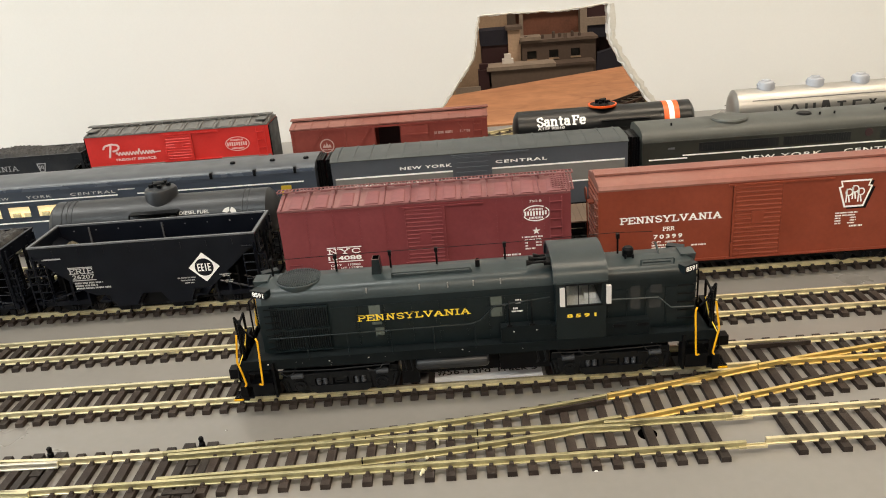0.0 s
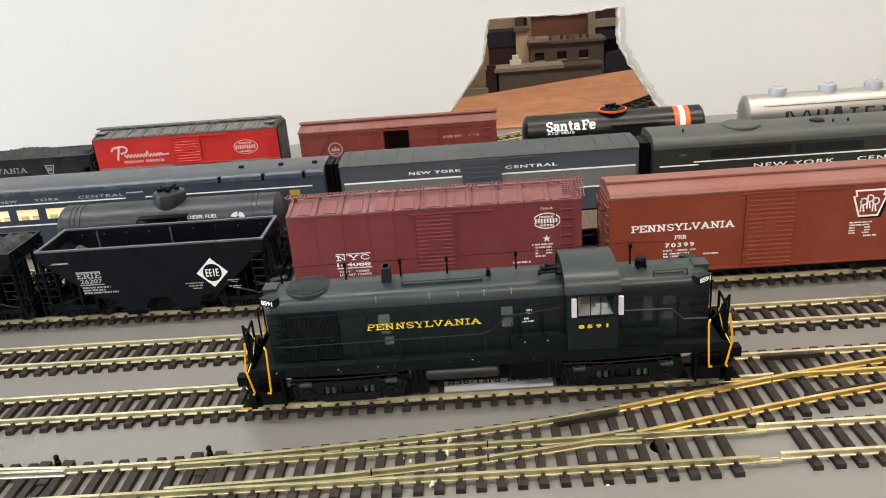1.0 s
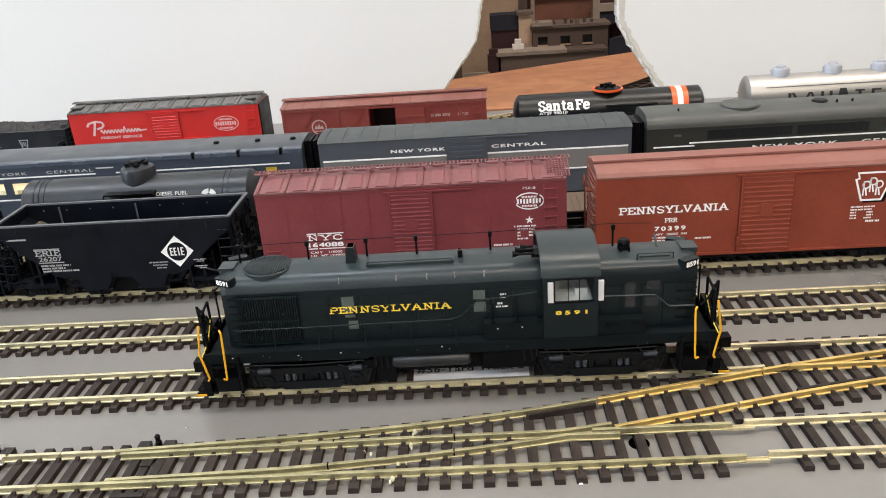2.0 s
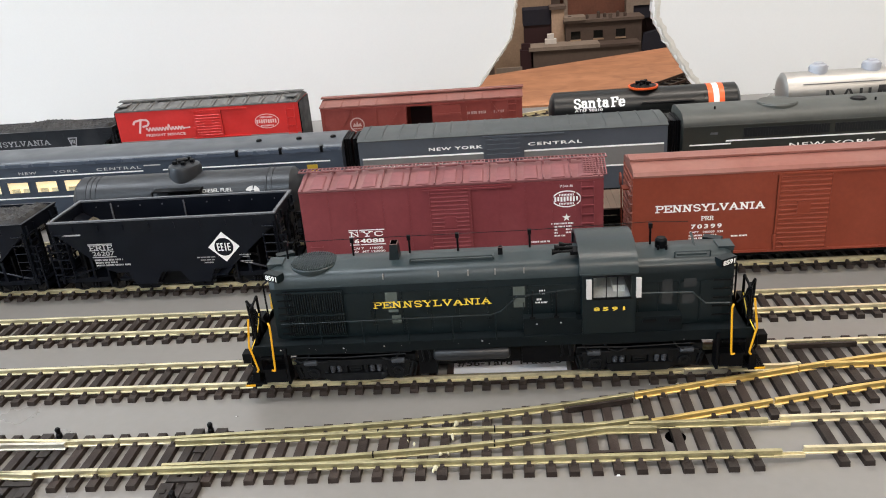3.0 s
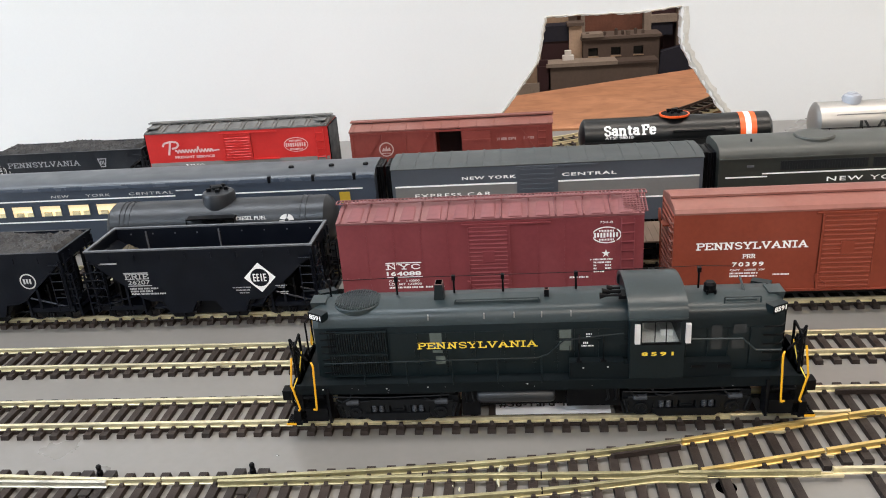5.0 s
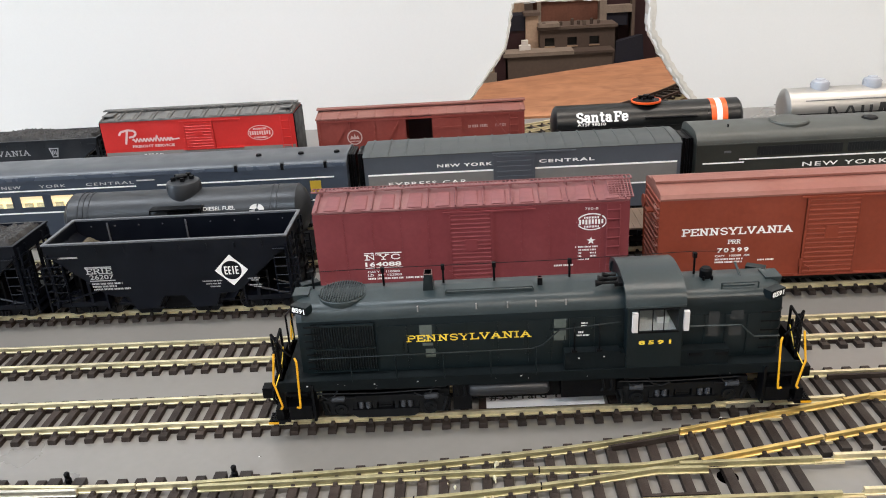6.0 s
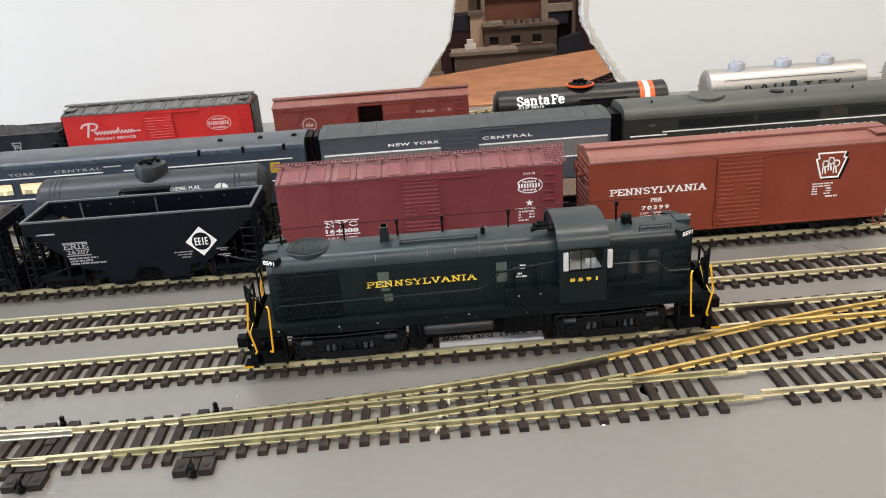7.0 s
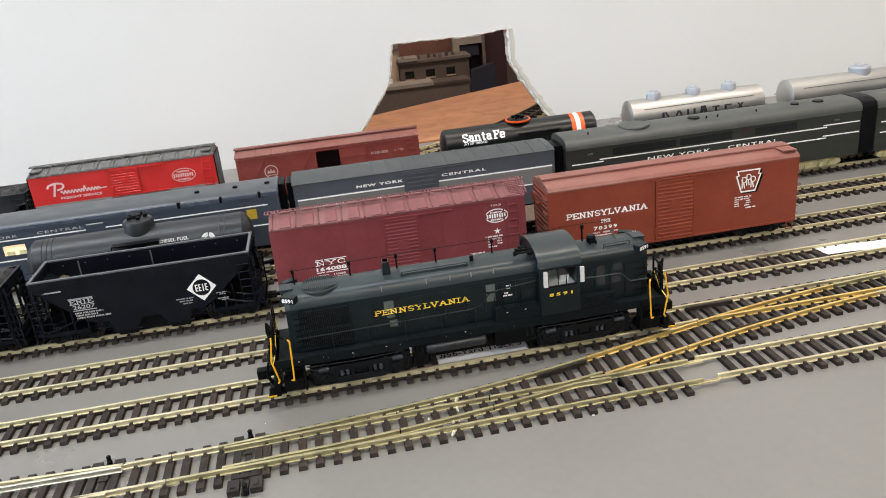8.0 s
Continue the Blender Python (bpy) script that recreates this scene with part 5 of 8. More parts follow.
def oxide_boxcar():
    L, W, z0, z1, zr = 151, 31, 9.5, 44.0, 47.6
    w = W / 2
    car = thing("boxcar", -33, 312, RAIL, "faded oxide-red wooden model boxcar with an open door", "freight car", "freight cars")
    h = L / 2
    part("body", Shape().box(-h, h, w - 1, w, z0, z1).box(-h, -h + 1, -w, w - 1, z0, z1).box(h - 1, h, -w, w - 1, z0, z1).box(-h + 1, h - 1, -w, w - 1, z0, z0 + 1)
         .box(-h + 1, -10.5, -w, -w + 1, z0 + 1, z1).box(8.5, h - 1, -w, -w + 1, z0 + 1, z1), OXIDE, car)
    # Dark plate: the shade inside the open door is put into its colour
    part("shade_plate", Shape().box(-11, 9, w - 1.6, w - 1.1, z0 + 1, z1), MAROB, car, "dark plate painted as the shaded inside of the car")
    s = Shape()
    s.along_x([(-w - 0.7, z1 + 0.1), (-w - 0.7, z1 + 1), (0, zr), (w + 0.7, z1 + 1), (w + 0.7, z1 + 0.1)], -h - 0.6, h + 0.6)
    rf = part("roof", s, OXIDE_ROOF, car)
    rib = Shape().hexa([(-0.4, -w - 0.5, z1 + 1), (0.4, -w - 0.5, z1 + 1), (0.4, -3, zr - 0.9), (-0.4, -3, zr - 0.9), (-0.3, -w - 0.5, z1 + 1.6), (0.3, -w - 0.5, z1 + 1.6), (0.3, -3, zr - 0.3), (-0.3, -3, zr - 0.3)]).mesh("roof_rib", OXIDE_ROOF)
    pieces("roof_rib", rib, [(-h + 3 + i * (L - 6) / 11, 0, 0) for i in range(12)], rf)
    part("running_board", Shape().box(-h - 1.5, h + 1.5, -2.8, 2.8, 48.4, 49.4).box(-60, 60, -1, 1, 46.5, 48.4), OXIDE_ROOF, car, "dusty plank running board")
    s = Shape().box(-h, h, -w - 0.7, -w, z1 - 2, z1 - 0.6)
    for x0, x1 in ((-72, -52), (-35, -14), (35, 14), (72, 52)):
        s.hexa([(x0 - 0.8, -w - 0.6, z0 + 2), (x0 + 0.8, -w - 0.6, z0 + 2), (x0 + 0.8, -w, z0 + 2), (x0 - 0.8, -w, z0 + 2), (x1 - 0.8, -w - 0.6, z1 - 2), (x1 + 0.8, -w - 0.6, z1 - 2), (x1 + 0.8, -w, z1 - 2), (x1 - 0.8, -w, z1 - 2)])
    for x in (-74.5, -52, -34, -12, 11, 34, 52, 74.5):
        s.box(x - 0.7, x + 0.7, -w - 0.6, -w, z0, z1 - 0.6)
    part("truss_frame", s, OXIDE, car, "outside bracing timbers")
    part("door", Shape().box(9.5, 30, -w - 1.4, -w - 0.75, z0 + 2, z1 - 2.6).box(9.5, 30, -w - 1.8, -w - 1.4, z0 + 8, z0 + 9.5).box(9.5, 30, -w - 1.8, -w - 1.4, z1 - 10, z1 - 8.5), OXIDE, car, "sliding door pushed open")
    g = Shape()
    ladder(g, 65, 71, -w - 1.6, 12, 42, 6, 0.35)
    part("ladder", g, OXIDE, car)
    underframe(car, L)
    for x in (-54, 54):
        freight_truck(car, x)
    coupler(car, -h, -1)
    coupler(car, h, 1)
    y = -w - 0.02
    ob = emblem("emblem", car, oval(-48.5, 30.5, 5.6, 5.6), y - 0.6, FADED, oval(-48.5, 30.5, 4.7, 4.7), OXIDE, "faded round white emblem")
    part("device", Shape().along_y([(-52.0, 29.2), (-45.0, 29.2), (-46.2, 32.0), (-47.6, 30.6), (-48.5, 33.4), (-49.4, 30.6), (-50.8, 32.0)], y - 0.76, y - 0.7), FADED, ob)
    bars("device", [(-52, 27.2, 7, 0.8)], y - 0.7, FADED, ob)
    bars("lettering", [(34.5, 33.4, 15, 1.9), (54.5, 33.4, 9, 1.9)], y - 0.0, FADED, car)


# ---- hoppers ----
def coal_heap(L, W, z, seed):
    """A lumpy heap of coal filling the car."""
    s = Shape()
    nx, ny = 110, 34
    rows = []
    for i in range(nx + 1):
        row = []
        for j in range(ny + 1):
            x, y = -L / 2 + L * i / nx, -W / 2 + W * j / ny
            edge = min(1, min(i, nx - i) / 3, min(j, ny - j) / 3)
            lump = noise.noise(Vector((x * 0.35 + seed, y * 0.35, 0))) * 0.9 + abs(noise.noise(Vector((x * 0.8, y * 0.8, seed)))) * 2.0 + abs(noise.noise(Vector((x * 1.7, y * 1.7, seed)))) * 1.3
            row.append(s.bm.verts.new((x, y, z + edge * (2.6 + lump + 1.2 * math.cos(x * 0.09)))))
        rows.append(row)
    for a, b in zip(rows, rows[1:]):
        for j in range(ny):
            s.bm.faces.new((a[j], a[j + 1], b[j + 1], b[j]))
    return s


def hopper(x, y, label, loaded, marks, L=118.0, top=42.0, seed=1, skin=SATIN):
    W = 33.0
    h, w = L / 2, W / 2
    car = thing("hopper_car", x, y, RAIL, label, "freight car", "freight cars")
    # sides with sloped bottom corners and shallow bays
    outline = [(-h, top), (-h, top - 4.5), (-h + 25, 15.5), (-h + 30, 13.5), (-h + 36, 13.5), (-20, 6.5), (-9, 6.5), (-5, 13), (5, 13), (9, 6.5), (20, 6.5), (h - 36, 13.5), (h - 30, 13.5), (h - 25, 15.5), (h, top - 4.5), (h, top)]
    for s0 in (-1, 1):
        s = Shape().along_y(outline, min(s0 * w, s0 * (w - 1)), max(s0 * w, s0 * (w - 1)))
        for i in range(8):
            px = -h + 12 + i * (L - 24) / 7
            s.box(px - 0.25, px + 0.25, min(s0 * w, s0 * (w + 0.4)), max(s0 * w, s0 * (w + 0.4)), top - 5.0, top - 2)
        part("side", s, skin, car)
    for sx in (-1, 1):
        # sloping end floor, end sheet, posts and the platform over the truck
        a, b = sx * h, sx * (h - 30)
        s = Shape().hexa([(a, -w + 1, top - 6), (a, w - 1, top - 6), (b, w - 1, 15), (b, -w + 1, 15), (a, -w + 1, top - 5), (a, w - 1, top - 5), (b, w - 1, 16), (b, -w + 1, 16)])
        s.box(min(a, a - sx), max(a, a - sx), -w + 1, w - 1, top - 5, top)
        sl = part("slope_sheet", s, skin, car)
        if sx < 0 and not loaded:
            r, ring = Shape(), []
            for k, (zz, rr) in enumerate(((24.0, 9.0), (29.0, 7.6), (32.6, 5.2), (35.0, 2.6), (36.2, 0.6))):
                ring.append([r.bm.verts.new((a + 11 + rr * 1.05 * math.cos(t) * (1 + 0.2 * math.sin(3 * t + k)), 6.5 + min(rr, 8.4) * math.sin(t), zz + 0.6 * math.sin(5 * t + 2 * k))) for t in [2 * math.pi * m / 16 for m in range(16)]])
            for lo, hi in zip(ring, ring[1:]):
                for m in range(16):
                    r.bm.faces.new((lo[m], lo[(m + 1) % 16], hi[(m + 1) % 16], hi[m]))
            r.bm.faces.new(ring[-1])
            part("residue", r, RUST, sl, "brown heap of leftover load")
        f = Shape()
        # First box is a panel added to close the bright view under the slope
        f.box(min(a - sx * 25, a - sx * 24), max(a - sx * 25, a - sx * 24), -w + 1, w - 1, 6.5, 19)
        f.box(min(a, a - sx * 24), max(a, a - sx * 24), -w + 2, w - 2, 8.0, 10.5)
        f.box(min(a, a + sx * 1), max(a, a + sx * 1), -w, w, 8.2, 11.8)
        # Black panel added to darken the view through the open end
        part('dark_fill_panel', Shape().box(min(a - sx * 12, a - sx * 13), max(a - sx * 12, a - sx * 13), -w + 2.5, w - 2.5, 9, 24), BLACK, car)
        part("slope_brace", Shape().along_y([(a - sx * 2, 9.0), (a - sx * 26, 9.0), (a - sx * 26, 17.0), (a - sx * 2, top - 8)], -0.6, 0.6), BLACK, car, "black gusset plate under the slope sheet")
        for yy in (-w + 0.8, w - 0.8, -5, 5):
            f.box(min(a, a - sx * 1.2), max(a, a - sx * 1.2), yy - 0.7, yy + 0.7, 10.5, top - 5)
            f.rod([(a - sx * 1, yy, 11), (a - sx * 22, yy, 17)], 0.6, 5)
        for yy in (-w + 0.8, w - 0.8):
            f.box(min(a - sx * 18, a - sx * 16.6), max(a - sx * 18, a - sx * 16.6), yy - 0.6, yy + 0.6, 10.5, 22)
        g = Shape()
        for k in range(6):
            z = 13 + k * 4.6
            g.rod([(a - sx * 1, -w - 1.0, z), (a - sx * 7, -w - 1.0, z)], 0.3, 5)
            g.rod([(a + sx * 1, -w + 1, z), (a + sx * 1, -w + 8, z)], 0.3, 5)
        g.rod([(a - sx * 1, -w - 0.8, 10), (a - sx * 1, -w - 0.8, top - 4)], 0.35, 5).rod([(a - sx * 7, -w - 0.8, 10), (a - sx * 7, -w - 0.8, top - 10)], 0.35, 5)
        stand = Shape().box(min(a + sx * 1.0, a + sx * 1.8), max(a + sx * 1.0, a + sx * 1.8), -w + 9, w - 9, 11.5, 15.5)
        for yy in (-w + 2.2, -w + 8.4, w - 8.4, w - 2.2):
            stand.box(min(a + sx * 0.6, a + sx * 1.6), max(a + sx * 0.6, a + sx * 1.6), yy - 0.45, yy + 0.45, 9, top - 1)
        for k in range(7):
            stand.box(min(a + sx * 0.8, a + sx * 1.9), max(a + sx * 0.8, a + sx * 1.9), -w + 2.2, -w + 8.4, 12.2 + k * 4.0, 13.0 + k * 4.0)
            stand.box(min(a + sx * 0.8, a + sx * 1.9), max(a + sx * 0.8, a + sx * 1.9), w - 8.4, w - 2.2, 12.2 + k * 4.0, 13.0 + k * 4.0)
        part("end_ladder", stand, skin, car, "black end ladders and step board")
        brake = Shape().rod([(a + sx * 2.4, 3, 9), (a + sx * 2.4, 3, top - 6)], 0.5, 6).lathe([(min(sx * 2.2, sx * 3.0), 3.4), (max(sx * 2.2, sx * 3.0), 3.4)], "x", (a, 3, top - 10), 14)
        brake.box(min(a + sx * 0.6, a + sx * 3.2), max(a + sx * 0.6, a + sx * 3.2), -4, 8, 19, 20)
        part("brake_stand", brake.bevel(0.15, 50), BLACK, car, "black hand brake stand")
        deck = Shape().box(min(a, a + sx * 4.6), max(a, a + sx * 4.6), -w + 1.5, w - 1.5, 9.2, 10.4).box(min(a + sx * 3.8, a + sx * 4.6), max(a + sx * 3.8, a + sx * 4.6), -w + 0.6, w - 0.6, 6.4, 10.4)
        for yy in (-w + 0.8, w - 0.8):
            deck.box(min(a + sx * 3.6, a + sx * 4.4), max(a + sx * 3.6, a + sx * 4.4), yy - 0.4, yy + 0.4, 6.0, top - 12)
            for k in range(5):
                deck.box(min(a + sx * 0.4, a + sx * 4.4), max(a + sx * 0.4, a + sx * 4.4), yy - 0.3, yy + 0.3, 13 + k * 4.2, 13.7 + k * 4.2)
        part("end_platform", deck, skin, car, "black end sill with grab irons")
        part("end_frame", f, skin, car)
        part("ladder", g, skin, car)
    rim = Shape().box(-h - 0.6, h + 0.6, -w - 0.7, -w + 0.9, top + 0.05, top + 0.85).box(-h - 0.6, h + 0.6, w - 0.9, w + 0.7, top + 0.05, top + 0.85)
    rim.box(-h - 0.6, -h + 1.0, -w + 0.9, w - 0.9, top + 0.05, top + 0.85).box(h - 1.0, h + 0.6, -w + 0.9, w - 0.9, top + 0.05, top + 0.85)
    rim.bevel(0.2)
    part("top_rim", rim, WORN if not loaded else skin, car, "worn grey top rim" if not loaded else "")
    if loaded:
        part("coal", coal_heap(L - 2.2, W - 2.4, top - 1.5, seed), COAL, car, "heaped load of lumpy coal")
    else:
        s = Shape().box(-5, 5, -w + 1, w - 1, 13, 14).along_y([(-5, 14), (0, 24), (5, 14)], -w + 1, w - 1)
        for x0, x1 in ((-h + 30, -20), (h - 30, 20)):
            a, b = min(x0, x1), max(x0, x1)
            s.box(a, b, -w + 1, w - 1, 9, 10)
        part("floor_sheets", s, skin, car)
        s = Shape()
        for px, zz in ((-41, 26), (0, 16)):
            s.box(px - 0.3, px + 0.3, w - 1.9, w - 1, zz, top - 1.2)
        for k in range(9):
            s.box(-50 + k * 12.5, -49.4 + k * 12.5, w - 1.4, w - 1, top - 3.2, top - 2.6)
        part("side_post", s, WORN, car)
    underb = Shape().box(-h + 3, h - 3, -2.5, 2.5, 6.8, 9.2)
    part("centre_sill", underb, BLACK, car)
    for bx in (-14.5, 14.5):
        part("hopper_bay", Shape().hexa([(bx - 5, -w + 2, 3.2), (bx + 5, -w + 2, 3.2), (bx + 5, w - 2, 3.2), (bx - 5, w - 2, 3.2), (bx - 11, -w + 1.2, 12.5), (bx + 11, -w + 1.2, 12.5), (bx + 11, w - 1.2, 12.5), (bx - 11, w - 1.2, 12.5)]).bevel(0.3), BLACK, car, "black discharge bay")
        part("bay_latch", Shape().box(bx - 1.2, bx + 1.2, -w + 0.6, -w + 2.2, 4.5, 8).rod([(bx - 8, -w + 1, 6.5), (bx + 8, -w + 1, 6.5)], 0.5, 6), BLACK, car)
    # Black block added as the darkness between the two bays
    part("dark_fill_block", Shape().box(-8.6, 8.6, -w + 4, w - 4, 4.2, 12.4).bevel(0.4), BLACK, car)
    part("brake_rod", Shape().rod([(-h + 20, -9, 6.2), (0, -11, 5.4), (h - 20, -9, 6.2)], 0.6, 6), BLACK, car)
    for tx in (-h + 15, h - 15):
        freight_truck(car, tx)
    coupler(car, -h, -1)
    coupler(car, h, 1)
    y = -w - 0.02
    marks(car, y)
    return car


def empty_marks(car, y):
    s = Shape().box(-53.5, -43.5, y - 0.06, y, 35.0, 35.8).box(-41.2, -28.2, y - 0.06, y, 29.6, 30.1).box(-40.2, -27.4, y - 0.06, y, 22.4, 22.9)
    part("lettering_rule", s, WORNWHITE, car)
    slab_words("lettering", "ERIE", 12.6, 2.7, -41.0, 26.5, y, WORNWHITE, car, 0.2)
    words("lettering", "26207", 11.8, 2.4, -39.8, 23.4, y, WORNWHITE, car, 0.012)
    bars("lettering", [(-39.4, 20.6, 15, 0.9), (-39.4, 19.1, 12, 0.9), (-39.2, 17.6, 19, 0.9), (15.2, 19.8, 9.5, 0.6), (16.8, 18.3, 7.6, 0.6), (18.6, 16.8, 5, 0.6), (37.5, 20.4, 6.2, 0.55), (39, 19.4, 3.6, 0.5), (38, 16.9, 6.2, 0.55), (40, 15.9, 3.6, 0.5)], y, WORNWHITE, car)
    cx, cz, r = 30.3, 25.4, 8.2
    ob = emblem("emblem", car, [(cx, cz + r), (cx + r, cz), (cx, cz - r), (cx - r, cz)], y, WHITE, oval(cx, cz, 4.9, 4.9), SATIN, "white diamond emblem with a dark disc")
    d = Shape()
    for dx in (-3.5, -1.6, 0.5, 1.9):
        d.box(cx + dx, cx + dx + 0.6, y - 0.16, y - 0.1, cz - 2.1, cz + 2.1)
    for dx, wd in ((-2.9, 0.9), (-1.0, 0.7), (2.5, 0.9)):
        for zz in (-2.1, -0.3, 1.5):
            d.box(cx + dx, cx + dx + wd, y - 0.16, y - 0.1, cz + zz, cz + zz + 0.6)
    part("device", d, WHITE, ob)


def coal_marks(car, y):
    ob = emblem("emblem", car, oval(38.5, 27, 4.4, 4.4), y, DULLWHITE, oval(38.5, 27, 3.7, 3.7), SATIN, "faded round white emblem")
    strokes("device", [(36.0, 25.6, 5.0, 2.8)], y - 0.1, DULLWHITE, ob)


def back_marks(car, y):
    slab_words("lettering", "PENNSYLVANIA", 60, 3.7, -51, 29.4, y, HAZEWHITE, car, 0.17)
    ob = emblem("emblem", car, [(24.0, 34.0), (31.5, 34.0), (29.8, 27), (25.7, 27)], y, HAZEWHITE, [(25.0, 33.2), (30.5, 33.2), (29.1, 27.8), (26.4, 27.8)], DUSTBLACK, "faded keystone-shaped emblem")
    strokes("device", [(25.9, 29.0, 3.8, 3.2)], y - 0.1, HAZEWHITE, ob)


def flat_car():
    L, w = 150.0, 15.5
    h = L / 2
    car = thing("flat_car", 92, 150.5, RAIL, "black model flat car with a brown plank deck", "freight car", "freight cars")
    part("deck_frame", Shape().box(-h, h, -w, w, 11.0, 14.2).bevel(0.2), BLACK, car)
    plank = Shape().box(-1.85, 1.85, -w + 0.1, w - 0.1, 14.2, 15.0).mesh("plank", DECKWOOD)
    pieces("plank", plank, [(-h + 2 + i * 3.84, 0, 0) for i in range(39)], car)
    pocket = Shape().box(-1, 1, -w - 0.9, -w, 10.6, 14.0).mesh("stake_pocket", BLACK)
    pieces("stake_pocket", pocket, [(-h + 8 + i * 11.2, 0, 0) for i in range(13)], car)
    underframe(car, L)
    for x in (-54, 54):
        freight_truck(car, x)
    coupler(car, -h, -1)
    coupler(car, h, 1)


# ---- tank cars ----
def tank_body(s, L, r, zc, bulge=5.0):
    h = L / 2
    s.lathe([(-h, r * 0.25), (-h + bulge * 0.25, r * 0.62), (-h + bulge * 0.6, r * 0.86), (-h + bulge, r), (h - bulge, r), (h - bulge * 0.6, r * 0.86), (h - bulge * 0.25, r * 0.62), (h, r * 0.25)], "x", (0, 0, zc), 48)


def tank_frame(car, L, r, zc, material):
    h = L / 2
    s = Shape().box(-h - 2, h + 2, -4, 4, 7.0, 10.0)
    for x in (-h * 0.72, h * 0.72):
        s.box(x - 3, x + 3, -r * 0.8, r * 0.8, 8.0, zc - r * 0.55)
    for sx in (-1, 1):
        s.box(min(sx * (h + 2), sx * (h - 8)), max(sx * (h + 2), sx * (h - 8)), -15, 15, 8.2, 10.2)
    for y in (-15, 15):
        s.box(-h, h, y - 1.8, y + 1.8, 9.0, 9.9)
    part("frame", s, material, car)
    s = Shape()
    for y in (-r - 1.6, r + 1.6):
        s.rod([(-h + 2, y, zc - 1), (h - 2, y, zc - 1)], 0.35, 6)
        for k in range(6):
            x = -h + 8 + k * (L - 16) / 5
            s.rod([(x, y, zc - 1), (x, y * 0.94, zc - 3.4)], 0.3, 5)
    part("hand_rail", s, material, car)
    for x in (-h + 19, h - 19):
        freight_truck(car, x)
    coupler(car, -h - 2, -1)
    coupler(car, h + 2, 1)


def black_tank():
    L, r, zc = 139, 14.2, 30.0
    car = thing("tank_car", -157.5, 150.5, RAIL, "weathered black model tank car with a round dome", "freight car", "freight cars")
    s = Shape()
    tank_body(s, L, r, zc, 6)
    part("tank", s, TANK, car)
    band = Shape().lathe([(-0.5, r), (-0.4, r + 0.3), (0.4, r + 0.3), (0.5, r)], "x", (0, 0, zc), 48).mesh("strap", TANK)
    pieces("strap", band, [(x, 0, 0) for x in (-58, -55, -52, 50, 53)], car)
    s = Shape().lathe([(zc + 8, 9.6), (zc + 17.6, 9.5), (zc + 19.2, 8.8), (zc + 20.4, 6.0)], "z", (0, 0, 0), 28)
    d = part("dome", s, TANK, car)
    t = Shape().lathe([(zc + 21.2, 3.2), (zc + 22.4, 3.2), (zc + 22.8, 2.2)], "z", (-0.5, 0, 0), 14)
    for a in range(5):
        t.box(5.2 * math.cos(a * 1.256) - 1.1, 5.2 * math.cos(a * 1.256) + 1.1, 5.2 * math.sin(a * 1.256) - 1.0, 5.2 * math.sin(a * 1.256) + 1.0, zc + 19.8, zc + 22.2)
    part("valve_cover", t.bevel(0.25), BLACK, d)
    s = Shape().box(-15, 13, -r - 3.4, -r + 2.6, zc + 8.0, zc + 8.8).rod([(-15, -r - 3, zc + 8), (-15, -r - 3, zc - 14)], 0.5, 5).rod([(13, -r - 3, zc + 8), (13, -r - 3, zc - 14)], 0.5, 5)
    s.box(-6, 6, -r - 2.0, -r + 2, zc + 5.4, zc + 7.0)
    part("dome_platform", s, BLACK, car)
    tank_frame(car, L, r, zc, BLACK)
    bend(words("lettering", "DIESEL FUEL", 17.6, 2.1, 13.0, 0.0, 0.0, DULLWHITE, car, 0.012), r, zc, 0.40)
    m = Shape()
    ring = []
    for i in range(24):
        a = 2 * math.pi * i / 24
        u, v = 42.5 + 4.2 * math.cos(a), 0.34 + 0.25 * math.sin(a)
        ring.append((u, -(r + 0.12) * math.cos(v), zc + (r + 0.12) * math.sin(v)))
    for i in range(24):
        p, q = ring[i], ring[(i + 1) % 24]
        k = 0.28
        c = (42.5, -(r + 0.14) * math.cos(0.34), zc + (r + 0.14) * math.sin(0.34))
        if i % 6 != 5:
            m.face([p, q, tuple(c[j] + (q[j] - c[j]) * k for j in range(3)), tuple(c[j] + (p[j] - c[j]) * k for j in range(3))])
    part("emblem", m, DULLWHITE, car, "white ring emblem")


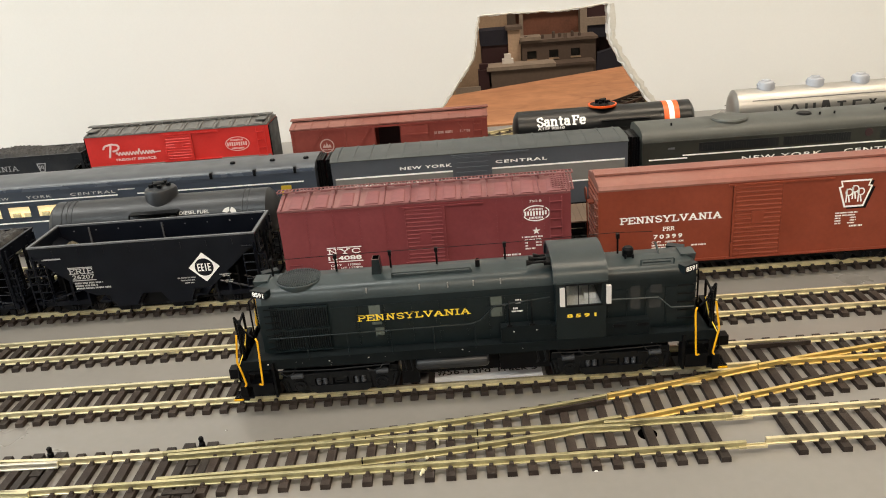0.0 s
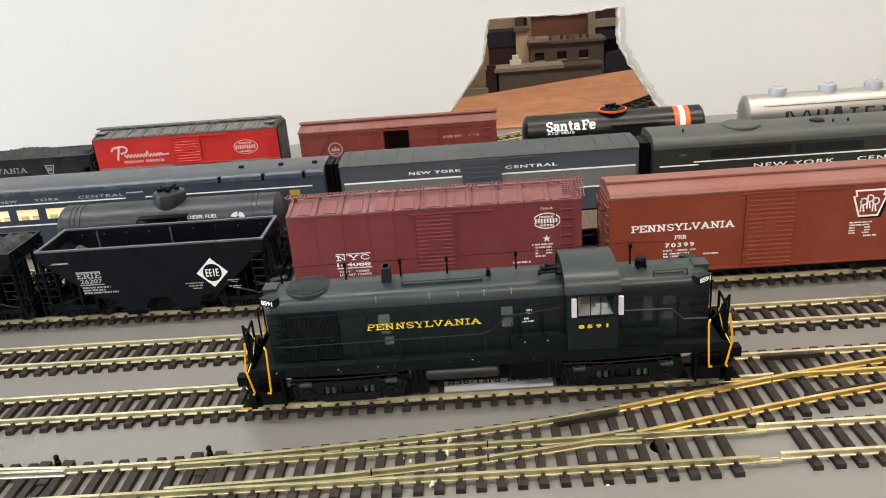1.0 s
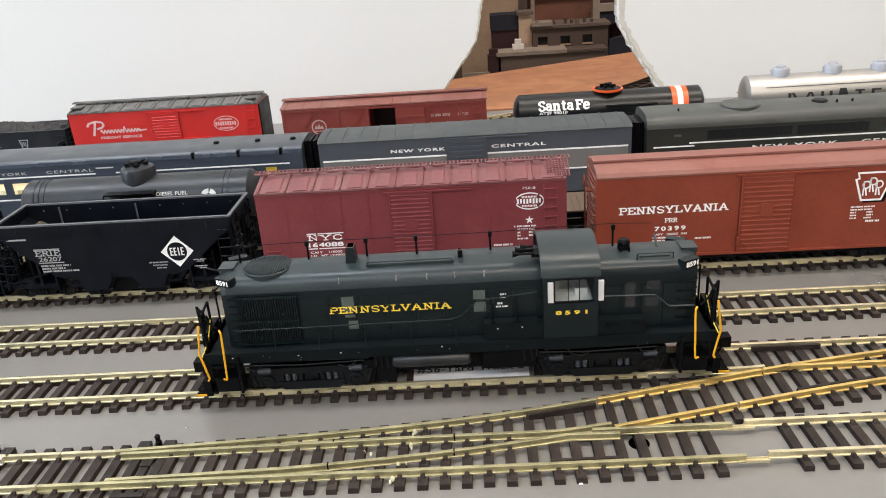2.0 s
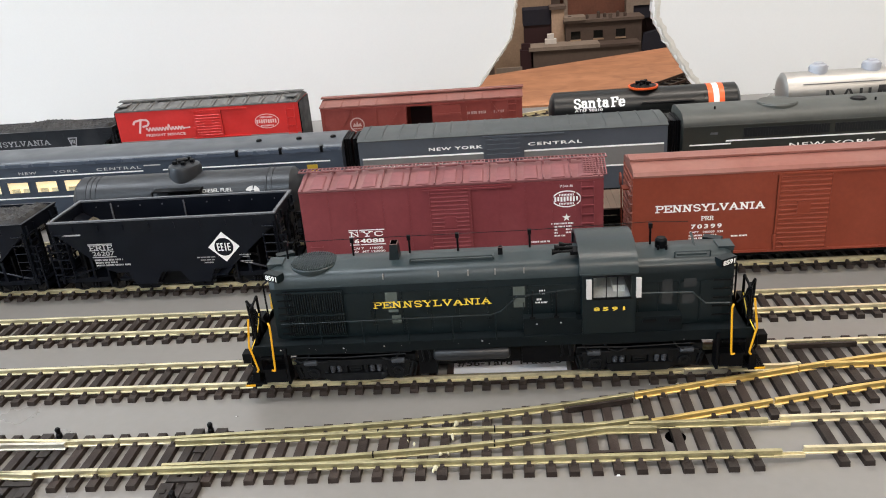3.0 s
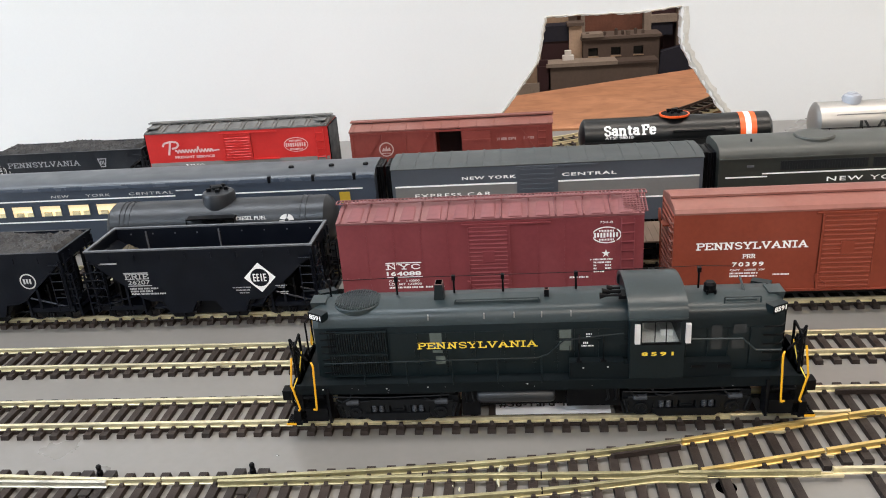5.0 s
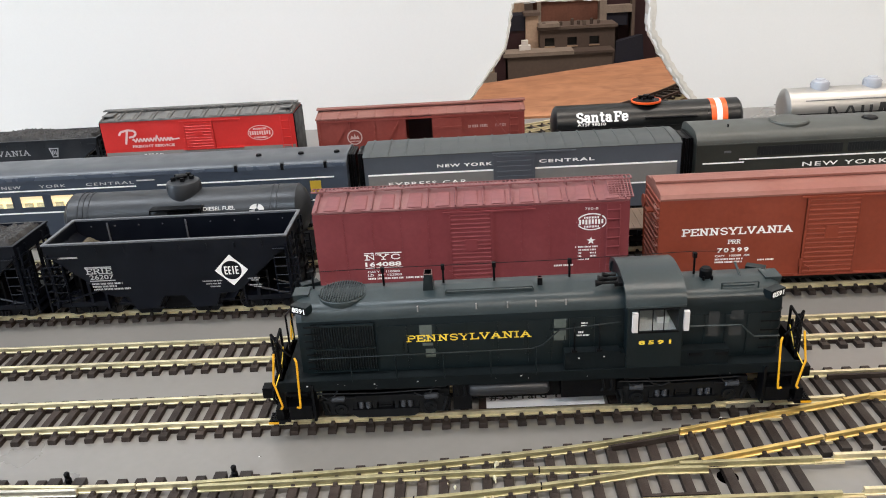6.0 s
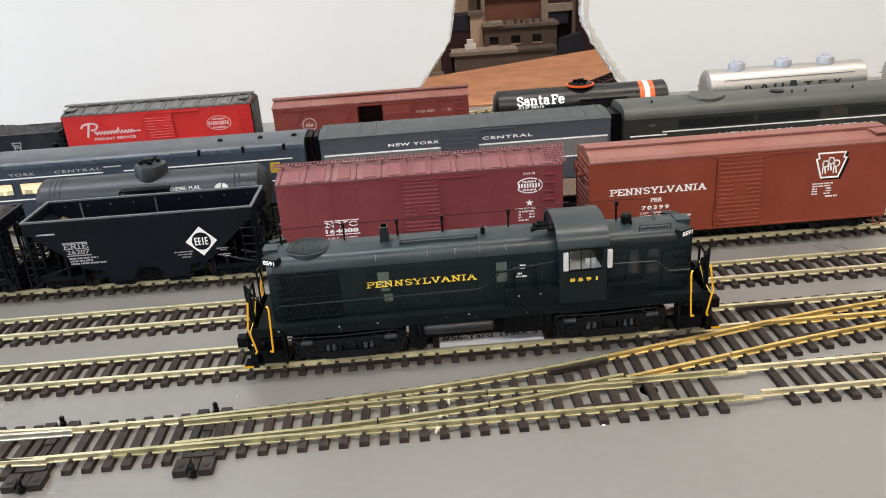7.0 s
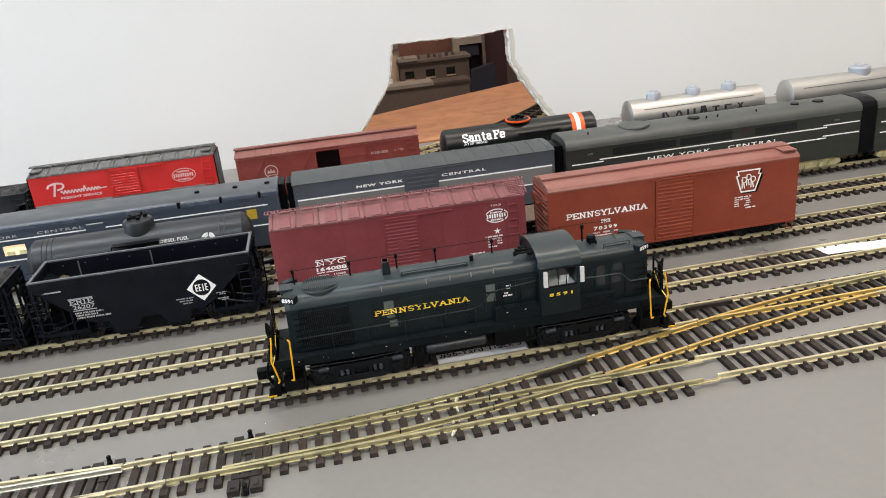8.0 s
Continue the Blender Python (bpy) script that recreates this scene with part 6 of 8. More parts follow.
def banded_tank():
    L, r, zc = 140, 13.2, 28.6
    car = thing("tank_car", 132.5, 312, RAIL, "black model tank car with orange and white band", "freight car", "freight cars")
    s = Shape()
    tank_body(s, L, r, zc, 4)
    part("tank", s, TANKB, car)
    for x0, x1, m, e in ((45, 48.8, ORANGE, 0.12), (48.8, 52.8, WHITE, 0.1), (52.8, 56.6, ORANGE, 0.12)):
        part("band", Shape().lathe([(x0, r), (x0 + 0.05, r + e), (x1 - 0.05, r + e), (x1, r)], "x", (0, 0, zc), 48), m, car, "painted band")
    s = Shape().lathe([(zc + 8, 6.4), (zc + 15.2, 6.4), (zc + 16, 5.0)], "z", (0, 0, 0), 24)
    d = part("dome", s, TANKB, car)
    part("platform_ring", Shape().lathe([(zc + 13.4, 10.5), (zc + 14.5, 10.9), (zc + 15.0, 10.9), (zc + 15.0, 6.6)], "z", (0, 0, 0), 28), ORANGE, car, "orange platform round the dome")
    part("platform_deck", Shape().lathe([(zc + 15.0, 9.7), (zc + 15.15, 9.6)], "z", (0, 0, 0), 28), BLACK, car, "black platform deck")
    t = Shape()
    for a in range(6):
        t.box(4.6 * math.cos(a * 1.05) - 1.1, 4.6 * math.cos(a * 1.05) + 1.1, 4.2 * math.sin(a * 1.05) - 1.1, 4.2 * math.sin(a * 1.05) + 1.1, zc + 15, zc + 17.4 + 0.9 * (a % 2))
    t.lathe([(zc + 16, 2.4), (zc + 18.6, 2.4)], "z", (0, 0, 0), 12)
    part("valve_cover", t, BLACK, d)
    part("side_walk", Shape().box(-3, 34, -r - 2.2, -r + 1.2, zc + 4.2, zc + 5.0), BLACK, car)
    tank_frame(car, L, r, zc, BLACK)
    # road name bent round the tank
    bend(slab_words("road_name", "Santa Fe", 37.2, 6.7, -52.0, 0.0, 0.0, WHITE, car, 0.2), r, zc, 0.27)
    bend(words("lettering", "ATSF 98010", 20.5, 2.1, -51.5, 0.0, 0.0, WHITE, car, 0.012), r, zc, 0.05)


def silver_tank(x, domes, L, lettered):
    r, zc = 14.4, 31.8
    car = thing("tank_car", x, 312, RAIL, "polished silver model tank car with blue-tinted domes", "freight car", "freight cars")
    s = Shape()
    tank_body(s, L, r, zc, 3.0)
    part("tank", s, SILVER, car)
    for dx, dr in domes:
        s = Shape().lathe([(zc + 9, dr), (zc + 17.2, dr), (zc + 19.0, dr * 0.86), (zc + 19.8, dr * 0.5)], "z", (dx, 0, 0), 24)
        d = part("dome", s, DOMEM, car, "blue-tinted silver dome")
        part("dome_lid", Shape().lathe([(zc + 19.8, dr * 0.55), (zc + 20.6, dr * 0.5)], "z", (dx, 0, 0), 16).box(dx - dr - 0.6, dx + dr + 0.6, -0.6, 0.6, zc + 16.6, zc + 17.4), DOMEM, d)
    tank_frame(car, L, r, zc, BLACK)
    part("handrail", Shape().rod([(-L / 2 + 13, -(r + 0.9) * 0.86, zc + (r + 0.9) * 0.51), (L / 2 - 13, -(r + 0.9) * 0.86, zc + (r + 0.9) * 0.51)], 0.3, 6), WORN, car)
    if lettered:
        m = Shape()

        def bar(xa, aa, xb, ab, t):
            """One black stroke wrapped on the tank between two points."""
            n = 5
            for q in range(n):
                u, v = q / n, (q + 1) / n
                pts = [(xa + (xb - xa) * u - t, aa + (ab - aa) * u), (xa + (xb - xa) * u + t, aa + (ab - aa) * u), (xa + (xb - xa) * v + t, aa + (ab - aa) * v), (xa + (xb - xa) * v - t, aa + (ab - aa) * v)]
                m.face([(px, -(r + 0.2) * math.cos(a), zc + (r + 0.2) * math.sin(a)) for px, a in pts])

        lo, hi = -0.14, 0.23
        for k, marks in enumerate((((0, 0, 1.3), (5.5, 2.2, 1.1)), ((0, 2.6, 1.1), (6.0, 3.4, 1.1)), ((0, 0, 1.2), (6.0, 6.0, 1.2)), ((1.0, 2.2, 1.9), (5.4, 3.6, 1.9)), ((3.2, 3.2, 1.3),), ((0.8, 0.8, 1.3),), ((1.0, 5.5, 1.2), (5.5, 1.0, 1.2)))):
            x0 = -34.5 + k * 11.5
            for xa, xb, t in marks:
                bar(x0 + xa, lo, x0 + xb, hi + (0.1 if k == 3 else 0), t * 0.85)
            if k in (4, 5):
                bar(x0 + 3.2, hi - 0.09, x0 + 3.2, hi, 3.4)
        part("lettering", m, INK, car, "black block marks")
    return car


# ---- passenger cars and units ----
def arch(w, z1, top, n=14, sharp=0.62):
    """Roof outline over half-width w from the eave z1 to the crown."""
    out = []
    for i in range(n + 1):
        t = math.pi * i / n
        c = math.cos(t)
        out.append((-w * math.copysign(abs(c) ** sharp, c), z1 + (top - z1) * math.sin(t) ** 0.8))
    return out


def passenger_truck(car, x):
    t = put("truck", TRUCK, car, x, 0, LIFT)
    t.scale = (1.35, 1.0, 0.88)
    for dx in (-10, 10):
        put("wheelset", WHEELSET, t, dx, 0, 5.2, "blackened wheels with bright treads").scale.x = 0.652
    return t


def diaphragm(car, x, side, z0, z1, w, deep=4.5):
    s = Shape().box(min(0, side * deep), max(0, side * deep), -w, w, z0, z1).bevel(0.8, seg=2)
    for k in (1.2, 2.6):
        s.box(min(side * k, side * (k + 0.5)), max(side * k, side * (k + 0.5)), -w - 0.5, w + 0.5, z0 + 0.5, z1 + 0.4)
    part("diaphragm", s, BLACK, car, "black corridor diaphragm", x)


def express_car():
    L, W, z0, z1 = 187, 35, 9.0, 46.5
    h, w = L / 2, W / 2
    car = thing("express_car", 32.5, 203, RAIL, "two-tone grey model express car with white stripes", "passenger car", "passenger cars")
    part("body", Shape().box(-h, h, -w, w, z0, z1).bevel(0.3), PGREY, car)
    s = Shape()
    yz = [(-w - 0.4, z1 + 0.05), (-w - 0.4, z1 + 0.6), (-w + 2.0, z1 + 1.6), (-w + 6, z1 + 2.3), (0, z1 + 2.9), (w - 6, z1 + 2.3), (w - 2.0, z1 + 1.6), (w + 0.4, z1 + 0.6), (w + 0.4, z1 + 0.05)]
    s.along_x(yz, -h - 0.4, h + 0.4)
    rf = part("roof", s, PROOF, car)
    rib = Shape().sweep([(p[0] * 1.012, p[1] + 0.35) for p in yz[1:-1]], [lambda p: (-0.5, p[0], p[1]), lambda p: (0.5, p[0], p[1])]).mesh("roof_rib", PROOF)
    pieces("roof_rib", rib, [(-h + 4 + i * (L - 8) / 17, 0, 0) for i in range(18)], rf)
    part("side_band", Shape().box(-h + 2, h - 2, -w - 0.2, -w, 24.0, 35.2), PLIGHT, car, "light grey band between the stripes")
    for z in (35.3, 23.2):
        part("stripe", Shape().box(-h + 2, h - 2, -w - 0.28, -w, z, z + 0.9), WHITE, car, "white stripe")
    d = Shape().box(-15.5, 7, -w - 0.9, -w, z0 + 1, z1 - 1.5)
    d.box(-16.6, -15.5, -w - 1.1, -w, z0 + 1, z1 - 1.5).box(7, 8.1, -w - 1.1, -w, z0 + 1, z1 - 1.5)
    door = part("door", d, PGREY, car, "ribbed grey door")
    slat = Shape().box(-14.3, 5.8, -w - 1.35, -w - 0.9, 0, 1.3).mesh("door_rib", PGREY)
    pieces("door_rib", slat, [(0, 0, z0 + 3 + i * 3.1) for i in range(11)], door)
    part("door_track", Shape().box(-17, 32, -w - 1.2, -w, z1 - 1.3, z1 - 0.4), PGREY, car)
    y = -w - 0.02
    words("lettering", "NEW YORK", 33.0, 2.0, -50, 38.8, y, WHITE, car, 0.03, gap=1.2)
    words("lettering", "CENTRAL", 32.5, 2.0, 10.5, 38.8, y, WHITE, car, 0.03, gap=1.2)
    words("lettering", "EXPRESS CAR", 47, 2.5, -79.5, 28.3, y - 0.2, WHITE, car, 0.01, gap=1.2)
    underframe(car, L)
    for x in (-66, 66):
        passenger_truck(car, x)
    diaphragm(car, h, 1, 9, 47, 9)
    diaphragm(car, -h, -1, 9, 47, 9)


def coach():
    L, W, z0, z1, top = 300, 35, 7.0, 42.6, 49.4
    h, w = L / 2, W / 2
    car = thing("passenger_coach", -221.5, 203, RAIL, "glossy blue-grey model coach with lit windows", "passenger car", "passenger cars")
    z_lo, z_hi = 25.6, 33.2
    # side walls leave real openings for the windows
    s = Shape().box(-h, h, w - 1, w, z0, z1).box(-h, -h + 1, -w, w - 1, z0, z1).box(h - 1, h, -w, w - 1, z0, z1).box(-h + 1, h - 1, -w + 1, w - 1, z0, z0 + 1)
    s.box(-h + 1, h - 1, -w, -w + 1, z0, z_lo).box(-h + 1, h - 1, -w, -w + 1, z_hi, z1)
    wins = [(-130.5 + i * 19.4, -115.7 + i * 19.4) for i in range(7)]
    cur = -h + 1
    for a, b in wins:
        s.box(cur, a, -w, -w + 1, z_lo, z_hi)
        cur = b
    s.box(cur, h - 1, -w, -w + 1, z_lo, z_hi)
    part("body", s, COACH, car)
    for a, b in wins:
        p = part("window", Shape().box(a, b, -w + 0.35, -w + 0.6, z_lo, z_hi), GLASS, car)
        p.visible_shadow = False
        part("window_frame", Shape().box(a - 0.5, b + 0.5, -w - 0.2, -w + 0.1, z_hi - 0.3, z_hi + 0.5).box(a - 0.5, b + 0.5, -w - 0.2, -w + 0.1, z_lo - 0.5, z_lo + 0.3).box(a - 0.5, a + 0.3, -w - 0.2, -w + 0.1, z_lo, z_hi).box(b - 0.3, b + 0.5, -w - 0.2, -w + 0.1, z_lo, z_hi), COACH, p)
    part("interior", Shape().box(-h + 6, h - 100, -w + 5, -w + 5.6, z0 + 4, z1 - 2), WARMGLOW, car, "warm lit interior")
    seat = Shape().box(0, 5, -w + 2.2, -w + 3.2, z_lo - 1, z_lo + 2.2).mesh("seat", CREAM)
    pieces("seat", seat, [(a + d, 0, 0) for a, b in wins for d in (1, 8.6)], car)
    s = Shape()
    yz = arch(w + 0.3, z1 + 0.05, top - 1.4, 18, 0.55)
    s.along_x(yz, -h - 0.3, h + 0.3)
    part("roof", s, COACHROOF, car)
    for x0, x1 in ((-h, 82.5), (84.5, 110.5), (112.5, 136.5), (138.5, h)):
        part("roof_duct", Shape().box(x0, x1, -w - 0.5, -w + 2.4, z1 + 0.2, z1 + 2.4).bevel(0.9, seg=3), EAVE, car, "raised glossy duct along the eave, sheen painted in")
    for x in (83.5, 111.5, 137.5):
        part("duct_bracket", Shape().box(x - 0.9, x + 0.9, -w - 0.7, -w + 2.8, z1 - 0.4, z1 + 3.6), BLACK, car)
    vent = Shape().lathe([(top - 3.5, 1.8), (top - 0.6, 1.8), (top - 0.1, 1.2)], "z", (0, -5, 0), 12).mesh("roof_vent", BLACK)
    pieces("roof_vent", vent, [(x, 0, 0) for x in (95, 121, 143)], car)
    for z in (36.0, 21.8):
        part("stripe", Shape().box(-h + 2, 21, -w - 0.18, -w, z, z + 0.8), WHITE, car, "white stripe")
        part("stripe", Shape().box(34, h - 8, -w - 0.18, -w, z, z + 0.8), WHITE, car, "white stripe")
    part("name_plate", Shape().box(22, 33, -w - 0.18, -w, 39.5, 40.2), DULLWHITE, car)
    y = -w - 0.02
    words("lettering", "NEW", 12, 1.8, -62, 38.0, y, DULLWHITE, car, 0.0, gap=1.2)
    words("lettering", "YORK", 16.5, 1.8, -38.5, 38.0, y, DULLWHITE, car, 0.0, gap=1.2)
    words("lettering", "CENTRAL", 29.5, 1.8, -9.5, 38.0, y, DULLWHITE, car, 0.0, gap=1.2)
    part("end_door", Shape().box(127, 133.6, -w - 0.3, -w, 27.5, 34.4), VESTIBULE, car, "yellow vestibule door panel")
    underframe(car, L)
    for x in (-108, 108):
        passenger_truck(car, x)
    diaphragm(car, h, 1, 8, 47, 9)
    diaphragm(car, -h, -1, 8, 47, 9)


def diesel_unit():
    L, W, z0, z1, top = 226, 35, 10.5, 44.5, 52.5
    h, w = L / 2, W / 2
    car = thing("booster_unit", 248, 203, RAIL, "dark olive-grey model booster unit with white stripes", "locomotive", "booster units")
    e = h + 7
    part("body", Shape().box(-h, e, -w, w, z0, z1).bevel(0.3), OLIVE, car)
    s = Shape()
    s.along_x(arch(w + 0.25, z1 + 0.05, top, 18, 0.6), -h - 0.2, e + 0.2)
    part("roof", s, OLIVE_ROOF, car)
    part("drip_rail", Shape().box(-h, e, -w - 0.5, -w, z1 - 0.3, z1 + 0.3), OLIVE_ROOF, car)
    # stepped stripes
    for z, step in ((34.6, -88), (26.4, -88)):
        for x0, x1, dz in ((-h + 4, step + 3, -1.8), (step, 92, 0), (89, e - 1, 1.6)):
            part("stripe", Shape().box(x0, x1, -w - 0.2 - 0.01 * dz, -w, z + dz, z + dz + 0.8), WHITE, car, "stepped white stripe")
    for x0, x1 in ((-78, -29), (-26, 15), (33, 67)):
        g = Shape().box(x0, x1, -w - 0.3, -w, 36.9, 42.4)
        for i in range(int((x1 - x0) / 1.5)):
            g.box(x0 + 0.6 + i * 1.5, x0 + 1.2 + i * 1.5, -w - 0.45, -w - 0.3, 37.2, 42.1)
        part("side_grille", g, GRILLE, car, "dark side grille")
    s = Shape().lathe([(-w - 0.35, 2.4), (-w, 2.6)], "y", (26, 0, 41.2), 18)
    part("porthole", s, MAROB, car, "reddish round porthole")
    for x in (-95, 100):
        part("grab_plate", Shape().box(x - 2.0, x + 2.0, -w - 0.4, -w, 39.2, 40.4), WORN, car)
    fan = Shape().lathe([(top - 2.5, 11.5), (top + 0.4, 11.5), (top + 1.2, 10.8), (top + 1.2, 0.5)], "z", (-55, -1.5, 0), 32)
    part("roof_fan", fan, OLIVE_ROOF, car, "round roof fan")
    for x, r in ((-9, 4.6), (73, 3.2), (92, 4.2)):
        part("roof_vent", Shape().lathe([(top - 3, r), (top + 0.2, r), (top + 0.9, r * 0.8)], "z", (x, -3.5, 0), 18), BLACK, car)
    for x in (-93, -1, 8, 39):
        part("roof_stud", Shape().lathe([(top - 2, 0.6), (top + 1.4, 0.6)], "z", (x, -8, 0), 8), BLACK, car)
    y = -w - 0.02
    words("lettering", "NEW YORK", 49.3, 2.7, -51, 28.9, y, WHITE, car, 0.012, gap=1.2)
    words("lettering", "CENTRAL", 40.5, 2.7, 12, 28.9, y, WHITE, car, 0.012, gap=1.2)
    s = Shape().box(-40, 40, -13, 13, 3.5, z0 - 0.2)
    part("fuel_tank", s.bevel(0.6), BLACK, car)
    for tx in (-80, 80):
        t = Shape()
        for side in (-1, 1):
            a, b = min(side * 12, side * 15), max(side * 12, side * 15)
            t.along_y([(-28, 5), (-24, 2.8), (24, 2.8), (28, 5), (27, 8.5), (16, 10.5), (-16, 10.5), (-27, 8.5)], a, b)
            for x in (-20, 0, 20):
                t.box(x - 3, x + 3, min(side * 15, side * 16.4), max(side * 15, side * 16.4), 3.4, 7.4)
            for x in (-10, 10):
                t.lathe([(3.0, 1.4), (4.2, 1.8), (5.4, 1.4), (6.6, 1.8), (7.8, 1.4)], "z", (x, side * 16, 0), 8)
        tr = part("truck", t.bevel(0.3, 50), DIRTY, car, "dusty yellow-green truck", tx, 0, LIFT)
        tr.scale.z = 0.88
        for dx in (-20, 0, 20):
            put("wheelset", WHEELSET, tr, dx, 0, 5.2).scale.x = 0.88
    part("diaphragm", Shape().along_x([(-w + 0.1, z0)] + arch(w - 0.1, z1 + 0.4, top + 0.3, 18, 0.6) + [(w - 0.1, z0)], e + 0.25, e + 12.6), BLACK, car, "black full-width corridor diaphragm")
    diaphragm(car, -h, -1, 8, 47, 10)
    copy_thing(car, pose(0.4942, 0.203, RAIL * MM))


# ---- the locomotive ----
COIL = Shape().lathe([(7.0 + i * 0.46, 1.12 if i % 2 else 0.72) for i in range(9)], "z", (0, 0, 0), 10).mesh("spring", SPRING)


def loco_truck(loco, x):
    s = Shape()
    for side in (-1, 1):
        def plate(outline, y0, y1):
            s.along_y(outline, min(side * y0, side * y1), max(side * y0, side * y1))
        plate([(-23, 10.2), (23, 10.2), (23, 11.4), (12, 13.2), (-12, 13.2), (-23, 11.4)], 11.6, 14.0)
        plate([(-12.6, 4.6), (-10.5, 3.0), (10.5, 3.0), (12.6, 4.6), (12.6, 6.8), (-12.6, 6.8)], 11.6, 14.6)
        for c in (-11.6, -4.2, 4.2, 11.6):
            plate([(c - 0.8, 6.6), (c + 0.8, 6.6), (c + 0.8, 10.4), (c - 0.8, 10.4)], 11.6, 14.0)
        plate([(-2.6, 7.2), (2.6, 7.2), (2.6, 9.9), (-2.6, 9.9)], 11.6, 13.6)
        plate([(-2.0, 7.8), (2.0, 7.8), (2.0, 8.3), (-2.0, 8.3)], 13.6, 14.0)
        for jx in (-17, 17):
            plate([(jx - 4.2, 4.2), (jx + 4.2, 4.2), (jx + 4.6, 10.3), (jx - 4.6, 10.3)], 11.6, 13.6)
            prof = [(13.5, 2.7), (14.6, 2.7), (14.7, 2.3), (14.4, 2.1), (14.4, 1.0), (14.9, 0.9)]
            s.lathe([(side * a, r) for a, r in (prof if side > 0 else prof)][::side], "y", (jx, 0, 7.0), 16)
        for sx in (-1, 1):
            s.rod([(sx * 22.0, side * 14.4, 12.6), (sx * 11.0, side * 14.4, 12.9)], 0.45, 8)
            s.rod([(sx * 23.5, side * 13.6, 11.5), (sx * 21.6, side * 13.6, 4.4)], 0.7, 6)
            s.rod([(sx * 24.5, side * 12.6, 10.0), (sx * 23.0, side * 12.6, 3.6)], 0.6, 6)
    s.box(-20, 20, -11.4, 11.4, 5.6, 12)
    s.box(-24, -20, -12.5, 12.5, 7, 14).box(20, 24, -12.5, 12.5, 7, 14)
    s.bevel(0.2, 50)
    t = part("truck", s, CASTING, loco, "black cast truck side frames", x, 0, LIFT)
    t.scale.z = 0.9
    for side in (-1, 1):
        for gx in (-9.3, -6.6, 6.6, 9.3):
            put("spring", COIL, t, gx, side * 13.2, -0.2, "dark grey coil spring")
        for sx in (-1, 1):
            part("brake_cylinder", Shape().lathe([(sx * 17.5 - 2.6, 0.9), (sx * 17.5 - 2.3, 1.25), (sx * 17.5 + 2.3, 1.25), (sx * 17.5 + 2.6, 0.9)], "x", (0, side * 14.7, 12.7), 12), SPRING, t, "grey brake cylinder")
    for dx in (-16, 16):
        put("wheelset", LOCO_WHEELSET, t, dx, 0, 5.9, "bright metal wheels").scale.x = 0.9


